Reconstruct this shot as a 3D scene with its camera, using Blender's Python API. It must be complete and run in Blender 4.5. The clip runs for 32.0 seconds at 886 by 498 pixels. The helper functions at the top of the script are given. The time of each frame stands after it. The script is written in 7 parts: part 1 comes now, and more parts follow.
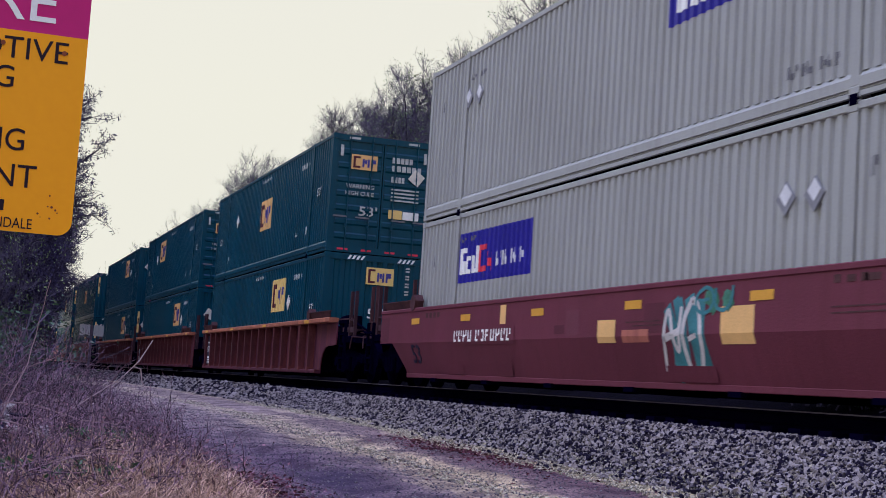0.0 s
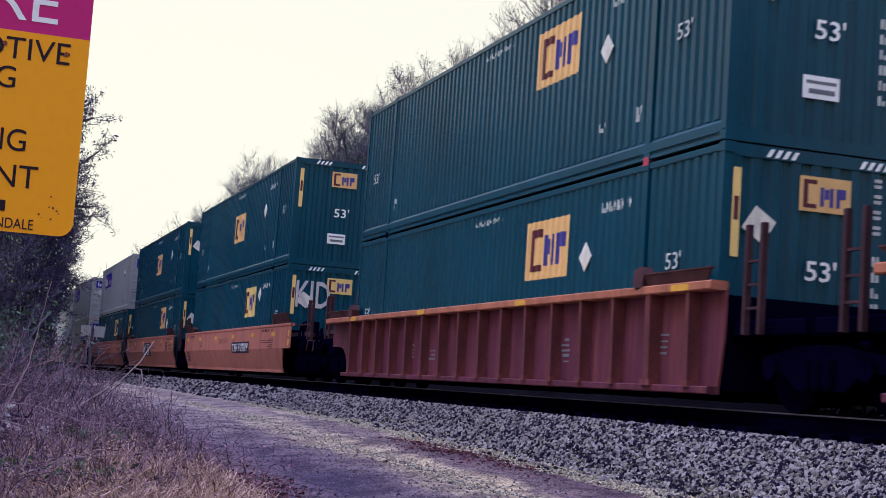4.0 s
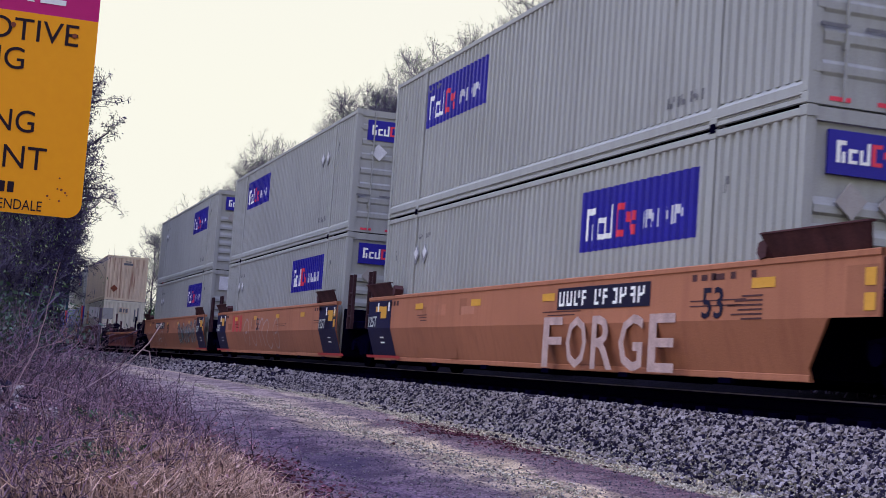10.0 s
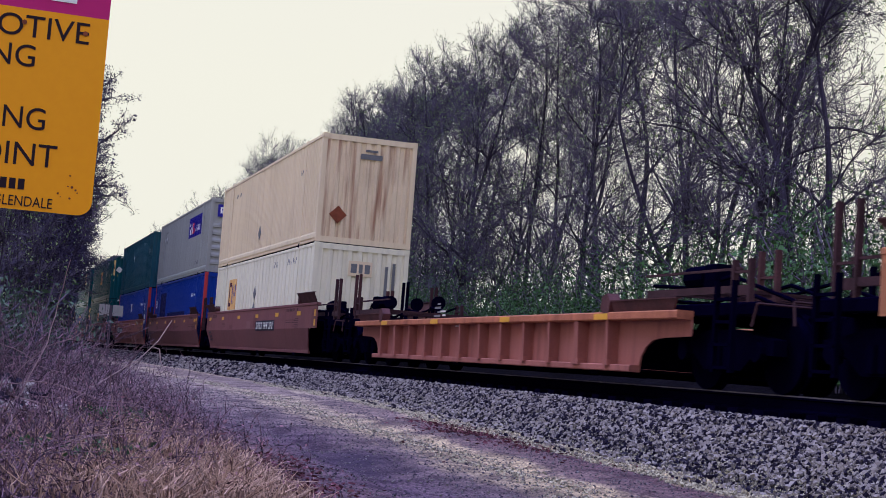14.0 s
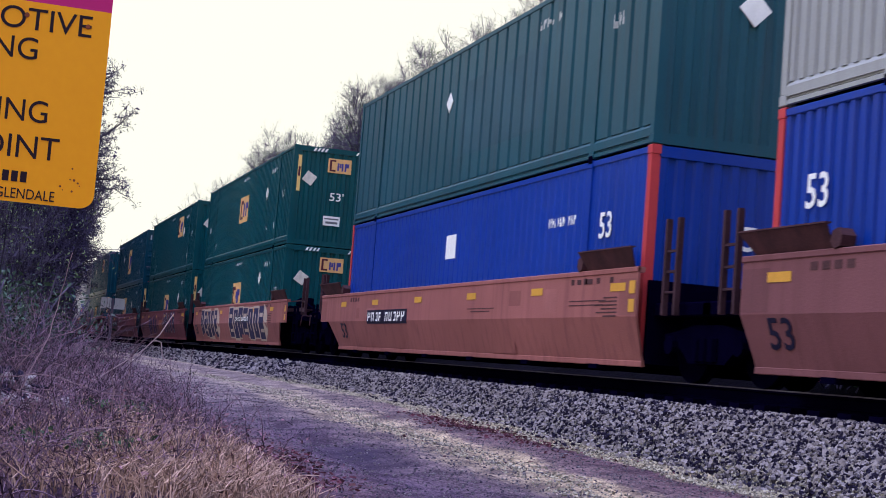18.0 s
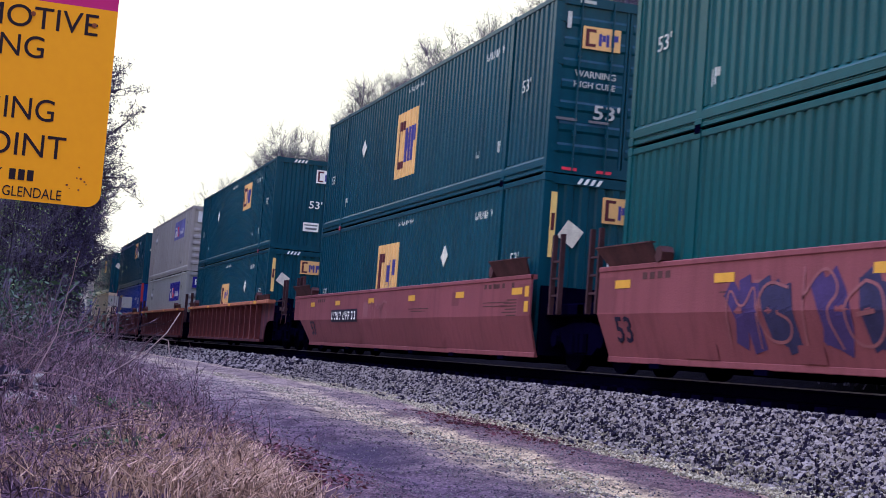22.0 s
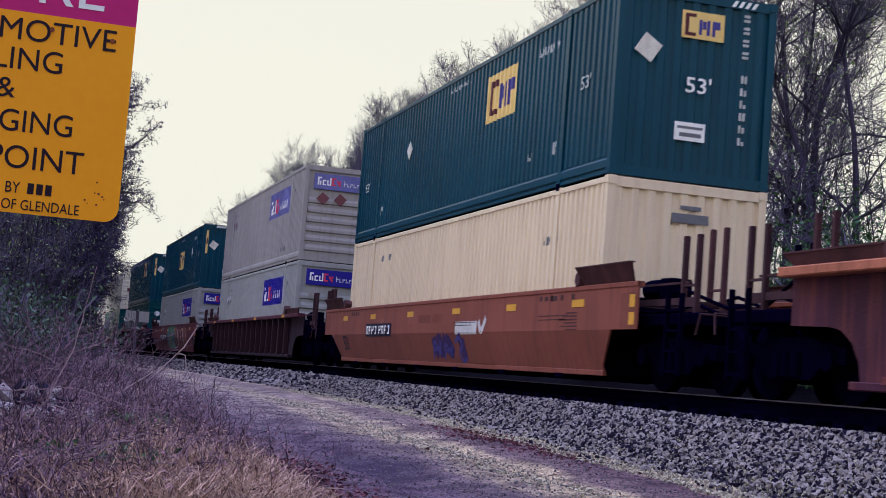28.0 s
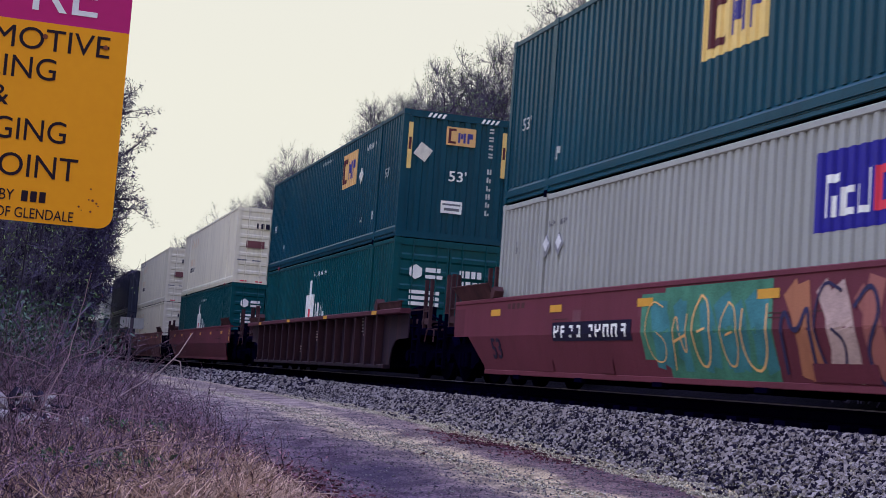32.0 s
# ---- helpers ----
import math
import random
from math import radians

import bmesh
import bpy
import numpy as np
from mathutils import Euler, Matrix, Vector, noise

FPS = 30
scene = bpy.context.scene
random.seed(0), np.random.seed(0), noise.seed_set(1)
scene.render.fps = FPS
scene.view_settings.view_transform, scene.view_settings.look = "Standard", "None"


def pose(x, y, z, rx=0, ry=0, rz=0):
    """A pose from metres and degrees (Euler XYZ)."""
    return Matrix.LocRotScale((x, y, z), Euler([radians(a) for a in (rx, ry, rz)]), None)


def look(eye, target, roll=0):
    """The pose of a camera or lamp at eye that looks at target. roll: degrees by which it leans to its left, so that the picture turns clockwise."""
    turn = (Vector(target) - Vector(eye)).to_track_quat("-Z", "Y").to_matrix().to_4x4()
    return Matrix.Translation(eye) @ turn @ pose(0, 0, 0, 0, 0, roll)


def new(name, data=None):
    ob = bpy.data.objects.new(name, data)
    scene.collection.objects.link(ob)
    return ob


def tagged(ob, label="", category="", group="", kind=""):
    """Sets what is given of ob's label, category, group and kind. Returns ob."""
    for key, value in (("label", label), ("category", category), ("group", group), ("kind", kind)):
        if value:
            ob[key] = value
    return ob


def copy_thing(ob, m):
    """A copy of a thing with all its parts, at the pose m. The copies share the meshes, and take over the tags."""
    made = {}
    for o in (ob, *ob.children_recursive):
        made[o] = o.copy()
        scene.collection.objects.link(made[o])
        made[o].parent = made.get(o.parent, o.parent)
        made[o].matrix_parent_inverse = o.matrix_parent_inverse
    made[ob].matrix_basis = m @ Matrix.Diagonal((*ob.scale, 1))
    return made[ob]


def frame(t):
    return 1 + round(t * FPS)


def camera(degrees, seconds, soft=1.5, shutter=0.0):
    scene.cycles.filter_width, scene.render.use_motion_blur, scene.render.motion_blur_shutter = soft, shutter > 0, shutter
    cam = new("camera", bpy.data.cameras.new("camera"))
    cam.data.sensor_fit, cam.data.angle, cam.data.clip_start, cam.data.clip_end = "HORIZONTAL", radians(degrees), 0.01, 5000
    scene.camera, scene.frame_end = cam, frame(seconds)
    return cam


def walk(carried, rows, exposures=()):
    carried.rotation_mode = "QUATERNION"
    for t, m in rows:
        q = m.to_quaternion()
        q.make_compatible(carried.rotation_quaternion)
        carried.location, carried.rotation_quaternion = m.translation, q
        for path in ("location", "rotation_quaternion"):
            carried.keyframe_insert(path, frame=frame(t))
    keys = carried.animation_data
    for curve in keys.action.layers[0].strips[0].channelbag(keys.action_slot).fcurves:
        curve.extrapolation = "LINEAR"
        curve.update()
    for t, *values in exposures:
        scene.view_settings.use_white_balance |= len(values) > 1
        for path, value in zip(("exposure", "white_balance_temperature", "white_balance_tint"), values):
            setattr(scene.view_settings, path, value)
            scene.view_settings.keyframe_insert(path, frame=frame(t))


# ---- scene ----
# camera stands still on its support and is turned slightly by hand
CAM_Z = 1.25
cam = camera(33.87, 32.0, soft=0.65, shutter=0.12)
TURNS = [
    (0, -18.49, 5.46, -3.70),
    (0.5, -18.54, 5.50, -3.75),
    (1, -18.47, 5.43, -3.72),
    (1.5, -18.44, 5.47, -3.76),
    (2, -18.44, 5.44, -3.79),
    (2.5, -18.36, 5.52, -3.85),
    (4.5, -18.55, 5.53, -3.89),
    (5, -18.64, 5.50, -3.91),
    (5.5, -18.64, 5.51, -3.84),
    (6, -18.61, 5.43, -3.82),
    (6.5, -18.32, 4.93, -4.11),
    (7, -18.27, 4.78, -4.25),
    (7.5, -18.20, 4.72, -4.31),
    (8, -18.20, 4.72, -4.28),
    (8.5, -18.17, 4.73, -4.24),
    (9, -18.14, 4.76, -4.14),
    (9.5, -18.20, 4.79, -4.19),
    (10, -18.17, 4.84, -4.09),
    (10.5, -18.27, 4.72, -4.09),
    (11, -18.17, 4.73, -4.01),
    (11.5, -18.15, 4.68, -4.05),
    (12, -18.07, 4.68, -4.08),
    (12.5, -17.82, 4.78, -4.16),
    (13, -17.81, 4.77, -4.20),
    (13.5, -17.82, 4.74, -4.24),
    (15.5, -17.73, 4.77, -4.29),
    (16, -17.73, 4.69, -4.25),
    (16.5, -17.73, 4.70, -4.30),
    (17, -17.72, 4.64, -4.33),
    (17.5, -17.72, 4.58, -4.35),
    (18, -17.74, 4.52, -4.47),
    (18.5, -17.67, 4.43, -4.53),
    (19, -17.66, 4.42, -4.49),
    (19.5, -17.65, 4.45, -4.34),
    (20, -17.60, 4.51, -4.32),
    (20.5, -17.60, 4.47, -4.27),
    (21, -17.57, 4.47, -4.34),
    (21.5, -17.52, 4.40, -4.35),
    (22, -17.47, 4.40, -4.33),
    (22.5, -17.37, 4.51, -4.41),
    (23, -16.94, 4.73, -4.44),
    (23.5, -16.88, 4.78, -4.50),
    (24, -16.90, 4.76, -4.52),
    (24.5, -16.87, 4.81, -4.48),
    (25, -16.88, 4.85, -4.50),
    (25.5, -16.80, 4.83, -4.46),
    (26, -16.81, 4.85, -4.52),
    (26.5, -16.82, 4.86, -4.53),
    (28.5, -16.82, 4.97, -4.33),
    (29, -16.83, 5.02, -4.27),
    (29.5, -16.91, 5.12, -4.32),
    (30, -16.92, 5.09, -4.23),
    (30.5, -16.98, 5.12, -4.17),
    (31, -16.98, 5.17, -4.10),
    (31.5, -16.95, 5.19, -4.06),
    (32, -17.00, 5.14, -4.07),
]
walk(cam, [(t, pose(0, 0, CAM_Z, 90 + pitch, roll, yaw)) for t, yaw, pitch, roll in TURNS],
     exposures=[(0.0, -0.28), (2.0, -0.10), (6.0, -0.04), (9.0, 0.0), (10.0, -0.12), (13.0, -0.16), (16.0, -0.33), (18.0, 0.03), (20.0, 0.08), (22.0, 0.20), (24.0, 0.07), (26.0, 0.0), (28.0, -0.20), (32.0, -0.28)])

# ---- light: a bright hazy overcast day ----
def lin(r, g, b):
    """linear colour from display values 0..255"""
    return tuple(((c / 255 / 12.92) if c / 255 <= 0.04045 else ((c / 255 + 0.055) / 1.055) ** 2.4) for c in (r, g, b)) + (1.0,)


# thin bright cloud: cream white low down, brighter and bluer overhead; a soft veiled sun high to the left
SUN_DIR = Vector((-0.41, 0.18, 0.89)).normalized()
SUN_EL, SUN_AZ = math.asin(SUN_DIR.z), math.atan2(SUN_DIR.x, SUN_DIR.y)
world = bpy.data.worlds.new("overcast_sky")
scene.world = world
world.use_nodes = True
wn, wl = world.node_tree.nodes, world.node_tree.links
wn.clear()
sky = wn.new("ShaderNodeTexSky")
sky.sky_type, sky.sun_disc = "NISHITA", False
sky.sun_elevation, sky.sun_rotation = SUN_EL, SUN_AZ
dim = wn.new("ShaderNodeMix")
dim.data_type, dim.blend_type = "RGBA", "MULTIPLY"
dim.inputs[0].default_value = 1.0
dim.inputs[7].default_value = (0.055, 0.055, 0.062, 1)
wcoord = wn.new("ShaderNodeTexCoord")
wdot = wn.new("ShaderNodeVectorMath")
wdot.operation = "DOT_PRODUCT"
wdot.inputs[1].default_value = (0, 0, 1)
wnoise = wn.new("ShaderNodeTexNoise")
wnoise.inputs["Scale"].default_value, wnoise.inputs["Detail"].default_value = 2.2, 5
wadd = wn.new("ShaderNodeMath")
wadd.operation = "MULTIPLY_ADD"
wadd.inputs[1].default_value = 0.10
wramp = wn.new("ShaderNodeValToRGB")
we = wramp.color_ramp.elements
we[0].position, we[0].color = 0.05, (1.09, 1.075, 0.95, 1)
we[1].position, we[1].color = 0.95, (1.30, 1.48, 3.3, 1)
mid = we.new(0.22)
mid.color = (1.12, 1.10, 0.96, 1)
mid = we.new(0.42)
mid.color = (1.10, 1.08, 0.98, 1)
mid = we.new(0.62)
mid.color = (1.20, 1.27, 1.88, 1)
wmix = wn.new("ShaderNodeMix")
wmix.data_type = "RGBA"
wmix.inputs[0].default_value = 0.92
wback = wn.new("ShaderNodeBackground")
wback.inputs["Strength"].default_value = 1.0
wout = wn.new("ShaderNodeOutputWorld")
wl.new(sky.outputs[0], dim.inputs[6])
wl.new(wcoord.outputs["Generated"], wnoise.inputs["Vector"])
wl.new(wcoord.outputs["Generated"], wdot.inputs[0])
wl.new(wnoise.outputs[0], wadd.inputs[0])
wl.new(wdot.outputs["Value"], wadd.inputs[2])
wl.new(wadd.outputs[0], wramp.inputs[0])
wl.new(dim.outputs[2], wmix.inputs[6])
wl.new(wramp.outputs[0], wmix.inputs[7])
wl.new(wmix.outputs[2], wback.inputs["Color"])
wl.new(wback.outputs[0], wout.inputs[0])

sun = new("sun", bpy.data.lights.new("sun", "SUN"))
sun.data.energy, sun.data.angle, sun.data.color = 1.85, radians(36), (0.73, 0.83, 1.10)
sun.matrix_world = look(SUN_DIR * 60, (0, 0, 0))


# ---- materials ----
MATS = {}


def shade(c, k):
    return tuple(min(1.0, x * k) for x in c[:3]) + (1.0,)


def surf(name, base, rough=0.65, metal=0.0, var=0.2, big=1.5, fine=40.0, bump=0.15, streak=0.0, dirt=(0.05, 0.035, 0.04, 1), island=0.0, each=0.0, spec=0.18, light=None):
    """painted or natural surface: two scales of variation, vertical dirt streaks, fine relief"""
    if name in MATS:
        return MATS[name]
    m = bpy.data.materials.new(name)
    m.use_nodes = True
    n, l = m.node_tree.nodes, m.node_tree.links
    b = n["Principled BSDF"]
    b.inputs["Roughness"].default_value, b.inputs["Metallic"].default_value = rough, metal
    b.inputs["Specular IOR Level"].default_value = spec
    co = n.new("ShaderNodeTexCoord")
    n1 = n.new("ShaderNodeTexNoise")
    n1.inputs["Scale"].default_value, n1.inputs["Detail"].default_value = big, 5
    n2 = n.new("ShaderNodeTexNoise")
    n2.inputs["Scale"].default_value, n2.inputs["Detail"].default_value = fine, 3
    l.new(co.outputs["Object"], n1.inputs["Vector"])
    l.new(co.outputs["Object"], n2.inputs["Vector"])
    add = n.new("ShaderNodeMath")
    add.operation = "MULTIPLY_ADD"
    add.inputs[1].default_value = 0.6
    l.new(n1.outputs[0], add.inputs[0])
    half = n.new("ShaderNodeMath")
    half.operation = "MULTIPLY"
    half.inputs[1].default_value = 0.4
    l.new(n2.outputs[0], half.inputs[0])
    l.new(half.outputs[0], add.inputs[2])
    last = add.outputs[0]
    for amount, socket in ((island, "Random Per Island"), (each, "Random")):
        if amount:
            src = n.new("ShaderNodeNewGeometry" if socket == "Random Per Island" else "ShaderNodeObjectInfo")
            mm = n.new("ShaderNodeMath")
            mm.operation = "MULTIPLY_ADD"
            mm.inputs[1].default_value, mm.inputs[2].default_value = amount, -amount / 2
            l.new(src.outputs[socket], mm.inputs[0])
            ad = n.new("ShaderNodeMath")
            ad.operation = "ADD"
            l.new(last, ad.inputs[0])
            l.new(mm.outputs[0], ad.inputs[1])
            last = ad.outputs[0]
    ramp = n.new("ShaderNodeValToRGB")
    e = ramp.color_ramp.elements
    e[0].position, e[0].color = 0.3, shade(base, 1 - var)
    e[1].position, e[1].color = 0.7, light or shade(base, 1 + var)
    l.new(last, ramp.inputs[0])
    colour = ramp.outputs[0]
    if streak:
        mp = n.new("ShaderNodeMapping")
        mp.inputs["Scale"].default_value = (5, 5, 0.35)
        l.new(co.outputs["Object"], mp.inputs["Vector"])
        n3 = n.new("ShaderNodeTexNoise")
        n3.inputs["Scale"].default_value, n3.inputs["Detail"].default_value = 1.3, 6
        l.new(mp.outputs[0], n3.inputs["Vector"])
        r3 = n.new("ShaderNodeValToRGB")
        r3.color_ramp.elements[0].position, r3.color_ramp.elements[1].position = 0.48, 0.75
        r3.color_ramp.elements[1].color = (streak, streak, streak, 1)
        l.new(n3.outputs[0], r3.inputs[0])
        mx = n.new("ShaderNodeMix")
        mx.data_type = "RGBA"
        mx.inputs[7].default_value = dirt
        l.new(r3.outputs[0], mx.inputs[0])
        l.new(colour, mx.inputs[6])
        colour = mx.outputs[2]
    l.new(colour, b.inputs["Base Color"])
    if bump:
        bp = n.new("ShaderNodeBump")
        bp.inputs["Strength"].default_value, bp.inputs["Distance"].default_value = bump, 0.02
        l.new(n2.outputs[0], bp.inputs["Height"])
        l.new(bp.outputs[0], b.inputs["Normal"])
    MATS[name] = m
    return m


# ---- mesh building ----
class Geo:
    """collects faces of one part"""

    def __init__(self):
        self.v, self.f = [], []

    def add(self, pts, faces):
        o = len(self.v)
        self.v += [tuple(p) for p in pts]
        self.f += [tuple(i + o for i in f) for f in faces]
        return self

    def box(self, x0, x1, y0, y1, z0, z1, c=0.0):
        """a box, its upright and long edges chamfered by c"""
        if c <= 0:
            return self.add([(x, y, z) for z in (z0, z1) for y in (y0, y1) for x in (x0, x1)],
                            [(0, 2, 3, 1), (4, 5, 7, 6), (0, 1, 5, 4), (2, 6, 7, 3), (0, 4, 6, 2), (1, 3, 7, 5)])
        pr = [(x0 + c, z0), (x1 - c, z0), (x1, z0 + c), (x1, z1 - c), (x1 - c, z1), (x0 + c, z1), (x0, z1 - c), (x0, z0 + c)]
        return self.prism([(a, b) for a, b in pr], "y", y0, y1)

    def prism(self, prof, axis, a, b):
        """profile polygon pulled along an axis; profile in the other two axes, in order"""
        def put(p, t):
            return {"x": (t, p[0], p[1]), "y": (p[0], t, p[1]), "z": (p[0], p[1], t)}[axis]
        n = len(prof)
        pts = [put(p, a) for p in prof] + [put(p, b) for p in prof]
        faces = [(i, (i + 1) % n, (i + 1) % n + n, i + n) for i in range(n)] + [tuple(range(n))[::-1], tuple(range(n, 2 * n))]
        return self.add(pts, faces)

    def cyl(self, p, q, r, n=12, r2=None):
        p, q = Vector(p), Vector(q)
        d = (q - p).normalized()
        a = d.orthogonal().normalized()
        b = d.cross(a)
        r2 = r if r2 is None else r2
        pts = [p + (a * math.cos(t) + b * math.sin(t)) * r for t in [2 * math.pi * i / n for i in range(n)]]
        pts += [q + (a * math.cos(t) + b * math.sin(t)) * r2 for t in [2 * math.pi * i / n for i in range(n)]]
        return self.add(pts, [(i, (i + 1) % n, (i + 1) % n + n, i + n) for i in range(n)] + [tuple(range(n))[::-1], tuple(range(n, 2 * n))])

    def pipe(self, pts, r, n=6):
        for p, q in zip(pts, pts[1:]):
            self.cyl(p, q, r, n)
        return self

    def mesh(self, name):
        me = bpy.data.meshes.new(name)
        me.from_pydata(self.v, [], self.f)
        bm = bmesh.new()
        bm.from_mesh(me)
        bmesh.ops.recalc_face_normals(bm, faces=bm.faces)
        bm.to_mesh(me)
        bm.free()
        return me


def raw_mesh(name, v, f):
    me = bpy.data.meshes.new(name)
    me.from_pydata(np.asarray(v).tolist(), [], np.asarray(f).tolist())
    return me


CACHE = {}


def part(name, geo, material, parent, label="", key=None, at=None):
    """links geometry as one mesh object under a thing or a part; key: alike parts share the mesh"""
    me = CACHE.get((key, material.name)) if key else None
    if me is None:
        me = geo() if callable(geo) else geo
        me = me.mesh(name) if isinstance(me, Geo) else me
        me.materials.append(material)
        if key:
            CACHE[(key, material.name)] = me
    ob = new(name, me)
    ob.parent = parent
    if at is not None:
        ob.matrix_basis = at
    if label:
        tagged(ob, label)
    return ob


def thing(name, label, category, group="", kind="", at=None, geo=None, material=None):
    me = None
    if geo is not None:
        me = geo.mesh(name) if isinstance(geo, Geo) else geo
        me.materials.append(material)
    ob = new(name, me)
    if at is not None:
        ob.matrix_basis = at
    return tagged(ob, label, category, group, kind)


LETTERS = {}


def lettering(body, width, height, depth=0.004, bold=0.012):
    """a mesh of the words, x from 0 to width, y from 0 to height, z out of the face"""
    if (body, bold) not in LETTERS:
        cu = bpy.data.curves.new("lettering", "FONT")
        cu.body, cu.size, cu.resolution_u = body, 1.0, 2 if bold else 5
        cu.extrude, cu.offset = 0.02, bold
        ob = bpy.data.objects.new("lettering", cu)
        scene.collection.objects.link(ob)
        dg = bpy.context.evaluated_depsgraph_get()
        me = bpy.data.meshes.new_from_object(ob.evaluated_get(dg))
        v = np.array([x.co[:] for x in me.vertices])
        LETTERS[body, bold] = (v, [tuple(p.vertices) for p in me.polygons])
        bpy.data.objects.remove(ob)
        bpy.data.meshes.remove(me)
    v, f = LETTERS[body, bold]
    lo, hi = v.min(0), v.max(0)
    w = (v - lo) / (hi - lo) * np.array((width, height, depth))
    g = Geo()
    g.add([tuple(p) for p in w], f)
    return g


SIDE = Matrix(((0, 0, -1, 0), (-1, 0, 0, 0), (0, 1, 0, 0), (0, 0, 0, 1)))   # faces -x: right is -y
FRONT = Matrix(((1, 0, 0, 0), (0, 0, -1, 0), (0, 1, 0, 0), (0, 0, 0, 1)))   # faces -y: right is +x


def tubes(p0, p1, r0, r1, n):
    """many tapered sticks at once"""
    p0, p1, r0, r1 = (np.asarray(a, float) for a in (p0, p1, r0, r1))
    d = p1 - p0
    d /= np.linalg.norm(d, axis=1)[:, None] + 1e-9
    a = np.cross(d, np.where(np.abs(d[:, 2:3]) > 0.9, [[1.0, 0, 0]], [[0, 0, 1.0]]))
    a /= np.linalg.norm(a, axis=1)[:, None] + 1e-9
    b = np.cross(d, a)
    rings = []
    for p, r in ((p0, r0), (p1, r1)):
        for i in range(n):
            t = 2 * math.pi * i / n
            rings.append(p + (a * math.cos(t) + b * math.sin(t)) * r[:, None])
    v = np.stack(rings, 1).reshape(-1, 3)
    base = np.arange(len(p0))[:, None] * 2 * n
    f = np.stack([np.concatenate([base + i, base + (i + 1) % n, base + n + (i + 1) % n, base + n + i], 1) for i in range(n)], 1).reshape(-1, 4)
    return v, f


def flakes(c, u, w):
    """small four-sided leaves, each folded out of a centre and two half axes"""
    v = np.stack([c - u, c + w, c + u, c - w], 1).reshape(-1, 3)
    return v, np.arange(len(c) * 4).reshape(-1, 4)


# palette
GREEN = surf("green_container_paint", (0.0013, 0.055, 0.087, 1), 0.32, spec=0.16, var=0.22, big=0.5, streak=0.3, dirt=(0.004, 0.018, 0.034, 1))
GREEN_DULL = surf("faded_green_paint", (0.010, 0.078, 0.105, 1), 0.45, var=0.2, big=0.5, streak=0.3)
GREEN_DEEP = surf("bottle_green_paint", (0.0012, 0.070, 0.082, 1), 0.32, spec=0.16, var=0.2, big=0.5, streak=0.3, dirt=(0.004, 0.022, 0.030, 1))
GREY = surf("light_grey_paint", (0.355, 0.36, 0.335, 1), 0.5, var=0.10, big=0.5, streak=0.22, dirt=(0.16, 0.14, 0.14, 1))
TAUPE = surf("dusty_grey_paint", (0.36, 0.335, 0.31, 1), 0.55, var=0.12, big=0.5, streak=0.35, dirt=(0.16, 0.12, 0.11, 1))
# worn rib paints, made lighter than the walls as if catching light
RIB_WORN_LIT = surf("worn_lit_rib_paint", (0.155, 0.040, 0.043, 1), 0.7, var=0.5, big=2.0, streak=0.6, dirt=(0.035, 0.012, 0.02, 1))
RIB_OXIDE_LIT = surf("oxide_lit_rib_paint", (0.024, 0.011, 0.022, 1), 0.7, var=0.35, big=2.5, streak=0.35, dirt=(0.11, 0.036, 0.032, 1))
CREAM = surf("cream_paint", (0.80, 0.65, 0.44, 1), 0.5, var=0.08, big=0.5, streak=0.25, dirt=(0.40, 0.24, 0.14, 1))
WHITE = surf("white_paint", (0.82, 0.76, 0.58, 1), 0.5, var=0.08, big=0.5, streak=0.25, dirt=(0.30, 0.26, 0.22, 1))
BLUE = surf("blue_paint", (0.003, 0.038, 0.29, 1), 0.34, spec=0.16, var=0.15, big=0.5, streak=0.15)
NAVY = surf("navy_paint", (0.010, 0.010, 0.085, 1), 0.5, var=0.12, big=1.0)
NAVY_CAR = surf("navy_car_end_paint", (0.005, 0.005, 0.040, 1), 0.55, var=0.2, big=1.0, streak=0.2)
LOCK_RED = surf("faded_red_lock_paint", (0.45, 0.06, 0.09, 1), 0.6, var=0.3, big=4)
RED = surf("red_paint", (0.52, 0.05, 0.055, 1), 0.5, var=0.15, streak=0.2)
DARKBOX = surf("dark_container_paint", (0.03, 0.035, 0.06, 1), 0.5, var=0.2, streak=0.2)
CREAM_RUST = surf("rust_streaked_cream_paint", (0.78, 0.62, 0.42, 1), 0.6, var=0.15, big=0.8, streak=0.95, dirt=(0.27, 0.085, 0.045, 1))
RUSTY = surf("rust_stain", (0.22, 0.06, 0.03, 1), 0.8, var=0.45, big=3, fine=25)
SALMON = surf("salmon_car_paint", (0.46, 0.155, 0.11, 1), 0.55, var=0.14, big=0.7, streak=0.55, dirt=(0.15, 0.04, 0.05, 1))
ORANGE = surf("orange_car_paint", (0.40, 0.155, 0.085, 1), 0.55, var=0.14, big=0.7, streak=0.3, dirt=(0.20, 0.06, 0.04, 1))
BROWN = surf("brown_car_paint", (0.19, 0.070, 0.075, 1), 0.6, var=0.14, big=0.7, streak=0.35, dirt=(0.10, 0.035, 0.035, 1))
BRICK_PINK = surf("faded_brick_car_paint", (0.215, 0.058, 0.072, 1), 0.6, var=0.2, big=0.7, streak=0.4, dirt=(0.10, 0.02, 0.03, 1))
BRICK = surf("brick_red_car_paint", (0.135, 0.029, 0.047, 1), 0.6, var=0.2, big=0.7, streak=0.4, dirt=(0.10, 0.02, 0.03, 1))
# rusty wall paints of ribbed cars, darkened to hold the recess shade
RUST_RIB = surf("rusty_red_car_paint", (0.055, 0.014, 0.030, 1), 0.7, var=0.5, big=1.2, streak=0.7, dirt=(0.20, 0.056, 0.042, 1))
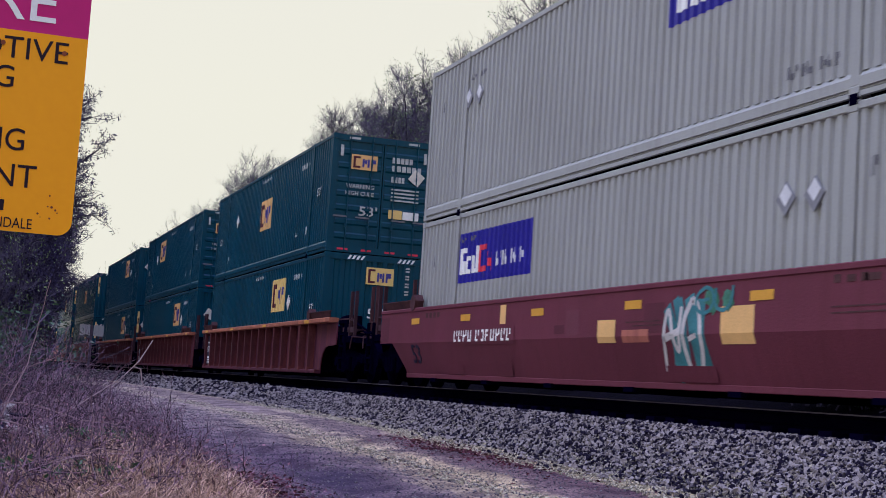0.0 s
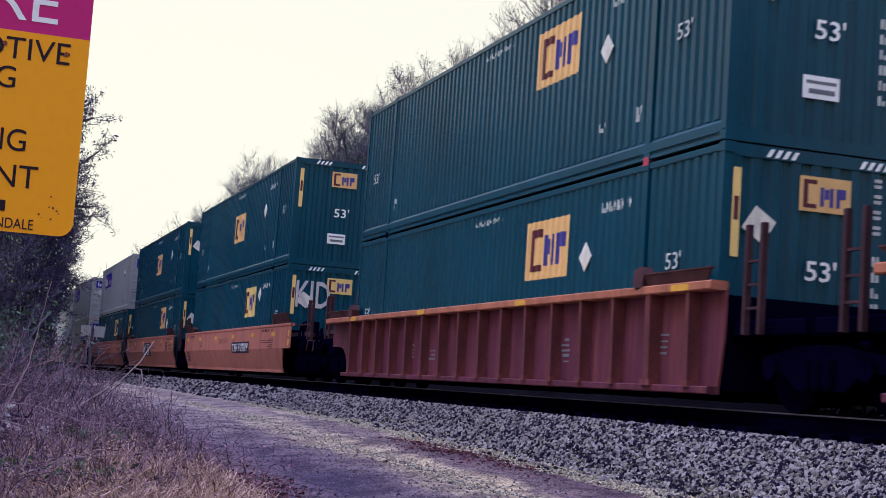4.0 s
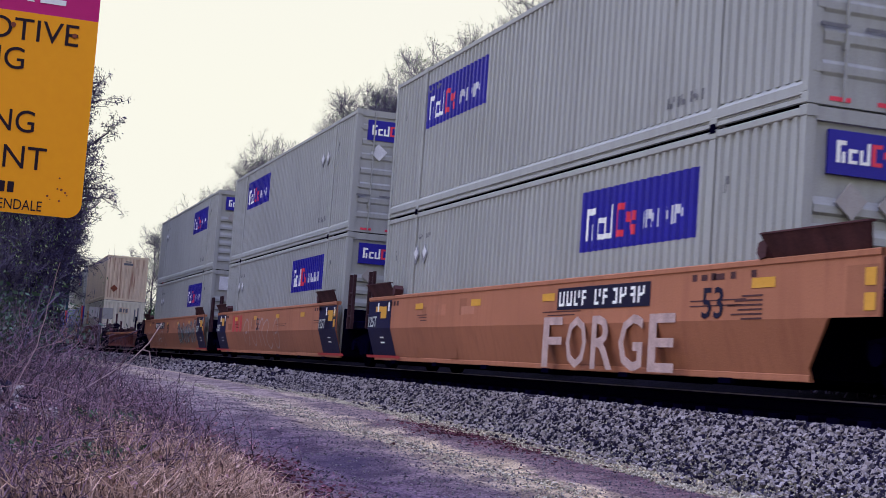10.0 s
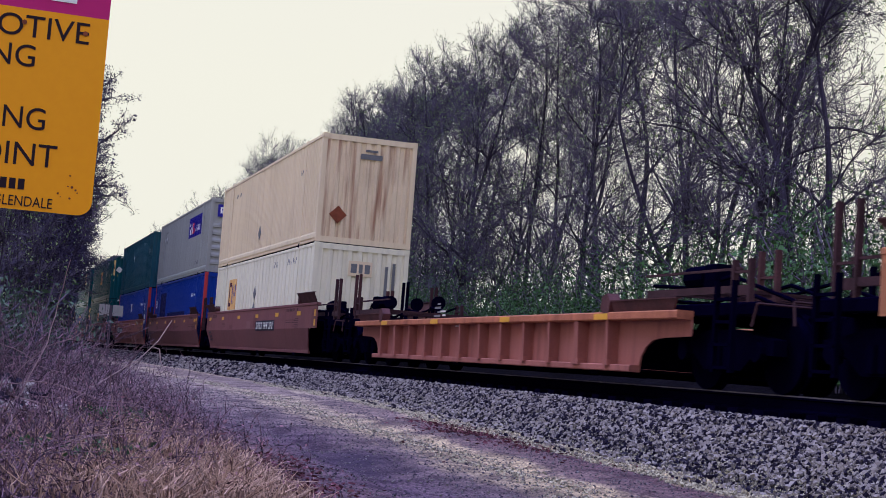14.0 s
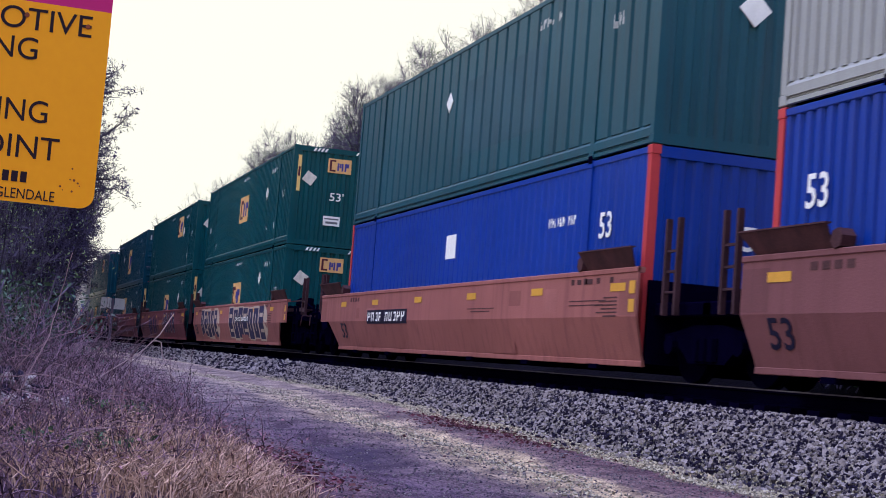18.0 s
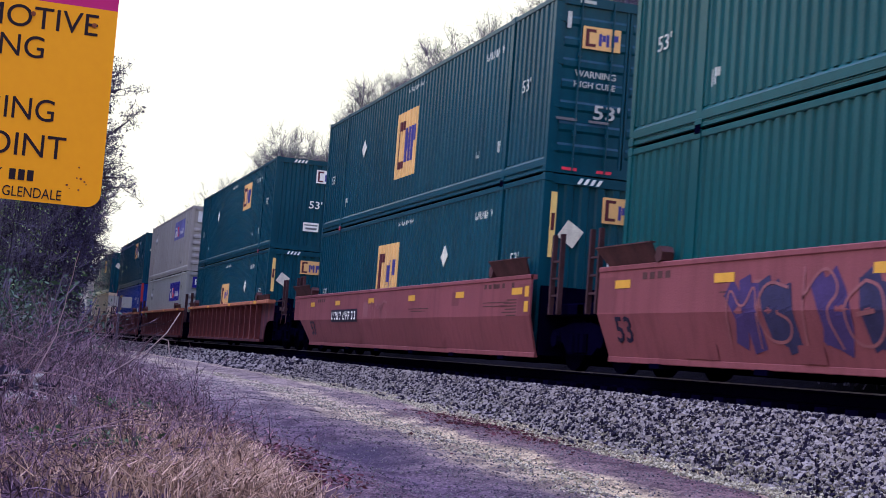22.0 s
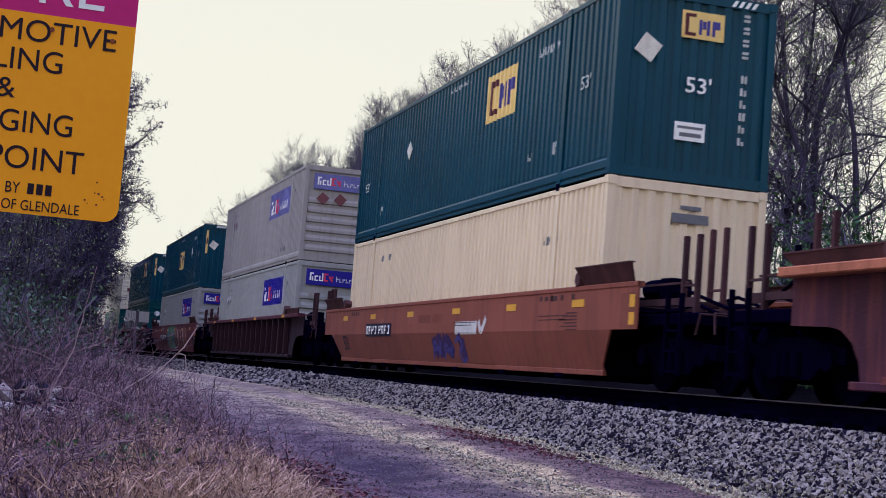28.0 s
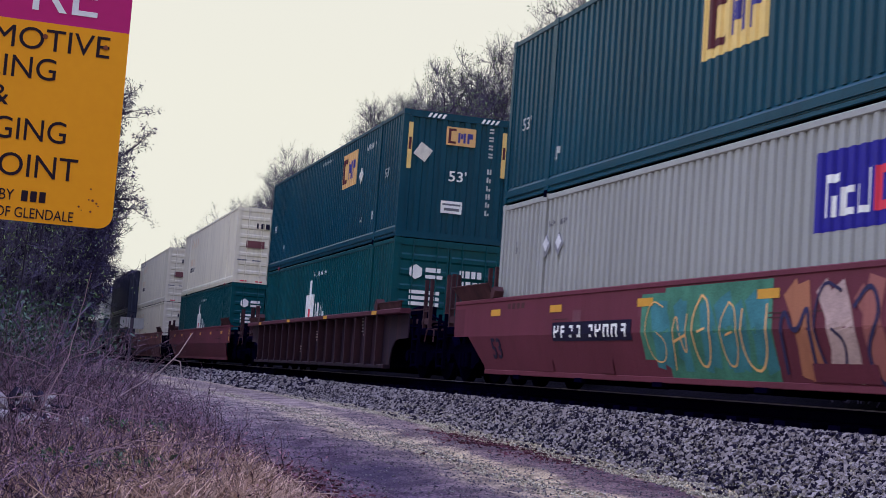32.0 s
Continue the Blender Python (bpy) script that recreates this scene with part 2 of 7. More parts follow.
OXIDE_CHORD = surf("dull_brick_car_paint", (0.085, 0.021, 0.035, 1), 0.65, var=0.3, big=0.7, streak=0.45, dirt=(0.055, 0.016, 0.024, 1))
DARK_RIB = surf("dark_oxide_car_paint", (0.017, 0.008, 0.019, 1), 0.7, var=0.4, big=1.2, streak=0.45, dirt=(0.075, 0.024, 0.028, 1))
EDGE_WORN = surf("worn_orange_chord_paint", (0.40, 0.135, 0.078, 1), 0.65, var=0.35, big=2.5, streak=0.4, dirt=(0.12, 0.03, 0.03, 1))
# steel taken down to near black: the underbody shade sits in these colours
STEEL = surf("shaded_running_gear_steel", (0.0015, 0.001, 0.009, 1), 0.9, spec=0.0, metal=0.0, var=0.3, big=4)
WHEEL = surf("shaded_wheel_steel", (0.0015, 0.001, 0.009, 1), 0.9, spec=0.0, var=0.3, big=4)
RAIL = surf("shaded_rail_steel", (0.0015, 0.001, 0.009, 1), 0.9, spec=0.0, var=0.3, big=3)
DEAD_LEAF = surf("curled_dead_leaf", (0.20, 0.10, 0.12, 1), 0.8, var=0.7, big=3, bump=0, island=0.9)
GRIT = surf("lane_grit", (0.08, 0.065, 0.10, 1), 0.9, light=(0.19, 0.165, 0.17, 1), var=0.35, big=6, bump=0, island=0.9)
BANK_LEAF = surf("bank_shrub_leaf", (0.042, 0.100, 0.036, 1), 0.6, var=0.5, big=2, bump=0, island=0.6)
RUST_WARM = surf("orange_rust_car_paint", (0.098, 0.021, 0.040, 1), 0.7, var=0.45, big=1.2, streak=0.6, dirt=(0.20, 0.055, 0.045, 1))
BRICK_WARM = surf("worn_orange_brown_car_paint", (0.24, 0.072, 0.050, 1), 0.6, var=0.2, big=0.7, streak=0.45, dirt=(0.10, 0.03, 0.035, 1))
SALMON_DULL = surf("dull_salmon_car_paint", (0.33, 0.115, 0.10, 1), 0.6, var=0.16, big=0.7, streak=0.5, dirt=(0.15, 0.05, 0.05, 1))
CREAM_SPRAY = surf("cream_spray_paint", (0.52, 0.40, 0.30, 1), 0.7, var=0.2, big=4)
NAVY_SPRAY = surf("navy_spray_paint", (0.030, 0.026, 0.075, 1), 0.7, var=0.35, big=4)
RAIL_HEAD = surf("polished_rail_head", (0.16, 0.14, 0.17, 1), 0.4, metal=0.6, var=0.3, big=3)
PALE_CANE = surf("pale_dead_cane", (0.24, 0.155, 0.165, 1), 0.8, var=0.3, big=6, bump=0)
WEED = surf("low_green_weed", (0.05, 0.10, 0.05, 1), 0.7, var=0.4, big=3, bump=0, island=0.5)
OVERPAINT = surf("overpainted_teal", (0.026, 0.088, 0.115, 1), 0.55, var=0.2, big=0.8, streak=0.2)
STENCIL_DARK = surf("worn_dark_stencil", (0.075, 0.030, 0.032, 1), 0.7, var=0.45, big=6)
PLACARD = surf("weathered_cream_placard", (0.74, 0.70, 0.58, 1), 0.6, var=0.25, big=4, streak=0.3, dirt=(0.25, 0.2, 0.16, 1))
HOLDER = surf("grey_placard_holder", (0.22, 0.22, 0.235, 1), 0.6, var=0.25, big=5)
STENCIL_PALE = surf("weathered_pale_stencil", (0.50, 0.52, 0.48, 1), 0.6, var=0.35, big=5)
GUIDE = surf("grimy_load_guide_paint", (0.075, 0.028, 0.032, 1), 0.75, var=0.45, big=2.5, streak=0.4, dirt=(0.02, 0.010, 0.018, 1))
RAILING = surf("grimy_railing_paint", (0.045, 0.018, 0.024, 1), 0.8, var=0.5, big=3)
WHITE_MARK = surf("white_marking", (0.90, 0.89, 0.82, 1), 0.5, var=0.12, big=4)
GREY_MARK = surf("grey_marking", (0.16, 0.16, 0.17, 1), 0.6, var=0.2, big=4)
YELLOW_MARK = surf("yellow_marking", (0.86, 0.60, 0.20, 1), 0.5, var=0.12, big=3)
AMBER_MARK = surf("amber_marking", (0.80, 0.47, 0.18, 1), 0.5, var=0.14, big=3)
REFLECT = surf("amber_reflector", (0.66, 0.33, 0.05, 1), 0.45, var=0.1, big=6)
MAROON = surf("maroon_marking", (0.10, 0.02, 0.03, 1), 0.5, var=0.15, big=4)
VIOLET = surf("blue_violet_marking", (0.06, 0.055, 0.24, 1), 0.5, var=0.15, big=4)
LETTER_BLUE = surf("decal_blue", (0.022, 0.018, 0.27, 1), 0.4, var=0.15, big=1.2)
DECAL_FADED = surf("faded_decal_blue", (0.15, 0.15, 0.36, 1), 0.5, var=0.35, big=2)
DECAL_PEELED = surf("peeled_decal", (0.66, 0.66, 0.66, 1), 0.5, var=0.25, big=3)
RED_MARK = surf("red_marking", (0.75, 0.05, 0.09, 1), 0.4, var=0.1, big=3)
BLACK_MARK = surf("black_marking", (0.007, 0.006, 0.028, 1), 0.5, var=0.2, big=4)
TEAL_SPRAY = surf("teal_spray_paint", (0.05, 0.20, 0.22, 1), 0.6, var=0.4, big=3)
GREEN_SPRAY = surf("green_spray_paint", (0.06, 0.20, 0.13, 1), 0.6, var=0.5, big=3)
WHITE_SPRAY = surf("white_spray_paint", (0.55, 0.52, 0.50, 1), 0.7, var=0.25, big=5)
PINK_SPRAY = surf("pink_spray_paint", (0.46, 0.32, 0.29, 1), 0.7, var=0.3, big=5)
VIOLET_SPRAY = surf("violet_spray_paint", (0.050, 0.028, 0.11, 1), 0.7, var=0.3, big=5)
BARK = surf("bark", (0.038, 0.030, 0.055, 1), 0.9, var=0.35, big=2, fine=25, bump=0.4, each=0.3)
TWIG = surf("bare_twig", (0.10, 0.084, 0.13, 1), 0.9, var=0.3, big=2, bump=0)
BUD = surf("spring_leaf", (0.17, 0.23, 0.11, 1), 0.7, var=0.5, big=3, bump=0, island=0.5)
SHRUB = surf("shrub_leaf", (0.040, 0.072, 0.048, 1), 0.6, var=0.5, big=2, bump=0, island=0.6)
NEEDLE = surf("evergreen_needle", (0.042, 0.034, 0.082, 1), 0.7, var=0.5, big=2, bump=0, island=0.6)
CANE = surf("dead_cane", (0.072, 0.038, 0.068, 1), 0.8, light=(0.21, 0.125, 0.165, 1), var=0.6, big=3, bump=0, island=0.9)
STRAW = surf("dry_grass", (0.34, 0.21, 0.165, 1), 0.8, light=(0.58, 0.38, 0.28, 1), var=0.45, big=3, bump=0, island=0.7)
LITTER = surf("dead_leaf", (0.085, 0.022, 0.034, 1), 0.8, var=0.5, big=3, bump=0, island=0.8)
STONE = surf("ballast_rock", (0.044, 0.034, 0.082, 1), 0.85, spec=0.05, light=(0.30, 0.26, 0.255, 1), var=0.7, big=9, fine=90, bump=0.3, island=1.1)
STONE_PIECE = surf("single_ballast_rock", (0.044, 0.034, 0.082, 1), 0.85, spec=0.05, light=(0.30, 0.26, 0.255, 1), var=0.7, big=2, fine=4, bump=0.3, each=1.1)
PEBBLE = surf("pale_gravel", (0.27, 0.235, 0.18, 1), 0.9, light=(0.47, 0.42, 0.31, 1), var=0.4, big=6, bump=0, island=0.9)
# creosoted ties, blackened further to carry the shade beneath the cars
TIE = surf("shaded_creosoted_timber", (0.002, 0.0014, 0.009, 1), 0.95, spec=0.0, var=0.4, big=3, fine=30, bump=0.4, each=0.3)
SIGN_ORANGE = surf("sign_orange", (1.0, 0.385, 0.010, 1), 0.4, var=0.06, big=1.5, bump=0.02)
SIGN_PINK = surf("sign_magenta", (0.55, 0.014, 0.16, 1), 0.4, var=0.06, big=1.5, bump=0.02)
SIGN_BLACK = surf("sign_lettering", (0.014, 0.004, 0.014, 1), 0.5, var=0.1, bump=0.0)
GALV = surf("galvanised_post", (0.10, 0.08, 0.11, 1), 0.6, metal=0.4, var=0.25, big=5)


PATCHED = {}


def patched(paint):
    """fresher and duller touch-up coats over a car's paint"""
    if paint.name not in PATCHED:
        base = {"salmon_car_paint": (0.46, 0.155, 0.11), "dull_salmon_car_paint": (0.33, 0.115, 0.10), "orange_car_paint": (0.40, 0.155, 0.085), "brown_car_paint": (0.19, 0.07, 0.075), "brick_red_car_paint": (0.135, 0.03, 0.048), "faded_brick_car_paint": (0.215, 0.058, 0.072)}.get(paint.name, (0.24, 0.072, 0.05))
        PATCHED[paint.name] = [surf(paint.name + "_" + n, tuple(min(0.9, b * k + a) for b in base) + (1,), 0.65, var=0.2, big=1.5, streak=0.35, dirt=shade(base, 0.5)) for n, k, a in (("fresh", 1.10, 0.008), ("dull", 0.80, 0.0), ("pale", 1.08, 0.03))]
    return PATCHED[paint.name]

# ---- ground, road, ballast, track ----
TRACK_X, RAIL_TOP = 9.53, 1.254


def ground_base(y):
    return float(np.interp(y, (2, 11, 24, 40), (0.0, 0.40, 0.63, 0.66)))


def ground_z(x, y):
    b = ground_base(y)
    if x < 2.4:
        b += 0.10 * min(1.0, (2.4 - x) / 1.5)
    if x > 12.0:
        t = min(1.0, (x - 12.0) / 3.5)
        b += 0.95 * t * t * (3 - 2 * t)
    n = noise.noise((x * 0.9, y * 0.9, 0)) * 0.035 + noise.noise((x * 3, y * 3, 4)) * 0.014
    rut = -0.045 * math.exp(-((x - 3.15) / 0.28) ** 2) - 0.045 * math.exp(-((x - 4.85) / 0.28) ** 2)
    return b + n + rut


def grown(lo, hi, step, far):
    """even steps from lo to hi, then ever wider ones out to -far and far"""
    a = list(np.arange(lo, hi + 1e-6, step))
    s, up, dn = step, a[-1], a[0]
    top, low = [], []
    while up < far:
        s *= 1.28
        up += s
        dn -= s
        top.append(up)
        low.append(dn)
    return low[::-1] + a + top


def build_ground():
    xs, ys = grown(-3.0, 8.0, 0.11, 1800), grown(6.0, 34.0, 0.18, 1800)
    v = [(x, y, ground_z(x, y)) for y in ys for x in xs]
    nx = len(xs)
    f = [(j * nx + i, j * nx + i + 1, (j + 1) * nx + i + 1, (j + 1) * nx + i) for j in range(len(ys) - 1) for i in range(nx - 1)]
    m = bpy.data.materials.new("gravel_lane_and_soil")
    m.use_nodes = True
    n, l = m.node_tree.nodes, m.node_tree.links
    b = n["Principled BSDF"]
    b.inputs["Roughness"].default_value = 0.92
    b.inputs["Specular IOR Level"].default_value = 0.04
    co = n.new("ShaderNodeTexCoord")
    sep = n.new("ShaderNodeSeparateXYZ")
    l.new(co.outputs["Object"], sep.inputs[0])
    mp = n.new("ShaderNodeMapping")
    mp.inputs["Scale"].default_value = (0.9, 0.28, 1)
    l.new(co.outputs["Object"], mp.inputs["Vector"])
    wob = n.new("ShaderNodeTexNoise")
    wob.inputs["Scale"].default_value, wob.inputs["Detail"].default_value = 1.0, 7
    wob.inputs["Roughness"].default_value = 0.75
    l.new(mp.outputs[0], wob.inputs["Vector"])
    sh = n.new("ShaderNodeMath")
    sh.operation = "MULTIPLY_ADD"
    sh.inputs[1].default_value, sh.inputs[2].default_value = 2.1, -1.05
    l.new(wob.outputs[0], sh.inputs[0])
    ad = n.new("ShaderNodeMath")
    ad.operation = "ADD"
    l.new(sep.outputs["X"], ad.inputs[0])
    l.new(sh.outputs[0], ad.inputs[1])
    mr = n.new("ShaderNodeMapRange")
    mr.inputs[1].default_value, mr.inputs[2].default_value = -2.0, 14.0
    l.new(ad.outputs[0], mr.inputs[0])
    ramp = n.new("ShaderNodeValToRGB")
    # last band, past the track, is near black: shade painted into the soil
    bands = [(-2, (0.042, 0.023, 0.044)), (1.9, (0.060, 0.035, 0.052)), (2.3, (0.115, 0.072, 0.082)), (2.75, (0.100, 0.068, 0.098)),
             (3.2, (0.081, 0.056, 0.085)), (3.9, (0.128, 0.096, 0.107)), (4.2, (0.293, 0.238, 0.165)), (4.9, (0.415, 0.336, 0.213)),
             (5.15, (0.152, 0.107, 0.112)), (5.75, (0.107, 0.063, 0.078)), (6.0, (0.360, 0.295, 0.190)), (6.9, (0.520, 0.430, 0.260)),
             (7.25, (0.092, 0.072, 0.088)), (9.0, (0.003, 0.002, 0.006))]
    e = ramp.color_ramp.elements
    while len(e) < len(bands):
        e.new(0.5)
    for el, (x, c) in zip(e, bands):
        el.position, el.color = (x + 2) / 16, c + (1,)
    l.new(mr.outputs[0], ramp.inputs[0])
    fine = n.new("ShaderNodeTexNoise")
    fine.inputs["Scale"].default_value, fine.inputs["Detail"].default_value = 34, 6
    fine.inputs["Roughness"].default_value = 0.75
    l.new(co.outputs["Object"], fine.inputs["Vector"])
    r2 = n.new("ShaderNodeValToRGB")
    r2.color_ramp.elements[0].position, r2.color_ramp.elements[0].color = 0.36, (0.22, 0.20, 0.30, 1)
    r2.color_ramp.elements[1].position, r2.color_ramp.elements[1].color = 0.64, (1.9, 1.85, 1.72, 1)
    l.new(fine.outputs[0], r2.inputs[0])
    # the lane turns dry and sandy further along
    dry = n.new("ShaderNodeMapRange")
    dry.inputs[1].default_value, dry.inputs[2].default_value = 15.0, 24.0
    dry.inputs[3].default_value, dry.inputs[4].default_value = 0.0, 0.6
    l.new(sep.outputs["Y"], dry.inputs[0])
    sand = n.new("ShaderNodeMix")
    sand.data_type = "RGBA"
    sand.inputs[7].default_value = (0.27, 0.225, 0.205, 1)
    lane = n.new("ShaderNodeMapRange")
    lane.inputs[1].default_value, lane.inputs[2].default_value = 7.0, 8.5
    lane.inputs[3].default_value, lane.inputs[4].default_value = 1.0, 0.0
    l.new(sep.outputs["X"], lane.inputs[0])
    both = n.new("ShaderNodeMath")
    both.operation = "MULTIPLY"
    l.new(dry.outputs[0], both.inputs[0])
    l.new(lane.outputs[0], both.inputs[1])
    l.new(both.outputs[0], sand.inputs[0])
    l.new(ramp.outputs[0], sand.inputs[6])
    mul = n.new("ShaderNodeMix")
    mul.data_type, mul.blend_type = "RGBA", "MULTIPLY"
    mul.inputs[0].default_value = 1.0
    l.new(sand.outputs[2], mul.inputs[6])
    l.new(r2.outputs[0], mul.inputs[7])
    # mottled patches of trodden soil
    mot = n.new("ShaderNodeTexNoise")
    mot.inputs["Scale"].default_value, mot.inputs["Detail"].default_value = 2.6, 5
    mot.inputs["Roughness"].default_value = 0.65
    l.new(co.outputs["Object"], mot.inputs["Vector"])
    r4 = n.new("ShaderNodeValToRGB")
    r4.color_ramp.elements[0].position, r4.color_ramp.elements[0].color = 0.40, (0.58, 0.54, 0.60, 1)
    r4.color_ramp.elements[1].position, r4.color_ramp.elements[1].color = 0.60, (1.30, 1.26, 1.20, 1)
    l.new(mot.outputs[0], r4.inputs[0])
    mul2 = n.new("ShaderNodeMix")
    mul2.data_type, mul2.blend_type = "RGBA", "MULTIPLY"
    mul2.inputs[0].default_value = 1.0
    l.new(mul.outputs[2], mul2.inputs[6])
    l.new(r4.outputs[0], mul2.inputs[7])
    # a damp dark stain in the wheel rut
    off = n.new("ShaderNodeVectorMath")
    off.operation = "SUBTRACT"
    off.inputs[1].default_value = (3.25, 12.4, 0)
    l.new(co.outputs["Object"], off.inputs[0])
    sc = n.new("ShaderNodeVectorMath")
    sc.operation = "MULTIPLY"
    sc.inputs[1].default_value = (1.6, 0.55, 0)
    l.new(off.outputs[0], sc.inputs[0])
    le = n.new("ShaderNodeVectorMath")
    le.operation = "LENGTH"
    l.new(sc.outputs[0], le.inputs[0])
    dn = n.new("ShaderNodeMath")
    dn.operation = "MULTIPLY_ADD"
    dn.inputs[1].default_value = 1.2
    l.new(wob.outputs[0], dn.inputs[0])
    l.new(le.outputs["Value"], dn.inputs[2])
    rd = n.new("ShaderNodeMapRange")
    rd.inputs[1].default_value, rd.inputs[2].default_value = 0.75, 1.35
    rd.inputs[3].default_value, rd.inputs[4].default_value = 0.75, 0.0
    l.new(dn.outputs[0], rd.inputs[0])
    damp = n.new("ShaderNodeMix")
    damp.data_type = "RGBA"
    damp.inputs[7].default_value = (0.035, 0.026, 0.05, 1)
    l.new(rd.outputs[0], damp.inputs[0])
    l.new(mul2.outputs[2], damp.inputs[6])
    l.new(damp.outputs[2], b.inputs["Base Color"])
    bp = n.new("ShaderNodeBump")
    bp.inputs["Strength"].default_value, bp.inputs["Distance"].default_value = 0.6, 0.03
    l.new(fine.outputs[0], bp.inputs["Height"])
    l.new(bp.outputs[0], b.inputs["Normal"])
    return thing("ground", "gravel service lane with two dark wheel ruts and pale edges beside dry soil", "ground", kind="structure", geo=raw_mesh("ground", v, f), material=m)


ground = build_ground()


def ballast_z(x):
    c = TRACK_X
    d = abs(x - c)
    return 0.985 if d < 2.03 else 0.985 - (d - 2.03) * 0.60


def build_ballast():
    prof = [-3.95, -3.4, -2.9, -2.45, -2.03, -1.2, 0, 1.2, 2.03, 2.6, 3.3, 3.95]
    ys = list(np.arange(-40, 150, 1.0))
    ys = [-700, -300, -120] + ys + [200, 320, 700]
    v = [(TRACK_X + p, y, ballast_z(TRACK_X + p) + noise.noise((p * 2, y * 0.7, 3)) * 0.035) for y in ys for p in prof]
    nx = len(prof)
    f = [(j * nx + i, j * nx + i + 1, (j + 1) * nx + i + 1, (j + 1) * nx + i) for j in range(len(ys) - 1) for i in range(nx - 1)]
    # bed colour kept dark to paint the shade in gaps between stones
    bed_mat = surf("ballast_gap_shade", (0.018, 0.015, 0.030, 1), 0.95, var=0.7, big=9, fine=28, bump=0.9)
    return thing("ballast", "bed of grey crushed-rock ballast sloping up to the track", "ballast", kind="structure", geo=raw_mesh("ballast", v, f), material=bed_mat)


ballast = build_ballast()
# shade under and behind the train is put into this near-black colour
BED_SHADE = surf("underbody_shade_ballast", (0.0015, 0.001, 0.009, 1), 0.95, spec=0.0, var=0.5, big=5, fine=30, bump=0.8)


def build_shaded_bed():
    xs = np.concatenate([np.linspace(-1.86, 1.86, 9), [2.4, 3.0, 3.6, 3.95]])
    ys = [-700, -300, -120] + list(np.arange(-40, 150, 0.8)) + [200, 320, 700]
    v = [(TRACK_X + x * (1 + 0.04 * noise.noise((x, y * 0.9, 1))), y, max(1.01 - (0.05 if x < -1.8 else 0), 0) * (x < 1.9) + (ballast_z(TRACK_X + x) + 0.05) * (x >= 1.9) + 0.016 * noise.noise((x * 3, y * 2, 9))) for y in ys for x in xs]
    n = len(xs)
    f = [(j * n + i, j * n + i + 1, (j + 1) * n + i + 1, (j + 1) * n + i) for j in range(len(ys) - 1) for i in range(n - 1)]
    part("fouled_bed", raw_mesh("fouled_bed", v, f), BED_SHADE, ballast, "ballast coloured near black as the shade under the train")


build_shaded_bed()
BOX8 = np.array([(x, y, z) for z in (-1, 1) for y in (-1, 1) for x in (-1, 1)], float)
BOXF = np.array([(0, 2, 3, 1), (4, 5, 7, 6), (0, 1, 5, 4), (2, 6, 7, 3), (0, 4, 6, 2), (1, 3, 7, 5)])


def rocks(rng, centre, size):
    """crushed stones: skewed blocks with broken corners, turned every way"""
    n = len(centre)
    v = BOX8[None] * rng.uniform(0.45, 1.0, (n, 1, 3)) * (1 + rng.uniform(-0.35, 0.25, (n, 8, 1)))
    q = rng.normal(size=(n, 4))
    q /= np.linalg.norm(q, axis=1)[:, None]
    w, x, y, z = q.T
    r = np.stack([1 - 2 * (y * y + z * z), 2 * (x * y - z * w), 2 * (x * z + y * w), 2 * (x * y + z * w), 1 - 2 * (x * x + z * z), 2 * (y * z - x * w),
                  2 * (x * z - y * w), 2 * (y * z + x * w), 1 - 2 * (x * x + y * y)], 1).reshape(n, 3, 3)
    v = np.einsum("nij,nkj->nki", r, v) * np.asarray(size)[:, None, None] + np.asarray(centre)[:, None, :]
    return v.reshape(-1, 3), (BOXF[None] + 8 * np.arange(n)[:, None, None]).reshape(-1, 4)


def slope_points(rng, n, x0, x1, y0, y1, power=1.0):
    x = rng.uniform(x0, x1, n)
    y = y0 + (y1 - y0) * rng.uniform(0, 1, n) ** power
    z = np.array([max(ballast_z(a), ground_z(a, b)) for a, b in zip(x, y)])
    return np.stack([x, y, z], 1)


rng = np.random.default_rng(5)
c = slope_points(rng, 50000, 6.15, 7.72, 9.5, 34, 1.5)
s = rng.uniform(0.011, 0.025, len(c)) * rng.uniform(0.8, 1.15, len(c))
thin = rng.uniform(size=len(c)) < np.interp(c[:, 0], (6.45, 7.15), (0.96, 0.0))
c, s = c[~thin], s[~thin]
c[:, 2] += s * 0.7
near = np.argsort(c[:, 1])[:300]
rest = np.setdiff1d(np.arange(len(c)), near)
v, f = rocks(rng, c[rest], s[rest])
c2 = slope_points(rng, 8000, 6.3, 7.72, 34, 100, 1.4)
v2, f2 = rocks(rng, c2, rng.uniform(0.03, 0.06, len(c2)))
part("ballast_stones", raw_mesh("ballast_stones", np.concatenate([v, v2]), np.concatenate([f, f2 + len(v)])), STONE, ballast, "loose sharp grey and white crushed rocks")
bpy.context.view_layer.update()
tagged(bpy.data.objects["ballast_stones"], kind="stuff")
shapes = []
for i in range(8):
    sv, sf = rocks(rng, np.zeros((1, 3)), [1.0])
    shapes.append(raw_mesh("ballast_stone", sv, sf))
    shapes[-1].materials.append(STONE_PIECE)
for k, i in enumerate(near):
    st = new("ballast_stone", shapes[k % 8])
    st.parent = ballast
    st.matrix_basis = Matrix.LocRotScale(Vector(c[i]), Euler((k * 1.3, k * 0.7, k * 2.1)), Vector((s[i],) * 3))

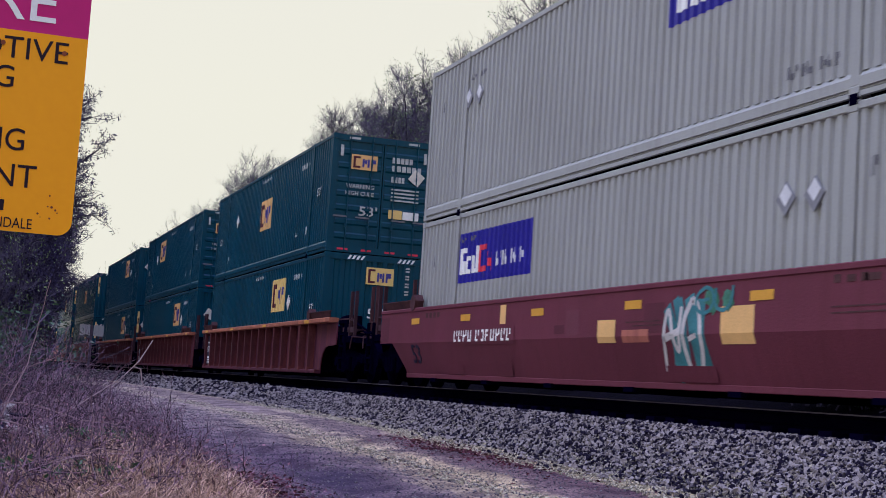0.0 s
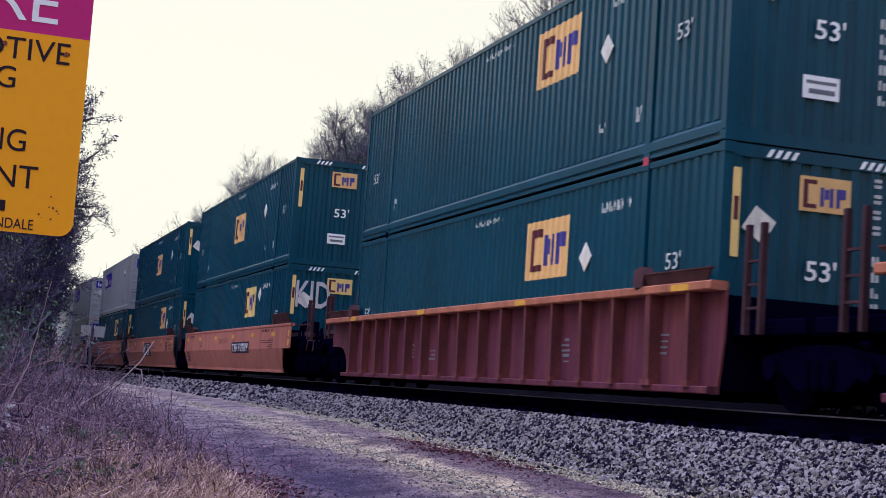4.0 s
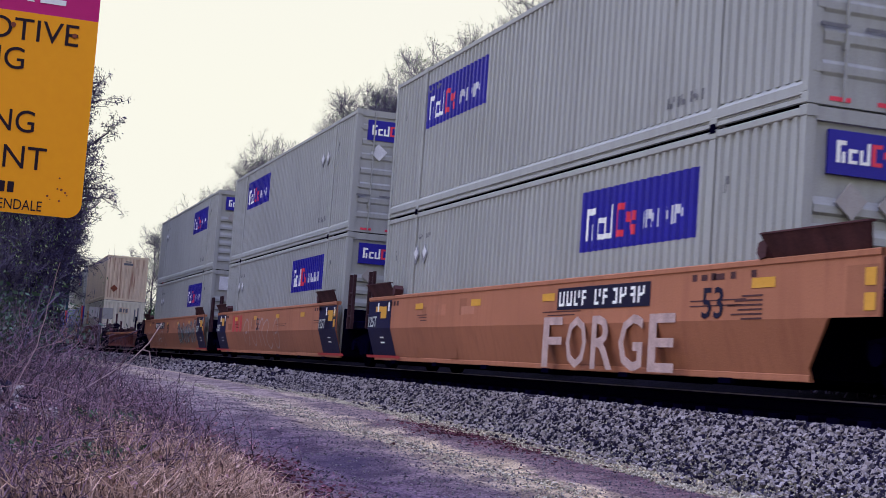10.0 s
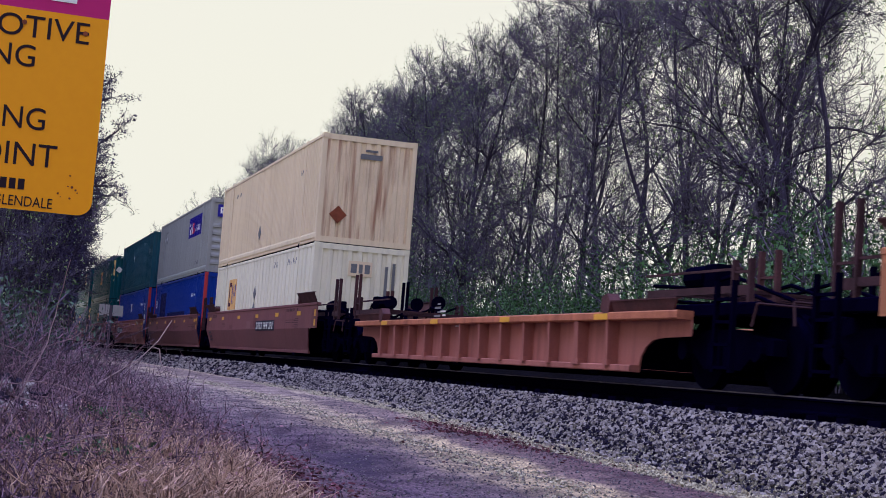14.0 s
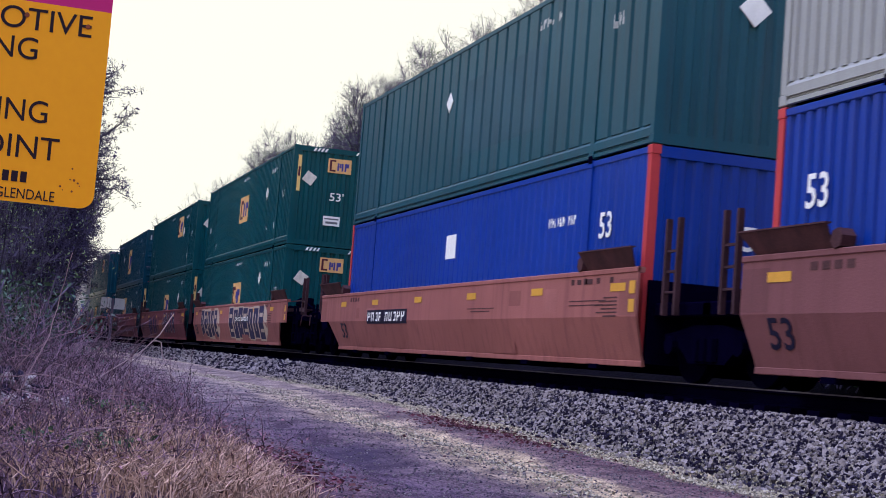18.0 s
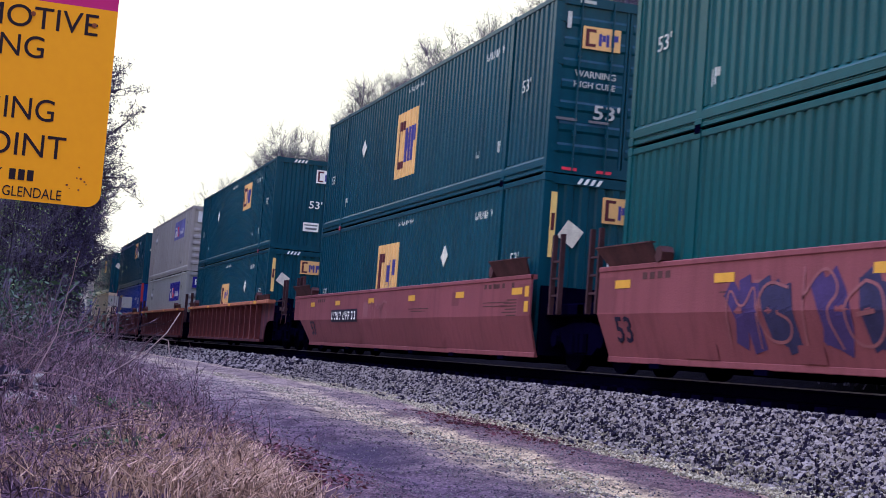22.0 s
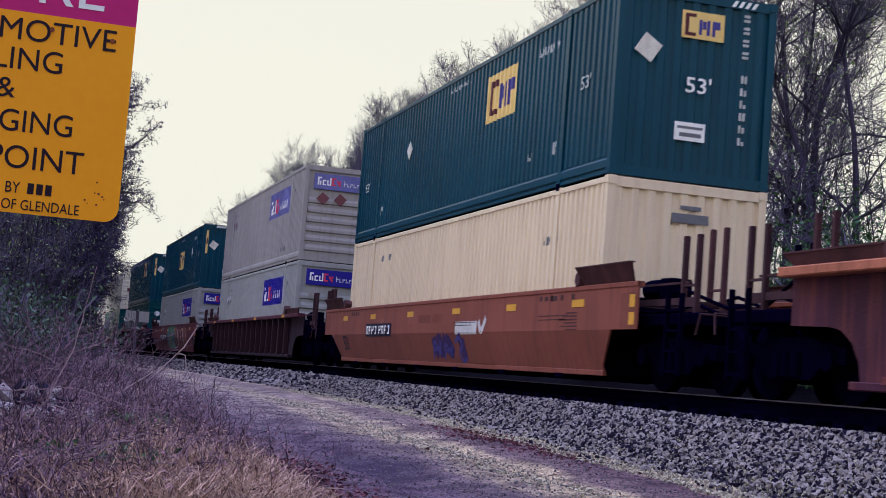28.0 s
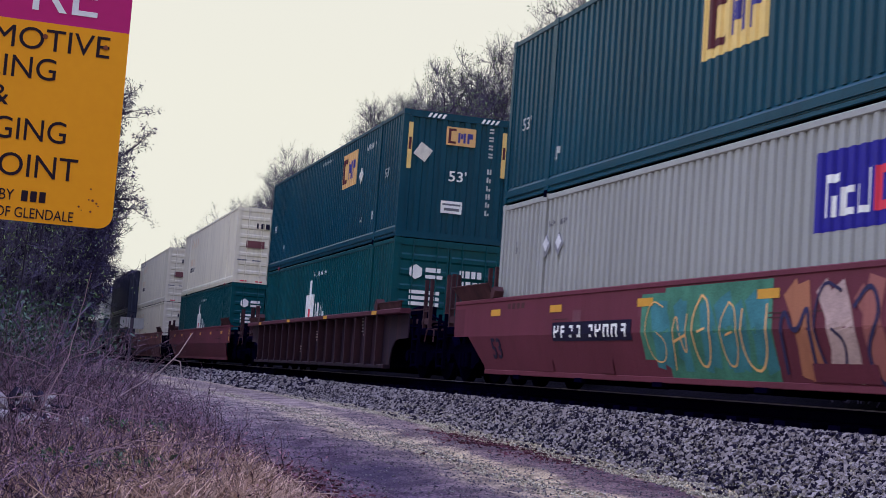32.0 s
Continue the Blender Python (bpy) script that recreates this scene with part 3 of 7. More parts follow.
# small pale gravel on the lane
pc = []
for x0, x1, n in ((5.95, 7.2, 22000), (4.2, 5.0, 2500)):
    x, y = rng.uniform(x0, x1, n), 8.5 + 24 * rng.uniform(0, 1, n) ** 1.6
    pc.append(np.stack([x, y, [max(ground_z(a, b), ballast_z(a)) + 0.004 for a, b in zip(x, y)]], 1))
pc = np.concatenate(pc)
v, f = rocks(rng, pc, rng.uniform(0.005, 0.015, len(pc)))
thing("lane_gravel", "scattered pale pebbles on the gravel lane", "gravel", kind="stuff", geo=raw_mesh("lane_gravel", v, f), material=PEBBLE)
gx, gy = rng.uniform(2.3, 6.4, 14000), 8.5 + 16 * rng.uniform(0, 1, 14000) ** 1.4
gc = np.stack([gx, gy, [ground_z(a, b) + 0.002 for a, b in zip(gx, gy)]], 1)
thing("lane_grit", "dark and pale grit strewn over the lane", "gravel", kind="stuff", geo=raw_mesh("lane_grit", *rocks(rng, gc, rng.uniform(0.004, 0.010, len(gc)) * rng.uniform(0.6, 1.2, len(gc)))), material=GRIT)
# dead leaves in the hollow by the ballast and at the grass edge
lx = np.concatenate([rng.normal(5.82, 0.24, 1500), rng.normal(2.25, 0.20, 1100), rng.uniform(2.5, 6, 30)])
ly = np.concatenate([rng.normal(16.6, 1.3, 1500), rng.uniform(9.5, 12.5, 1100), rng.uniform(9, 25, 30)])
lc = np.stack([lx, ly, [ground_z(a, b) + 0.015 for a, b in zip(lx, ly)]], 1)
u, w = rng.normal(size=(len(lc), 3)) * (0.014, 0.014, 0.006), rng.normal(size=(len(lc), 3)) * (0.012, 0.012, 0.006)
v, f = flakes(lc, u, w)
thing("leaf_litter", "drifts of dark red-brown dead leaves on the lane", "leaf litter", kind="stuff", geo=raw_mesh("leaf_litter", v, f), material=LITTER)


def build_track():
    tr = thing("railway_track", "single railway track of worn steel rails on dark timber ties", "track", kind="structure")
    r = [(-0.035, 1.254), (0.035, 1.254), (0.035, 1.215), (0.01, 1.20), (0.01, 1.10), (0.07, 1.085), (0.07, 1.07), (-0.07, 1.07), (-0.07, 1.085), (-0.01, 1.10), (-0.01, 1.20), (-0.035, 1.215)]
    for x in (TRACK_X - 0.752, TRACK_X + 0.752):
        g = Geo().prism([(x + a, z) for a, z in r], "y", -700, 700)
        part("rail", g, RAIL, tr, "steel rail coloured near black as underbody shade")
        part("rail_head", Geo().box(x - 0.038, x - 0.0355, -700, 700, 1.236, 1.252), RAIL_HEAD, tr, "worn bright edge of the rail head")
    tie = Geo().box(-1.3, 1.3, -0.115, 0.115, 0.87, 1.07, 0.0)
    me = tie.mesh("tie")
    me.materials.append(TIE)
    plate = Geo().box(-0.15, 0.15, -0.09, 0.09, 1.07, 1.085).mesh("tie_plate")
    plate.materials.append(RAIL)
    for i in range(170):
        t = new("tie", me)
        t.parent = tr
        t.matrix_basis = pose(TRACK_X, 6 + i * 0.55, 0, 0, 0, 0.4 * math.sin(i * 2.7))
    far = Geo()
    for i in range(-900, 1000):
        y = 6 + i * 0.55
        if not 0 <= i < 170:
            far.box(TRACK_X - 1.3, TRACK_X + 1.3, y - 0.115, y + 0.115, 0.87, 1.07)
    tagged(part("far_ties", raw_mesh("far_ties", far.v, far.f), TIE, tr, "more timber ties along the line"), kind="stuff")
    return tr


track = build_track()


# ---- trees and brush ----
def wander(rng, p, d, length, segs, bend, lift):
    """points of one crooked stick"""
    pts, step = [np.array(p, float)], length / segs
    d = np.array(d, float)
    for _ in range(segs):
        d = d + rng.normal(size=3) * bend + np.array((0, 0, lift))
        d /= np.linalg.norm(d)
        pts.append(pts[-1] + d * step)
    return pts


def sticks(store, n):
    p0, p1, r0, r1 = (np.array(a) for a in zip(*store))
    return tubes(p0, p1, r0, r1, n)


def lay(store, pts, r0, r1):
    k = len(pts) - 1
    for i in range(k):
        store.append((pts[i], pts[i + 1], r0 + (r1 - r0) * i / k, r0 + (r1 - r0) * (i + 1) / k))


def spray(rng, br, thin, leaves, leafy, count, reach):
    """fine twigs and buds along one branch"""
    for _ in range(count):
        q = rng.integers(1, len(br))
        d2 = br[q] - br[q - 1]
        d2 = d2 / np.linalg.norm(d2) + rng.normal(size=3) * 0.45 + (0, 0, 0.25)
        tw = wander(rng, br[q], d2, reach * rng.uniform(0.4, 1.1), 2, 0.22, 0.10)
        lay(thin, tw, 0.010, 0.005)
        for _ in range(2):
            t2 = wander(rng, tw[rng.integers(1, 3)], rng.normal(size=3) + (0, 0, 0.4), reach * rng.uniform(0.2, 0.5), 1, 0.25, 0)
            lay(thin, t2, 0.006, 0.003)
            if rng.uniform() < leafy:
                leaves.append(t2[-1])
        if rng.uniform() < leafy:
            leaves.append(tw[-1])


def build_tree(seed, height, spread, leafy):
    rng = np.random.default_rng(seed)
    thick, mid, thin, leaves = [], [], [], []
    stems = 1 + seed % 3
    for s_ in range(stems):
        a = rng.uniform(0, 6.28)
        tilt = 0.05 if stems == 1 else 0.13
        trunk = wander(rng, (0.25 * s_ * math.cos(a), 0.25 * s_ * math.sin(a), -0.2), (tilt * math.cos(a), tilt * math.sin(a), 1), height * rng.uniform(0.88, 1.0), 12, 0.09, 0.05)
        r = 0.0125 * height * rng.uniform(0.8, 1.1) / stems ** 0.3
        lay(thick, trunk, r, r * 0.10)
        for q in range(int(22 / stems ** 0.75) + 4):
            k = rng.integers(3, 12) if q > 3 else 9 + q
            f0 = k / 12
            a = rng.uniform(0, 2 * math.pi)
            ln = spread * (1.2 - 0.8 * f0) * rng.uniform(0.6, 1.15)
            limb = wander(rng, trunk[k], (math.cos(a), math.sin(a), rng.uniform(0.3, 1.2)), ln, 6, 0.2, 0.07)
            lr = r * (1 - f0 * 0.8) * 0.5
            lay(thick, limb, lr, lr * 0.22)
            for _ in range(8):
                j = rng.integers(1, 7)
                d = limb[j] - limb[j - 1]
                d = d / np.linalg.norm(d) + rng.normal(size=3) * 0.6
                br = wander(rng, limb[j], d, ln * rng.uniform(0.25, 0.55), 4, 0.22, 0.06)
                lay(mid, br, lr * 0.34, lr * 0.10)
                spray(rng, br, thin, leaves, leafy, 9, 0.85)
    lc = np.repeat(np.array(leaves), 3, 0)
    lc = lc + rng.normal(size=lc.shape) * 0.08
    return [sticks(thick, 6), sticks(mid, 4), sticks(thin, 3), flakes(lc, rng.normal(size=lc.shape) * 0.022, rng.normal(size=lc.shape) * 0.018)]


def build_thicket(seed, height, stems, leafy):
    """a clump of close young stems"""
    rng = np.random.default_rng(seed)
    thick, mid, thin, leaves = [], [], [], []
    for _ in range(stems):
        trunk = wander(rng, (rng.normal() * 1.5, rng.normal() * 1.5, -0.2), (rng.normal() * 0.16, rng.normal() * 0.16, 1), height * rng.uniform(0.55, 1.05), 8, 0.10, 0.04)
        lay(thick, trunk, 0.045, 0.01)
        for _ in range(11):
            k = rng.integers(2, 9)
            br = wander(rng, trunk[k], (rng.normal(), rng.normal(), rng.uniform(0.2, 1.0)), rng.uniform(0.6, 1.7), 4, 0.22, 0.05)
            lay(mid, br, 0.015, 0.007)
            spray(rng, br, thin, leaves, leafy, 8, 0.7)
    lc = np.repeat(np.array(leaves), 3, 0)
    lc = lc + rng.normal(size=lc.shape) * 0.08
    return [sticks(thick, 5), sticks(mid, 3), sticks(thin, 3), flakes(lc, rng.normal(size=lc.shape) * 0.022, rng.normal(size=lc.shape) * 0.018)]


def tree_thing(m, label, name="tree", group="bare trees behind the railway"):
    t = thing(name, label, "tree", group)
    tagged(part("trunk" if name == "tree" else "stem_mass", raw_mesh("trunk", *m[0]), BARK, t, "dark trunk and limbs"), kind="" if name == "tree" else "stuff")
    tagged(part("branch_mass", raw_mesh("branch_mass", *m[1]), BARK, t, "crooked side branches"), kind="stuff")
    tagged(part("twig_mass", raw_mesh("twig_mass", *m[2]), TWIG, t, "fine bare twigs"), kind="stuff")
    tagged(part("foliage", raw_mesh("foliage", *m[3]), BUD, t, "sparse fresh spring leaves"), kind="stuff")
    return t


kinds = [tree_thing(build_tree(12, 16.0, 4.6, 0.25), "tall bare deciduous tree with sparse young leaves"),
         tree_thing(build_tree(13, 15.0, 4.8, 0.30), "tall twin-stemmed tree dusted with young green leaves"),
         tree_thing(build_tree(14, 16.0, 4.4, 0.22), "tall many-stemmed bare tree with dark crooked limbs"),
         tree_thing(build_tree(16, 14.5, 5.0, 0.30), "spreading twin-stemmed tree with fresh leaf buds"),
         tree_thing(build_tree(17, 15.5, 4.6, 0.18), "bare branching tree with thin leafy twigs")]
thickets = [tree_thing(build_thicket(24, 8.0, 15, 0.12), "dense clump of young bare saplings", "sapling_thicket", "sapling thickets behind the railway"),
            tree_thing(build_thicket(25, 6.0, 15, 0.25), "low clump of saplings with young leaves", "sapling_thicket", "sapling thickets behind the railway")]
rng = np.random.default_rng(21)


def bank(x, y):
    return ground_z(x, y) - 0.05


def plant(kinds, spots, tall):
    """sets the kinds out over the spots, each grown to the height that stands along the line at its place"""
    tops = [max(v.co.z for v in k.children[1].data.vertices) for k in kinds]
    for i, (x, y) in enumerate(spots):
        h = float(np.interp(y, *tall)) * rng.uniform(0.94, 1.03) * (1 + (x - 17.2) * 0.035)
        k = h / tops[i % len(kinds)]
        m = Matrix.LocRotScale(Vector((x, y, bank(x, y))), Euler((0, 0, rng.uniform(0, 6.28))), Vector((k, k, k)))
        if i < len(kinds):
            kinds[i].matrix_basis = m
        else:
            ob = copy_thing(kinds[i % len(kinds)], m)
            ob.scale = m.to_scale()


plant(kinds, [(17.4 + rng.uniform(-1.0, 1.6), 19 + i * 4.2 + rng.uniform(-1.0, 1.0)) for i in range(27)]
      + [(22.0 + rng.uniform(-1.5, 2.0), 44 + i * 6.5 + rng.uniform(-2.0, 2.0)) for i in range(14)]
      + [(18.6 + 0.8 * (i % 2), 60 + i * 5.3 + rng.uniform(-0.8, 0.8)) for i in range(9)]
      + [(15 + rng.uniform(-2, 5), 136 + i * 11 + rng.uniform(-3, 3)) for i in range(6)], ((30, 42, 52, 60, 75, 95, 135), (15.2, 14.0, 13.5, 13.7, 13.4, 12.4, 12.4)))
plant(thickets, [(16.4 + rng.uniform(-0.8, 2.6), 42 + i * 4.6 + rng.uniform(-1.6, 1.6)) for i in range(16)]
      + [(18.6 + 0.9 * (i % 2) + rng.uniform(-0.4, 0.4), 19 + i * 4.4) for i in range(5)], ((19, 40, 110), (7.5, 6.6, 6.0)))


# the crooked crown leans away over the woods
bpy.data.objects["tree.012"].rotation_euler.z += 2.9


def leafy_shrub(seed, w, h, n, label, leaf_mat):
    rng = np.random.default_rng(seed)
    t = thing("shrub", label, "shrub", "shrubs along the railway")
    segs = []
    for _ in range(26):
        a = rng.uniform(0, 6.28)
        pts = wander(rng, (rng.normal() * w * 0.15, rng.normal() * w * 0.15, -0.1), (math.cos(a) * 0.6, math.sin(a) * 0.6, 1), h * rng.uniform(0.7, 1.1), 6, 0.22, 0.02)
        segs += [(pts[i], pts[i + 1], 0.016, 0.010) for i in range(6)]
    p0, p1, r0, r1 = (np.array(a) for a in zip(*segs))
    tagged(part("stem_mass", raw_mesh("stem_mass", *tubes(p0, p1, r0, r1, 4)), TWIG, t, "thin woody stems"), kind="stuff")
    c = np.array([p1[i] for i in rng.integers(0, len(p1), n)])
    c = c + rng.normal(size=c.shape) * np.array((w * 0.16, w * 0.16, h * 0.10))
    c[:, 2] = np.abs(c[:, 2])
    tagged(part("foliage", raw_mesh("foliage", *flakes(c, rng.normal(size=c.shape) * 0.021, rng.normal(size=c.shape) * 0.015)), leaf_mat, t, "dense small green leaves"), kind="stuff")
    return t


sh = [leafy_shrub(31, 2.2, 2.0, 8000, "dense green leafy shrub below bare trees", BANK_LEAF), leafy_shrub(32, 2.8, 2.8, 10500, "tall green shrub with loose leafy stems", BANK_LEAF)]
rng = np.random.default_rng(33)
for i in range(60):
    y = 13 + i * 1.9 + rng.uniform(-1.0, 1.0)
    x = 15.3 + rng.uniform(-0.4, 2.0)
    k = rng.uniform(0.9, 1.35)
    m = pose(x, y, bank(x, y), 0, 0, rng.uniform(0, 360))
    ob = sh[i] if i < 2 else copy_thing(sh[i % 2], m)
    ob.matrix_basis = m
    ob.scale = (k, k, k)


def evergreen(seed, height, width):
    """tall ragged pine: whorled limbs with needle tufts"""
    rng = np.random.default_rng(seed)
    t = thing("evergreen_tree", "dark ragged evergreen tree wrapped in bare vines beside the lane", "tree", "evergreens beside the lane")
    trunk = wander(rng, (0, 0, -0.3), (0, 0, 1), height, 12, 0.03, 0.05)
    segs = [(trunk[i], trunk[i + 1], 0.17 * (1 - i / 13), 0.17 * (1 - (i + 1) / 13)) for i in range(12)]
    tips = []
    for _ in range(170):
        f0 = rng.uniform(0.06, 1.0)
        k = min(11, int(f0 * 12))
        p = trunk[k] + (trunk[k + 1] - trunk[k]) * rng.uniform()
        a = rng.uniform(0, 6.28)
        ln = width * float(np.interp(f0, (0, 0.34, 0.5, 0.66, 1), (0.36, 0.42, 0.78, 0.92, 0.28))) * rng.uniform(0.5, 1.15)
        limb = wander(rng, p, (math.cos(a), math.sin(a), rng.uniform(-0.1, 0.5)), ln, 5, 0.14, 0.02)
        segs += [(limb[i], limb[i + 1], 0.03, 0.015) for i in range(5)]
        for _ in range(10):
            j = rng.integers(2, 6)
            tw = wander(rng, limb[j], (limb[j] - limb[j - 1]) * 3 + rng.normal(size=3) * 0.6, rng.uniform(0.25, 0.7), 3, 0.2, 0.03)
            segs += [(tw[i], tw[i + 1], 0.008, 0.005) for i in range(3)]
            tips += tw[1:]
    p0, p1, r0, r1 = (np.array(a) for a in zip(*segs))
    part("trunk", raw_mesh("trunk", *tubes(p0, p1, r0, r1, 4)), BARK, t)
    c = np.repeat(np.array(tips), 18, 0)
    d = rng.normal(size=c.shape)
    d /= np.linalg.norm(d, axis=1)[:, None]
    c = c + d * 0.05 + rng.normal(size=c.shape) * 0.05
    tagged(part("foliage", raw_mesh("foliage", *flakes(c, d * 0.05, np.cross(d, rng.normal(size=c.shape)) * 0.007)), NEEDLE, t, "dark needle tufts"), kind="stuff")
    return t


ev = evergreen(41, 7.9, 2.1)
ev.matrix_basis = pose(1.2, 36.5, 0.6)
# trees past 55 m, mostly hidden, are added to shade the far cars
for x, y, a, k in ((-0.4, 34.0, 80, 1.1), (-2.9, 38.0, 170, 1.25), (0.9, 44.0, 250, 1.15), (0.6, 51.0, 300, 0.9), (-5.5, 33.0, 20, 1.2), (1.4, 78.0, 40, 1.6), (2.6, 85.0, 130, 1.5), (2.2, 92.0, 200, 1.7), (3.0, 99.0, 310, 1.6), (2.0, 106.0, 80, 1.7), (3.2, 114.0, 10, 1.6), (-1.5, 66.0, 95, 1.5), (0.4, 57.0, 35, 1.5), (1.3, 65.0, 145, 1.6), (1.9, 71.0, 255, 1.5), (-1.2, 60.0, 315, 1.8), (0.2, 74.0, 15, 2.0), (-2.5, 82.0, 75, 2.2), (0.0, 89.0, 160, 2.1), (2.6, 95.5, 220, 1.9), (-1.0, 101.0, 280, 2.2), (2.4, 110.0, 340, 2.0), (-2.0, 94.0, 120, 2.2), (4.2, 97.0, 30, 1.4), (4.4, 102.0, 110, 1.4), (4.2, 107.0, 170, 1.5), (4.4, 112.0, 240, 1.4), (4.3, 118.0, 300, 1.5), (4.6, 125.0, 60, 1.6), (4.0, 92.0, 200, 1.3), (2.8, 121.0, 50, 2.0), (0.8, 116.0, 190, 2.1)):
    copy_thing(ev, pose(x, y, 0.55, 0, 0, a) @ Matrix.Scale(k, 4)).scale = (k, k, k)


def bramble(seed, w, h, canes, label, arch=0.10):
    rng = np.random.default_rng(seed)
    t = thing("bramble_thicket", label, "brambles", "brambles beside the lane")
    segs, fine = [], []
    for _ in range(canes):
        a = rng.uniform(0, 6.28)
        p = (rng.normal() * w * 0.4, rng.normal() * w * 0.4, -0.05)
        ln = h * rng.uniform(0.6, 1.5)
        pts = wander(rng, p, (math.cos(a) * 0.6, math.sin(a) * 0.6, 1), ln, 7, 0.2, -arch)
        r = rng.uniform(0.0025, 0.0065)
        lay(segs, pts, r, r * 0.4)
        for _ in range(2):
            j = rng.integers(2, 8)
            tw = wander(rng, pts[j], (pts[j] - pts[j - 1]) * 4 + rng.normal(size=3) * 0.6, rng.uniform(0.10, 0.35), 3, 0.25, -0.02)
            lay(fine, tw, 0.0028, 0.0016)
    tagged(part("cane_mass", raw_mesh("cane_mass", *sticks(segs, 3)), CANE, t, "bare arching canes"), kind="stuff")
    tagged(part("twig_mass", raw_mesh("twig_mass", *sticks(fine, 3)), CANE, t, "thin side shoots"), kind="stuff")
    return t


brambles = [bramble(51, 0.9, 0.58, 60, "tangle of bare purple-brown bramble canes"), bramble(52, 1.2, 1.05, 80, "tall tangle of leafless bramble canes"), bramble(53, 0.8, 0.36, 50, "low mat of dead bramble stems")]
rng = np.random.default_rng(54)
plan = {2: [(0.55, 8.6), (0.4, 9.3), (0.9, 10.6), (1.4, 10.9), (0.2, 9.9), (1.6, 12.2), (0.0, 8.8), (0.8, 9.0), (0.1, 8.0), (1.2, 9.6), (0.6, 10.4), (1.5, 11.6), (1.2, 12.8), (1.7, 13.8), (1.9, 15.6), (0.9, 11.4), (2.1, 18.0), (2.2, 20.5)],
        0: [(0.2, 10.2), (0.5, 12.2), (0.1, 11.4), (0.9, 14.0), (0.3, 13.4), (1.3, 15.4), (0.7, 15.8), (1.6, 17.4), (2.0, 22.5), (2.1, 26.0), (2.3, 31.0)],
        1: [(0.0, 15.6), (0.3, 17.8), (0.8, 19.2), (0.1, 20.2), (0.9, 21.4), (1.1, 23.8), (0.4, 23.0), (1.2, 27.0), (1.0, 33.5), (0.5, 30.0)]}
for k, spots in plan.items():
    for i, (x, y) in enumerate(spots):
        m = pose(x, y, ground_z(x, y), 0, 0, rng.uniform(0, 360))
        if i == 0:
            brambles[k].matrix_basis = m
        else:
            copy_thing(brambles[k], m)

def whip(pts, r0, r1, n=6):
    """one crooked stick as a single closed skin"""
    g = Geo()
    k = len(pts)
    for i, p in enumerate(pts):
        d = Vector(pts[min(k - 1, i + 1)]) - Vector(pts[max(0, i - 1)])
        a = d.cross(Vector((0.2, 1, 0.1))).normalized()
        b = d.normalized().cross(a)
        r = r0 + (r1 - r0) * i / (k - 1)
        g.v += [tuple(Vector(p) + (a * math.cos(t) + b * math.sin(t)) * r) for t in [2 * math.pi * q / n for q in range(n)]]
    for i in range(k - 1):
        g.f += [(i * n + q, i * n + (q + 1) % n, (i + 1) * n + (q + 1) % n, (i + 1) * n + q) for q in range(n)]
    g.f += [tuple(range(n))[::-1], tuple(range((k - 1) * n, k * n))]
    return g


# a few long whips arching over the thicket
WHIPS = [(0.1, 9.5, 0.25, 1.0, 0.28, 1.7), (0.3, 10.8, 0.5, 1.0, 0.05, 2.0), (0.0, 12.0, 0.5, 1.0, 0.25, 1.6), (0.15, 9.0, 0.1, 0.9, 0.6, 1.2), (0.5, 13.2, 0.35, 1.0, 0.22, 1.5), (0.05, 11.0, 0.2, 0.9, 0.5, 1.5),
         (0.55, 10.2, 0.1, -0.3, 1.0, 0.7), (0.95, 11.0, 0.1, 0.4, 1.0, 0.75), (1.25, 11.8, 0.1, -0.5, 1.0, 0.6), (0.3, 14.5, 0.3, 0.5, 1.0, 1.0), (0.9, 9.9, 0.0, 0.7, 0.9, 0.6), (1.5, 12.6, 0.1, -0.6, 0.8, 0.6),
         (0.2, 16.0, 0.4, 0.9, 0.5, 1.4), (0.7, 17.5, 0.4, -0.4, 1.0, 1.0), (0.2, 8.9, 0.1, 0.8, 0.35, 1.1)]
for i, (x, y, z, dx, dz, ln) in enumerate(WHIPS):
    pts = wander(np.random.default_rng(90 + i), (x, y, ground_z(x, y) + z - 0.15), (dx, 0.1, dz), ln, 14, 0.15, -0.045)
    thing("bramble_cane", "long pale bramble cane arching over the thicket", "cane", "long bramble canes", geo=whip(pts, 0.0055, 0.0025), material=PALE_CANE)

# heap of pale broken rock in the brush
hr = np.random.default_rng(64)
hc = np.stack([hr.normal(0.30, 0.26, 130), hr.normal(13.6, 0.45, 130), np.zeros(130)], 1)
hc[:, 2] = [ground_z(a, b) + 0.30 * math.exp(-((a - 0.3) ** 2 + (b - 13.6) ** 2) / 0.25) * hr.uniform(0.3, 1) for a, b in hc[:, :2]]
thing("rock_heap", "heap of pale broken rock among the brambles", "rocks", kind="stuff", geo=raw_mesh("rock_heap", *rocks(hr, hc, hr.uniform(0.04, 0.09, 130))), material=STONE)

# green-leaved bushes among the brambles
gb = leafy_shrub(61, 1.5, 1.6, 2600, "half-leafed green bush among bare canes", SHRUB)
gb.matrix_basis = pose(0.35, 22.0, 0.65)
for x, y, a in ((-0.2, 24.0, 90), (0.4, 26.5, 200), (-0.7, 21.0, 310), (0.7, 31.0, 40), (-0.1, 29.0, 140)):
    copy_thing(gb, pose(x, y, 0.62, 0, 0, a))

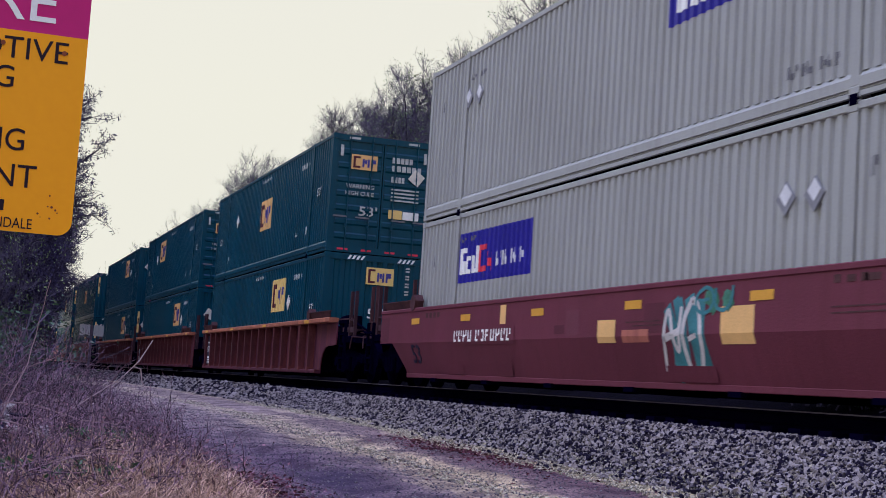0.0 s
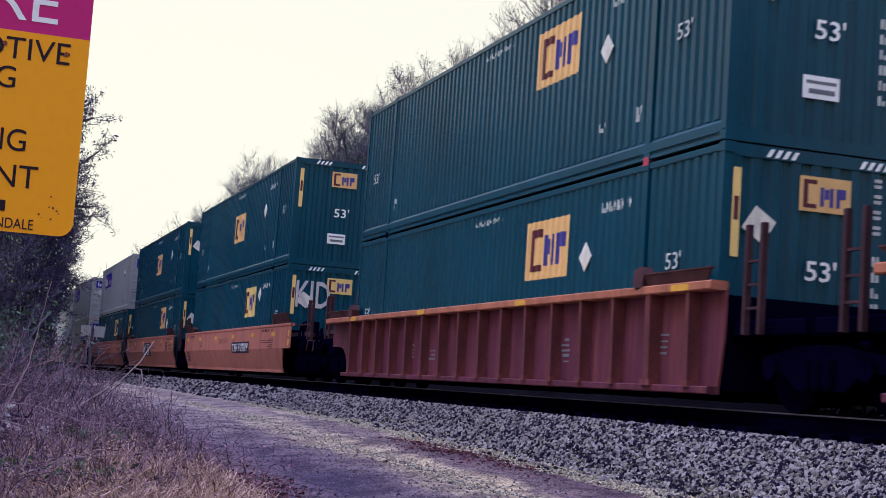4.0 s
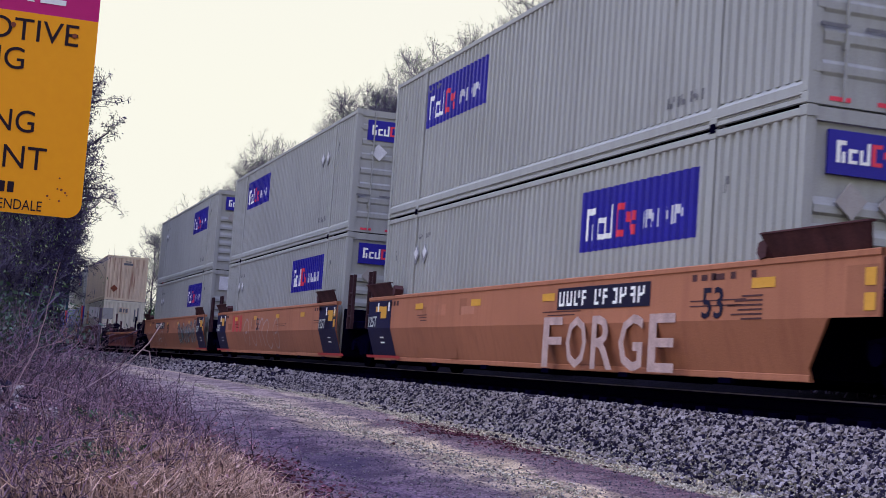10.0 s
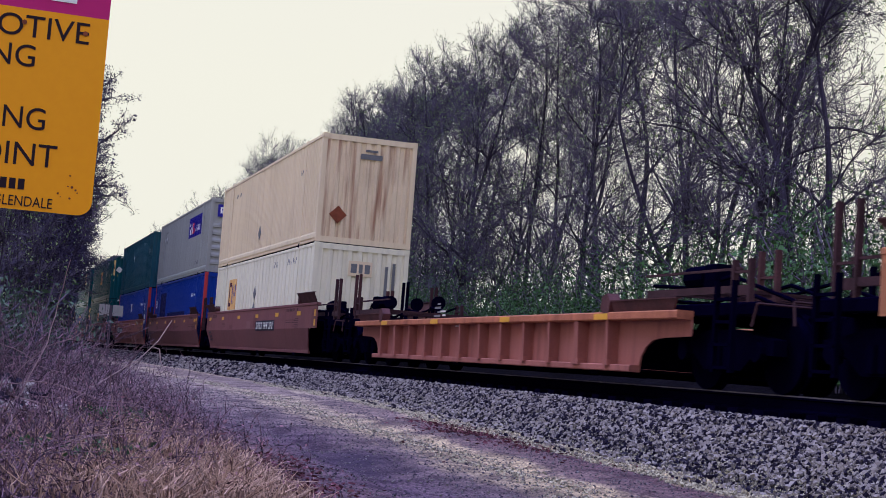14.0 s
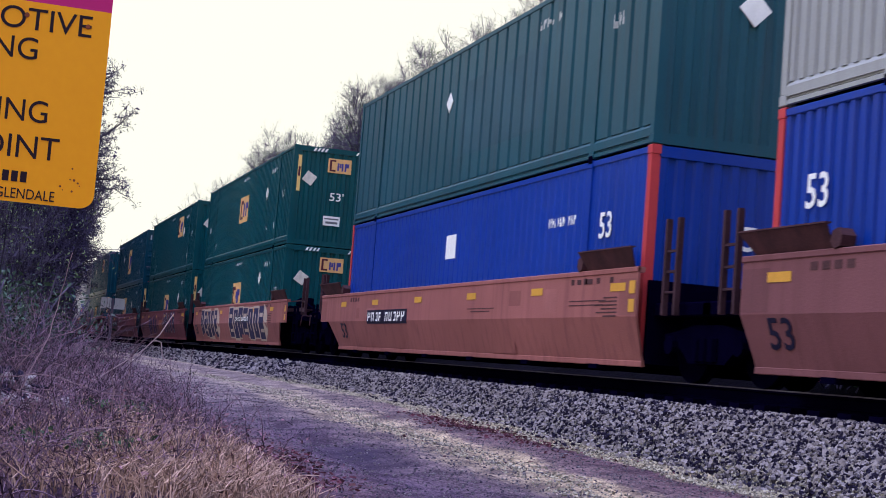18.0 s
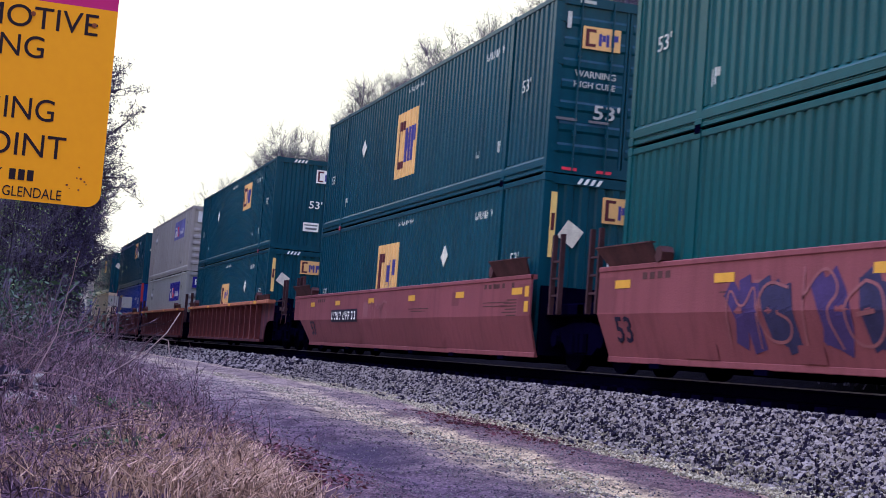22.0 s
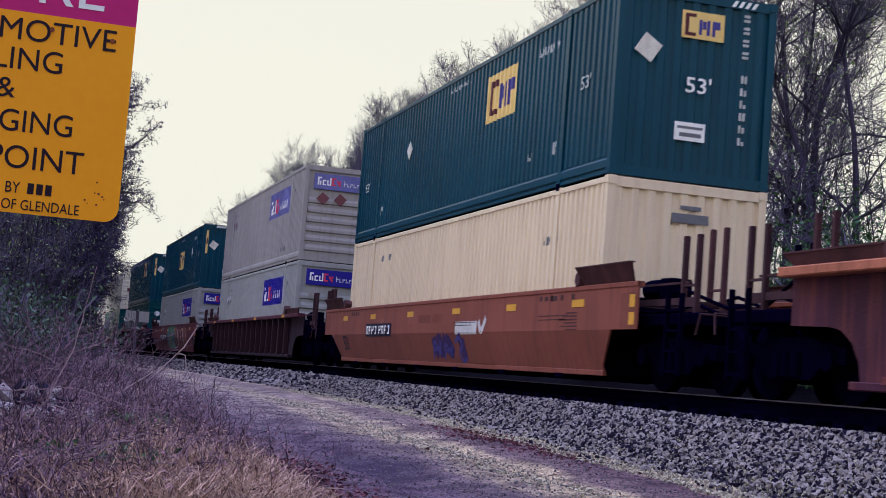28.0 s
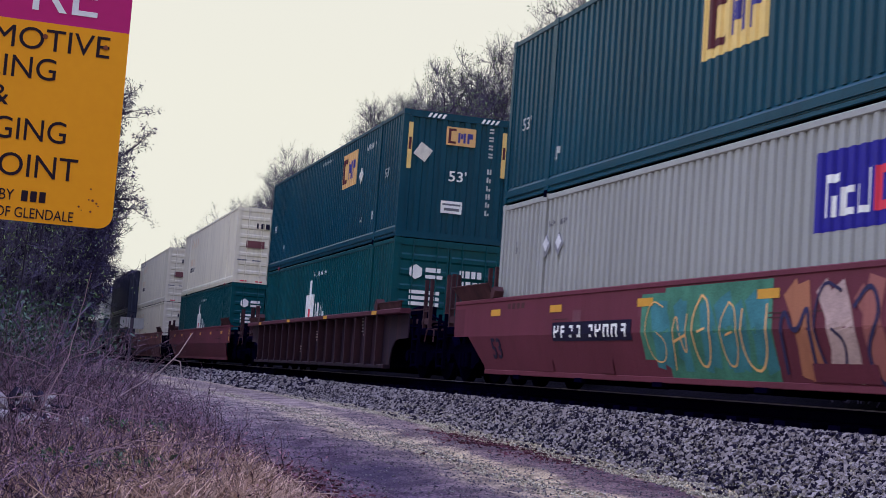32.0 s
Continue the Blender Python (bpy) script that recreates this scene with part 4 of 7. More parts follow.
# dry grass along the lane edge
rng = np.random.default_rng(71)
n = 6800
gx = np.where(rng.uniform(size=n) < 0.6, rng.normal(1.45, 0.42, n), rng.uniform(-0.6, 2.2, n))
gy = np.where(rng.uniform(size=n) < 0.82, 7.7 + 3.3 * rng.uniform(0, 1, n), 11 + 5 * rng.uniform(0, 1, n) ** 1.5)
tuft = rng.integers(0, 260, n)
gx = 0.35 * gx + 0.65 * gx[tuft] + rng.normal(size=n) * 0.05
gy = 0.35 * gy + 0.65 * gy[tuft] + rng.normal(size=n) * 0.05
gh = rng.uniform(0.08, 0.26, n) * np.clip((2.6 - gx) / 0.8, 0.25, 1)
g0 = np.stack([gx, gy, [ground_z(a, b) - 0.02 for a, b in zip(gx, gy)]], 1)
d1 = np.stack([rng.normal(size=n) * 0.25, rng.normal(size=n) * 0.25, np.ones(n)], 1)
d2 = d1 + np.stack([rng.normal(size=n) * 0.5, rng.normal(size=n) * 0.5, -rng.uniform(0.1, 0.9, n)], 1)
g1 = g0 + d1 * gh[:, None] * 0.6
g2 = g1 + d2 * gh[:, None] * 0.5
va, fa = tubes(np.concatenate([g0, g1]), np.concatenate([g1, g2]), np.full(2 * n, 0.004), np.concatenate([np.full(n, 0.0034), np.full(n, 0.0014)]), 3)
thing("dry_grass", "tufts of dry straw-coloured grass at the lane edge", "grass", kind="stuff", geo=raw_mesh("dry_grass", va, fa), material=STRAW)

# dead leaves caught in the brambles
bx, by = rng.uniform(-0.6, 2.2, 5200), 8.2 + 10 * rng.uniform(0, 1, 5200) ** 1.3
bc = np.stack([bx, by, [ground_z(a, b) + 0.02 + abs(rng.normal()) * 0.13 for a, b in zip(bx, by)]], 1)
v, f = flakes(bc, rng.normal(size=bc.shape) * 0.009, rng.normal(size=bc.shape) * 0.006)
thing("caught_leaves", "curled red-brown dead leaves caught among brambles", "dead leaves", kind="stuff", geo=raw_mesh("caught_leaves", v, f), material=DEAD_LEAF)

# low green weeds pushing through the dead stems
wc = np.concatenate([rng.normal((x, y), 0.14, (160, 2)) for x, y in ((0.75, 9.6), (1.0, 10.0), (1.35, 13.4), (1.1, 13.0), (0.4, 9.9), (1.55, 14.2))])
wc = np.stack([wc[:, 0], wc[:, 1], [ground_z(a, b) + rng.uniform(0.02, 0.16) for a, b in wc]], 1)
v, f = flakes(wc, rng.normal(size=wc.shape) * 0.022, rng.normal(size=wc.shape) * 0.014)
thing("weeds", "low green weeds among dead bramble stems", "weeds", kind="stuff", geo=raw_mesh("weeds", v, f), material=WEED)

# one hooked dead stem leaning out over the lane edge
hook = Geo().pipe([(-0.25, 0, -0.02), (0.0, 0, 0.20), (0.30, 0, 0.42), (0.52, 0, 0.58), (0.68, 0, 0.76), (0.80, 0, 0.98)], 0.006, 5)
hook.pipe([(0.62, 0, 0.70), (0.70, 0, 0.68), (0.72, 0, 0.56), (0.80, 0, 0.40), (0.88, 0, 0.30)], 0.006, 5)
thing("dead_stem", "pale forked dead stem leaning over the lane edge", "stem", geo=hook, material=surf("pale_dead_wood", (0.36, 0.26, 0.26, 1), 0.8, var=0.3, big=6), at=pose(1.08, 15.0, ground_z(1.1, 15.0), 0, 0, 0))

# white trackside plates on a post
tm = thing("trackside_marker", "two small white plates on a dark post beside the track", "sign", at=pose(5.05, 60, 0.64))
part("post", Geo().box(-0.05, 0.05, -0.05, 0.05, 0, 2.2, 0.01), GALV, tm)
for x in (-0.27, 0.27):
    part("plate", Geo().box(x - 0.2, x + 0.2, -0.09, -0.06, 1.78, 2.22, 0.01), GREY, tm)


# ---- the warning sign ----
def build_sign():
    at = pose(-0.067, 3.65, CAM_Z + 0.309, 0, 0, 1.0)
    s = thing("warning_sign", "orange and magenta metal sign with black lettering on a steel post", "sign", at=at)
    w, h, top = 0.305, 0.492, 0.78
    r = 0.035
    lower = [(-w + r - r * math.cos(a), r - r * math.sin(a)) for a in np.linspace(0, math.pi / 2, 7)]
    lower += [(w - r + r * math.sin(a), r - r * math.cos(a)) for a in np.linspace(0, math.pi / 2, 7)]
    part("panel", Geo().prism(lower + [(w, h), (-w, h)], "y", -0.002, 0.002), SIGN_ORANGE, s, "orange panel with rounded corners")
    part("header", Geo().prism([(-w, h), (w, h), (w, top), (-w, top)], "y", -0.002, 0.002), SIGN_PINK, s, "magenta header band")
    rows = [("MOTIVE", 0.044, 0.277, 0.054, 0.043), ("LING", 0.167, 0.160, 0.054, 0.116), ("&", 0.271, 0.045, 0.048, 0.190), ("GING", 0.129, 0.172, 0.054, 0.268),
            ("POINT", 0.094, 0.224, 0.056, 0.356), ("BY", 0.237, 0.034, 0.026, 0.430), ("OF GLENDALE", 0.094, 0.183, 0.025, 0.471)]
    for body, margin, wide, tall, down in rows:
        at = Matrix.Translation((w - margin - wide, -0.0025, h - down - tall / 2)) @ FRONT
        part("lettering", lettering(body, wide, tall, 0.0012, 0.0), SIGN_BLACK, s, at=at)
    for i in range(3):
        x = w - 0.163 - 0.057 + i * 0.021
        part("lettering_bar", Geo().box(x, x + 0.015, -0.0035, -0.0025, h - 0.443, h - 0.417), SIGN_BLACK, s)
    part("lettering", lettering("RE", 0.156, 0.10, 0.0012, 0.0), WHITE_MARK, s, "white lettering", at=Matrix.Translation((w - 0.081 - 0.156, -0.0025, h + 0.028)) @ FRONT)
    for x, z in ((w - 0.054, h - 0.043), (w - 0.20, h - 0.035)):
        part("bolt", Geo().cyl((x, -0.006, z), (x, 0.0, z), 0.006, 8), RUSTY, s)
    rs = random.Random(3)
    for i in range(8):
        x, z, q = w - 0.062 + rs.gauss(0, 0.013), 0.052 + rs.gauss(0, 0.013), rs.uniform(0.0012, 0.0036)
        part("rust_spot", Geo().cyl((x, -0.0032, z), (x, -0.0022, z), q, 7), RUSTY, s)
    post = Geo()
    post.box(-0.03, 0.03, 0.003, 0.008, -1.5, top - 0.05).box(-0.03, -0.024, 0.008, 0.035, -1.5, top - 0.05).box(0.024, 0.03, 0.008, 0.035, -1.5, top - 0.05)
    part("post", post, GALV, s, "dark steel channel post")
    return s


build_sign()


# vine-hung bare saplings beside the evergreens
for x, y, k in ((-0.9, 29.0, 1), (-1.9, 30.0, 0), (0.2, 31.5, 1), (-0.5, 31.0, 0)):
    copy_thing(thickets[k], pose(x, y, ground_z(x, y) - 0.05, 0, 0, 60 * x)).scale = (0.6, 0.6, 0.8)


# ---- the train ----
SPEED = 14.673
LONG, WIDE, TALL = 16.15, 2.59, 2.90
HALF = WIDE / 2


def ridges(a0, a1, pitch, depth, phase=0.0):
    """breakpoints and depths of a corrugation between a0 and a1: even trapezoids, or narrow grooves where the pitch is wide"""
    def at(a):
        p = ((a - phase) / pitch) % 1.0
        if pitch > 0.5:
            return 0.0 if p < 0.76 else (p - 0.76) / 0.06 if p < 0.82 else 1.0 if p < 0.94 else (1.0 - p) / 0.06
        return 0.0 if p < 0.40 else (p - 0.40) / 0.12 if p < 0.52 else 1.0 if p < 0.88 else (1.0 - p) / 0.12
    cuts = {a0, a1}
    k = math.floor((a0 - phase) / pitch) - 1
    while phase + k * pitch < a1 + pitch:
        for q in (0, 0.76, 0.82, 0.94) if pitch > 0.5 else (0, 0.40, 0.52, 0.88):
            a = phase + (k + q) * pitch
            if a0 < a < a1:
                cuts.add(a)
        k += 1
    return [(a, depth * at(a + (1e-6 if a == a0 else -1e-6 if a == a1 else 0))) for a in sorted(cuts)]


def side_sheet(g, y0, y1, z0, z1, pitch, depth, lift=0.0, side=-1):
    r = ridges(y0, y1, pitch, depth)
    o = len(g.v)
    for y, d in r:
        x = side * (HALF - 0.012 - d + lift)
        g.v += [(x, y, z0), (x, y, z1)]
    for i in range(len(r) - 1):
        q = (o + 2 * i, o + 2 * i + 1, o + 2 * i + 3, o + 2 * i + 2)
        g.f.append(q if side < 0 else q[::-1])
    return g


def end_sheet(g, x0, x1, z0, z1, pitch, depth, y=0.0, lift=0.0, out=-1):
    r = ridges(x0, x1, pitch, depth, -0.1)
    o = len(g.v)
    for x, d in r:
        yy = y + out * (-0.012 - d + lift)
        g.v += [(x, yy, z0), (x, yy, z1)]
    for i in range(len(r) - 1):
        g.f.append((o + 2 * i, o + 2 * i + 2, o + 2 * i + 3, o + 2 * i + 1))
    return g


def words(g, y_far, y_near, z0, z1, n, sheet):
    """a stencilled line too blurred to read: rows of narrow uneven bars along the side"""
    m = 2 * n
    step = (y_far - y_near) / m
    for i in range(m):
        if m > 3 and i % 5 == 4:
            continue
        a, zm = y_far - i * step, (z0 + z1) / 2
        side_sheet(g, a - step * 0.36, a - step * 0.08, z0, z1, *sheet, lift=0.004)
        lo, hi = ((z0, zm), (zm, z1), (z0 + (z1 - z0) * 0.3, z0 + (z1 - z0) * 0.75))[i % 3]
        side_sheet(g, a - step * 0.74, a - step * 0.40, lo, hi, *sheet, lift=0.004)
    return g


def diamond(g, y, z, r, proud=0.0):
    x = -HALF - 0.004 - proud
    g.prism([(y - r, z), (y, z - r), (y + r, z), (y, z + r)], "x", x, x + 0.012)
    return g


def front_diamond(g, x, z, r, y=-0.004, tilt=0.0):
    q = [(x + r * math.cos(a + tilt), z + r * math.sin(a + tilt)) for a in (math.pi, 1.5 * math.pi, 0, 0.5 * math.pi)]
    return g.add([(u, y, w) for u, w in q] + [(u, y + .02, w) for u, w in q], [(0, 1, 2, 3), (0, 4, 5, 1), (1, 5, 6, 2), (2, 6, 7, 3), (3, 7, 4, 0)])


def container(label, paint, end, deco, sheet, seed, opts):
    """a 53-foot container: leading end at y 0, trailing end at y LONG, base at z 0"""
    rs = random.Random(seed)
    c = thing("shipping_container", label, "container", "containers on the train")
    K = ("sheet",) + sheet
    for s in (-1, 1):
        for y0, y1 in ((0.10, 1.98), (2.12, 14.03), (14.17, 16.05)):
            part("side_panel", lambda: side_sheet(Geo(), y0, y1, 0.27, 2.80, *sheet, side=s), paint, c, key=K + ("panel", s, y0))
        x0, x1 = sorted((s * HALF, s * (HALF - 0.07)))

        def bottom():
            g = Geo()
            o = s * HALF
            g.prism([(o, 0.015), (o, 0.065), (o - s * 0.03, 0.08), (o - s * 0.05, 0.08), (o - s * 0.05, 0.015)], "y", 0.1, 16.05)
            g.prism([(o - s * 0.018, 0.08), (o - s * 0.018, 0.105), (o - s * 0.06, 0.105), (o - s * 0.06, 0.08)], "y", 0.1, 16.05)
            g.prism([(o + s * 0.004, 0.105), (o + s * 0.004, 0.215), (o - s * 0.035, 0.275), (o - s * 0.06, 0.275), (o - s * 0.06, 0.105)], "y", 0.1, 16.05)
            return g
        part("bottom_rail", bottom, paint, c, key=("bottom", s))
        part("top_rail", lambda: Geo().box(x0, x1, 0.1, 16.05, 2.79, 2.882, 0.012), paint, c, key=("top", s))
        for y in (0.06, 2.05, 14.10, 16.09):
            def post():
                g = Geo()
                hw = 0.075 if 1 < y < 15 else 0.06
                p0, p1 = sorted((s * (HALF + 0.006), s * (HALF - 0.12)))
                g.box(p0, p1, y - hw, y + hw, 0.12, 2.78, 0.012)
                for z0, z1 in ((0.0, 0.125), (2.775, 2.90)):
                    g.box(min(p0, p0 - 0.004), p1 + 0.004, y - hw - 0.012, y + hw + 0.012, z0, z1, 0.01)
                return g
            post_paint = opts.get("posts") if opts.get("posts") and not 1 < y < 15 else paint
            part("corner_post" if not 1 < y < 15 else "lifting_post", post, post_paint, c, "red corner post" if post_paint is RED else "", key=("post", s, y))
    roof = Geo()
    for i in range(40):
        roof.box(-HALF + 0.05, HALF - 0.05, 0.12 + i * 0.4, 0.12 + i * 0.4 + 0.2, 2.79, 2.835)
    roof.box(-HALF + 0.05, HALF - 0.05, 0.12, 16.03, 2.78, 2.82)
    part("roof", lambda: roof, paint, c, key="roof")
    part("floor", lambda: Geo().box(-HALF + 0.06, HALF - 0.06, 0.1, 16.05, 0.03, 0.14), STEEL, c, key="floor")
    part("rear_end", lambda: end_sheet(Geo(), -HALF + 0.1, HALF - 0.1, 0.1, 2.8, 0.30, 0.04, LONG - 0.02, 0, 1).box(-HALF + .1, HALF - .1, LONG - .1, LONG - .02, 0.0, 0.1), paint, c, key="rear")
    part("end_header", lambda: Geo().box(-HALF + 0.1, HALF - 0.1, 0.0, 0.10, 2.74, 2.89, 0.012), paint, c, key="header")
    part("end_sill", lambda: Geo().box(-HALF + 0.1, HALF - 0.1, 0.0, 0.12, 0.0, 0.15, 0.012), paint, c, key="sill")
    if end == "door":
        for s in (-1, 1):
            x0, x1 = sorted((s * 0.012, s * (HALF - 0.12)))

            def leaf():
                return Geo().prism([(x0, 0.012), (x0 + 0.04, 0.012), (x0 + 0.04, 0.03), (x1 - 0.04, 0.03), (x1 - 0.04, 0.012), (x1, 0.012), (x1, 0.06), (x0, 0.06)], "z", 0.15, 2.74)
            d = part("door", leaf, paint, c, key=("leaf", s))
            for i in range(7):
                part("pressing", lambda: Geo().prism([(0.03, 0), (0.008, 0.04), (0.008, 0.13), (0.03, 0.17)], "x", x0 + 0.05, x1 - 0.05), paint, d, key=("press", s), at=pose(0, 0, 0.32 + i * 0.345))
            for k in (0.30, 0.86):
                x = s * k
                part("lock_rod", lambda: Geo().cyl((x, -0.02, 0.05), (x, -0.02, 2.85), 0.017, 8).box(x - 0.03, x + 0.03, -0.03, 0.01, 0.62, 0.70).box(x - 0.03, x + 0.03, -0.03, 0.01, 1.9, 1.97), paint, d, "painted steel lock rod", key=("rod", x))
                part("door_handle", lambda: Geo().box(x - 0.02, x + 0.33 * s if s > 0 else x + 0.02, -0.035, -0.02, 0.85, 0.89) if s > 0 else Geo().box(x - 0.33, x + 0.02, -0.035, -0.02, 0.85, 0.89), GREY_MARK, d, key=("handle", x))
            for z in (0.4, 1.1, 1.8, 2.5):
                part("hinge", lambda: Geo().box(s * (HALF - 0.12) - 0.05, s * (HALF - 0.12) + 0.05, -0.006, 0.012, z - 0.05, z + 0.05), paint, d, key=("hinge", s, z))
        for i in range(4):
            x = -0.9 + i * 0.6
            part("red_marker", lambda: Geo().box(x - 0.13, x + 0.13, -0.006, 0.0, 0.05, 0.10), RED_MARK, c, "red and white reflective strip", key=("redm", i))
    elif end == "ribh":
        fe = part("front_end", lambda: Geo().box(-HALF + 0.1, HALF - 0.1, 0.05, 0.08, 0.15, 2.74), paint, c, key="endplate")
        for i in range(6):
            part("pressing", lambda: Geo().prism([(0.05, 0), (0.012, 0.03), (0.012, 0.11), (0.05, 0.20)], "x", -HALF + 0.14, HALF - 0.14), paint, fe, key="louvre", at=pose(0, 0, 0.28 + i * 0.29))
    else:
        part("front_end", lambda: end_sheet(Geo(), -HALF + 0.1, HALF - 0.1, 0.14, 2.75, 0.27, 0.035), CREAM_RUST if opts.get("rust") else paint, c, key="endsheet")

    mark = opts.get("mark", STENCIL_PALE)
    if deco == "emblem":
        yl = opts.get("y", 7.1)
        zl = opts.get("z", 1.15)
        yel = opts.get("yel", YELLOW_MARK)
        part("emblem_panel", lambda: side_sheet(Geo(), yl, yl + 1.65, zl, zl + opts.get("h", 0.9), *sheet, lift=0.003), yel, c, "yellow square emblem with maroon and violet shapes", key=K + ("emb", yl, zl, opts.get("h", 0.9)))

        hh = opts.get("h", 0.9)
        def hook_shape():
            g = side_sheet(Geo(), yl + 1.34, yl + 1.50, zl + 0.14 * hh, zl + 0.86 * hh, *sheet, lift=0.007)
            side_sheet(g, yl + 1.02, yl + 1.34, zl + 0.14 * hh, zl + 0.25 * hh, *sheet, lift=0.007)
            return side_sheet(g, yl + 1.02, yl + 1.34, zl + 0.72 * hh, zl + 0.86 * hh, *sheet, lift=0.007)
        part("emblem_block", hook_shape, MAROON, c, key=K + ("embd", yl, zl, hh))
        for q, w, lo, hi in ((0.82, 0.10, 0.22, 0.74), (0.68, 0.12, 0.40, 0.66), (0.54, 0.12, 0.22, 0.74), (0.36, 0.10, 0.22, 0.74), (0.16, 0.20, 0.50, 0.74)):
            part("emblem_bar", lambda: side_sheet(Geo(), yl + q, yl + q + w, zl + lo * hh, zl + hi * hh, *sheet, lift=0.007), VIOLET, c, key=K + ("embv", yl, zl, q, hh))
        yd = opts.get("dia", 3.85)
        zd = opts.get("dz", 1.78)
        part("placard", lambda: diamond(Geo(), yd, zd, 0.21), PLACARD, c, "white diamond placard", key=("dia", yd, zd))
        part("length_mark", lambda: lettering("53'", 0.40, 0.22, 0.004, 0.004), STENCIL_PALE, c, at=Matrix.Translation((-HALF - 0.003, 1.36, 1.45)) @ SIDE, key=("len", 0.5))
        part("length_mark", lambda: lettering("53'", 0.40, 0.22, 0.004, 0.004), STENCIL_PALE, c, at=Matrix.Translation((-HALF - 0.003, 15.42, 1.2)) @ SIDE, key=("len", 0.5))
        part("stencil", lambda: words(Geo(), 3.4, 2.45, 2.36, 2.50, 6, sheet), mark, c, key=K + ("s1",))
        part("stencil", lambda: words(Geo(), 8.6, 7.25, 2.59, 2.68, 8, sheet), mark, c, key=K + ("s2",))
        part("stencil", lambda: words(Geo(), 2.48, 2.28, 0.58, 0.78, 1, sheet), mark, c, key=K + ("s3",))
        part("stencil", lambda: words(Geo(), 3.65, 3.40, 0.60, 0.72, 1, sheet), mark, c, key=K + ("s4",))
        part("stencil", lambda: words(Geo(), 13.9, 13.65, 0.50, 0.72, 1, sheet), mark, c, key=K + ("s5",))
        if end == "door":
            part("emblem_panel", lambda: Geo().box(-0.82, -0.16, -0.008, 0.004, 2.05, 2.42), yel, c, key="d1")
            part("emblem_block", lambda: Geo().box(-0.77, -0.71, -0.012, -0.008, 2.09, 2.38).box(-0.71, -0.59, -0.012, -0.008, 2.09, 2.14).box(-0.71, -0.59, -0.012, -0.008, 2.33, 2.38), MAROON, c, key="d2")
            for x, w, z0, z1 in ((-0.54, 0.05, 2.12, 2.32), (-0.48, 0.06, 2.20, 2.30), (-0.41, 0.05, 2.12, 2.32), (-0.32, 0.05, 2.12, 2.32), (-0.27, 0.07, 2.22, 2.32)):
                part("emblem_bar", lambda: Geo().box(x, x + w, -0.012, -0.008, z0, z1), VIOLET, c, key=("d3", x))
            for body, x, z, w, h in (("WARNING", -0.92, 1.58, 0.72, 0.11), ("HIGH CUBE", -0.92, 1.41, 0.72, 0.10), ("53'", -0.55, 0.92, 0.46, 0.24)):
                part("lettering", lambda: lettering(body, w, h), mark, c, key=("dl", body), at=Matrix.Translation((x, -0.004, z)) @ FRONT)

            def numbers():
                g = Geo()
                for z, n, w in ((2.30, 5, 0.55), (2.10, 6, 0.78), (1.82, 4, 0.36)):
                    for i in range(n):
                        g.box(0.22 + i * w / n, 0.22 + (i + 0.75) * w / n, -0.006, 0.004, z, z + 0.14)
                for i in range(4):
                    g.box(0.24, 0.95, -0.006, 0.004, 1.36 + i * 0.09, 1.40 + i * 0.09)
                return g
            part("stencil", numbers, mark, c, key="dn")
            part("placard", lambda: front_diamond(Geo(), 0.86, 1.98, 0.22, -0.03, 0.15), PLACARD, c, "white diamond placard", key="dd")
            part("sticker", lambda: Geo().box(0.20, 0.55, -0.008, 0.004, 0.92, 1.14), YELLOW_MARK, c, "yellow sticker", key="dst")
            part("sticker", lambda: Geo().box(0.57, 0.98, -0.008, 0.004, 0.92, 1.12), WHITE_MARK, c, "white sticker", key="dst2")
            part("corner_mark", lambda: Geo().box(-1.10, -1.03, -0.006, 0.004, 2.35, 2.62).box(1.03, 1.10, -0.006, 0.004, 2.35, 2.62).box(-0.9, -0.62, -0.004, 0.0, 2.79, 2.84).box(0.62, 0.9, -0.004, 0.0, 2.79, 2.84), mark, c, "white corner marks", key="dcm")
        else:
            ex = opts.get("ex", -0.28)
            yend = opts.get("yend", yel)
            part("emblem_panel", lambda: Geo().box(ex, ex + 0.70, -0.006, 0.004, 2.18, 2.60), yend, c, key=("e1", ex))
            part("emblem_block", lambda: Geo().box(ex + 0.05, ex + 0.11, -0.010, -0.006, 2.22, 2.56).box(ex + 0.11, ex + 0.23, -0.010, -0.006, 2.22, 2.27).box(ex + 0.11, ex + 0.23, -0.010, -0.006, 2.51, 2.56), MAROON, c, key=("e2", ex))
            for x, w, z0, z1 in ((0.28, 0.05, 2.25, 2.48), (0.34, 0.06, 2.34, 2.46), (0.41, 0.05, 2.25, 2.48), (0.50, 0.05, 2.25, 2.48), (0.55, 0.08, 2.36, 2.48)):
                part("emblem_bar", lambda: Geo().box(ex + x, ex + x + w, -0.010, -0.006, z0, z1), VIOLET, c, key=("e3", ex, x))
            part("length_mark", lambda: lettering("53'", 0.42, 0.25), WHITE_MARK, c, at=Matrix.Translation((-0.16, -0.004, 1.35)) @ FRONT, key=("len", 0.42))
            part("weight_plate", lambda: Geo().box(-0.30, 0.20, -0.006, 0.004, 0.62, 0.90), WHITE_MARK, c, "white weight plate", key="e4")
            part("weight_line", lambda: Geo().box(-0.26, 0.16, -0.008, -0.006, 0.80, 0.84).box(-0.22, 0.14, -0.008, -0.006, 0.68, 0.74), GREY_MARK, c, key="e5")
            if opts.get("enddia", True):
                part("placard", lambda: front_diamond(Geo(), -0.80, 1.95, 0.23, tilt=0.22), PLACARD, c, "white diamond placard", key="e6")

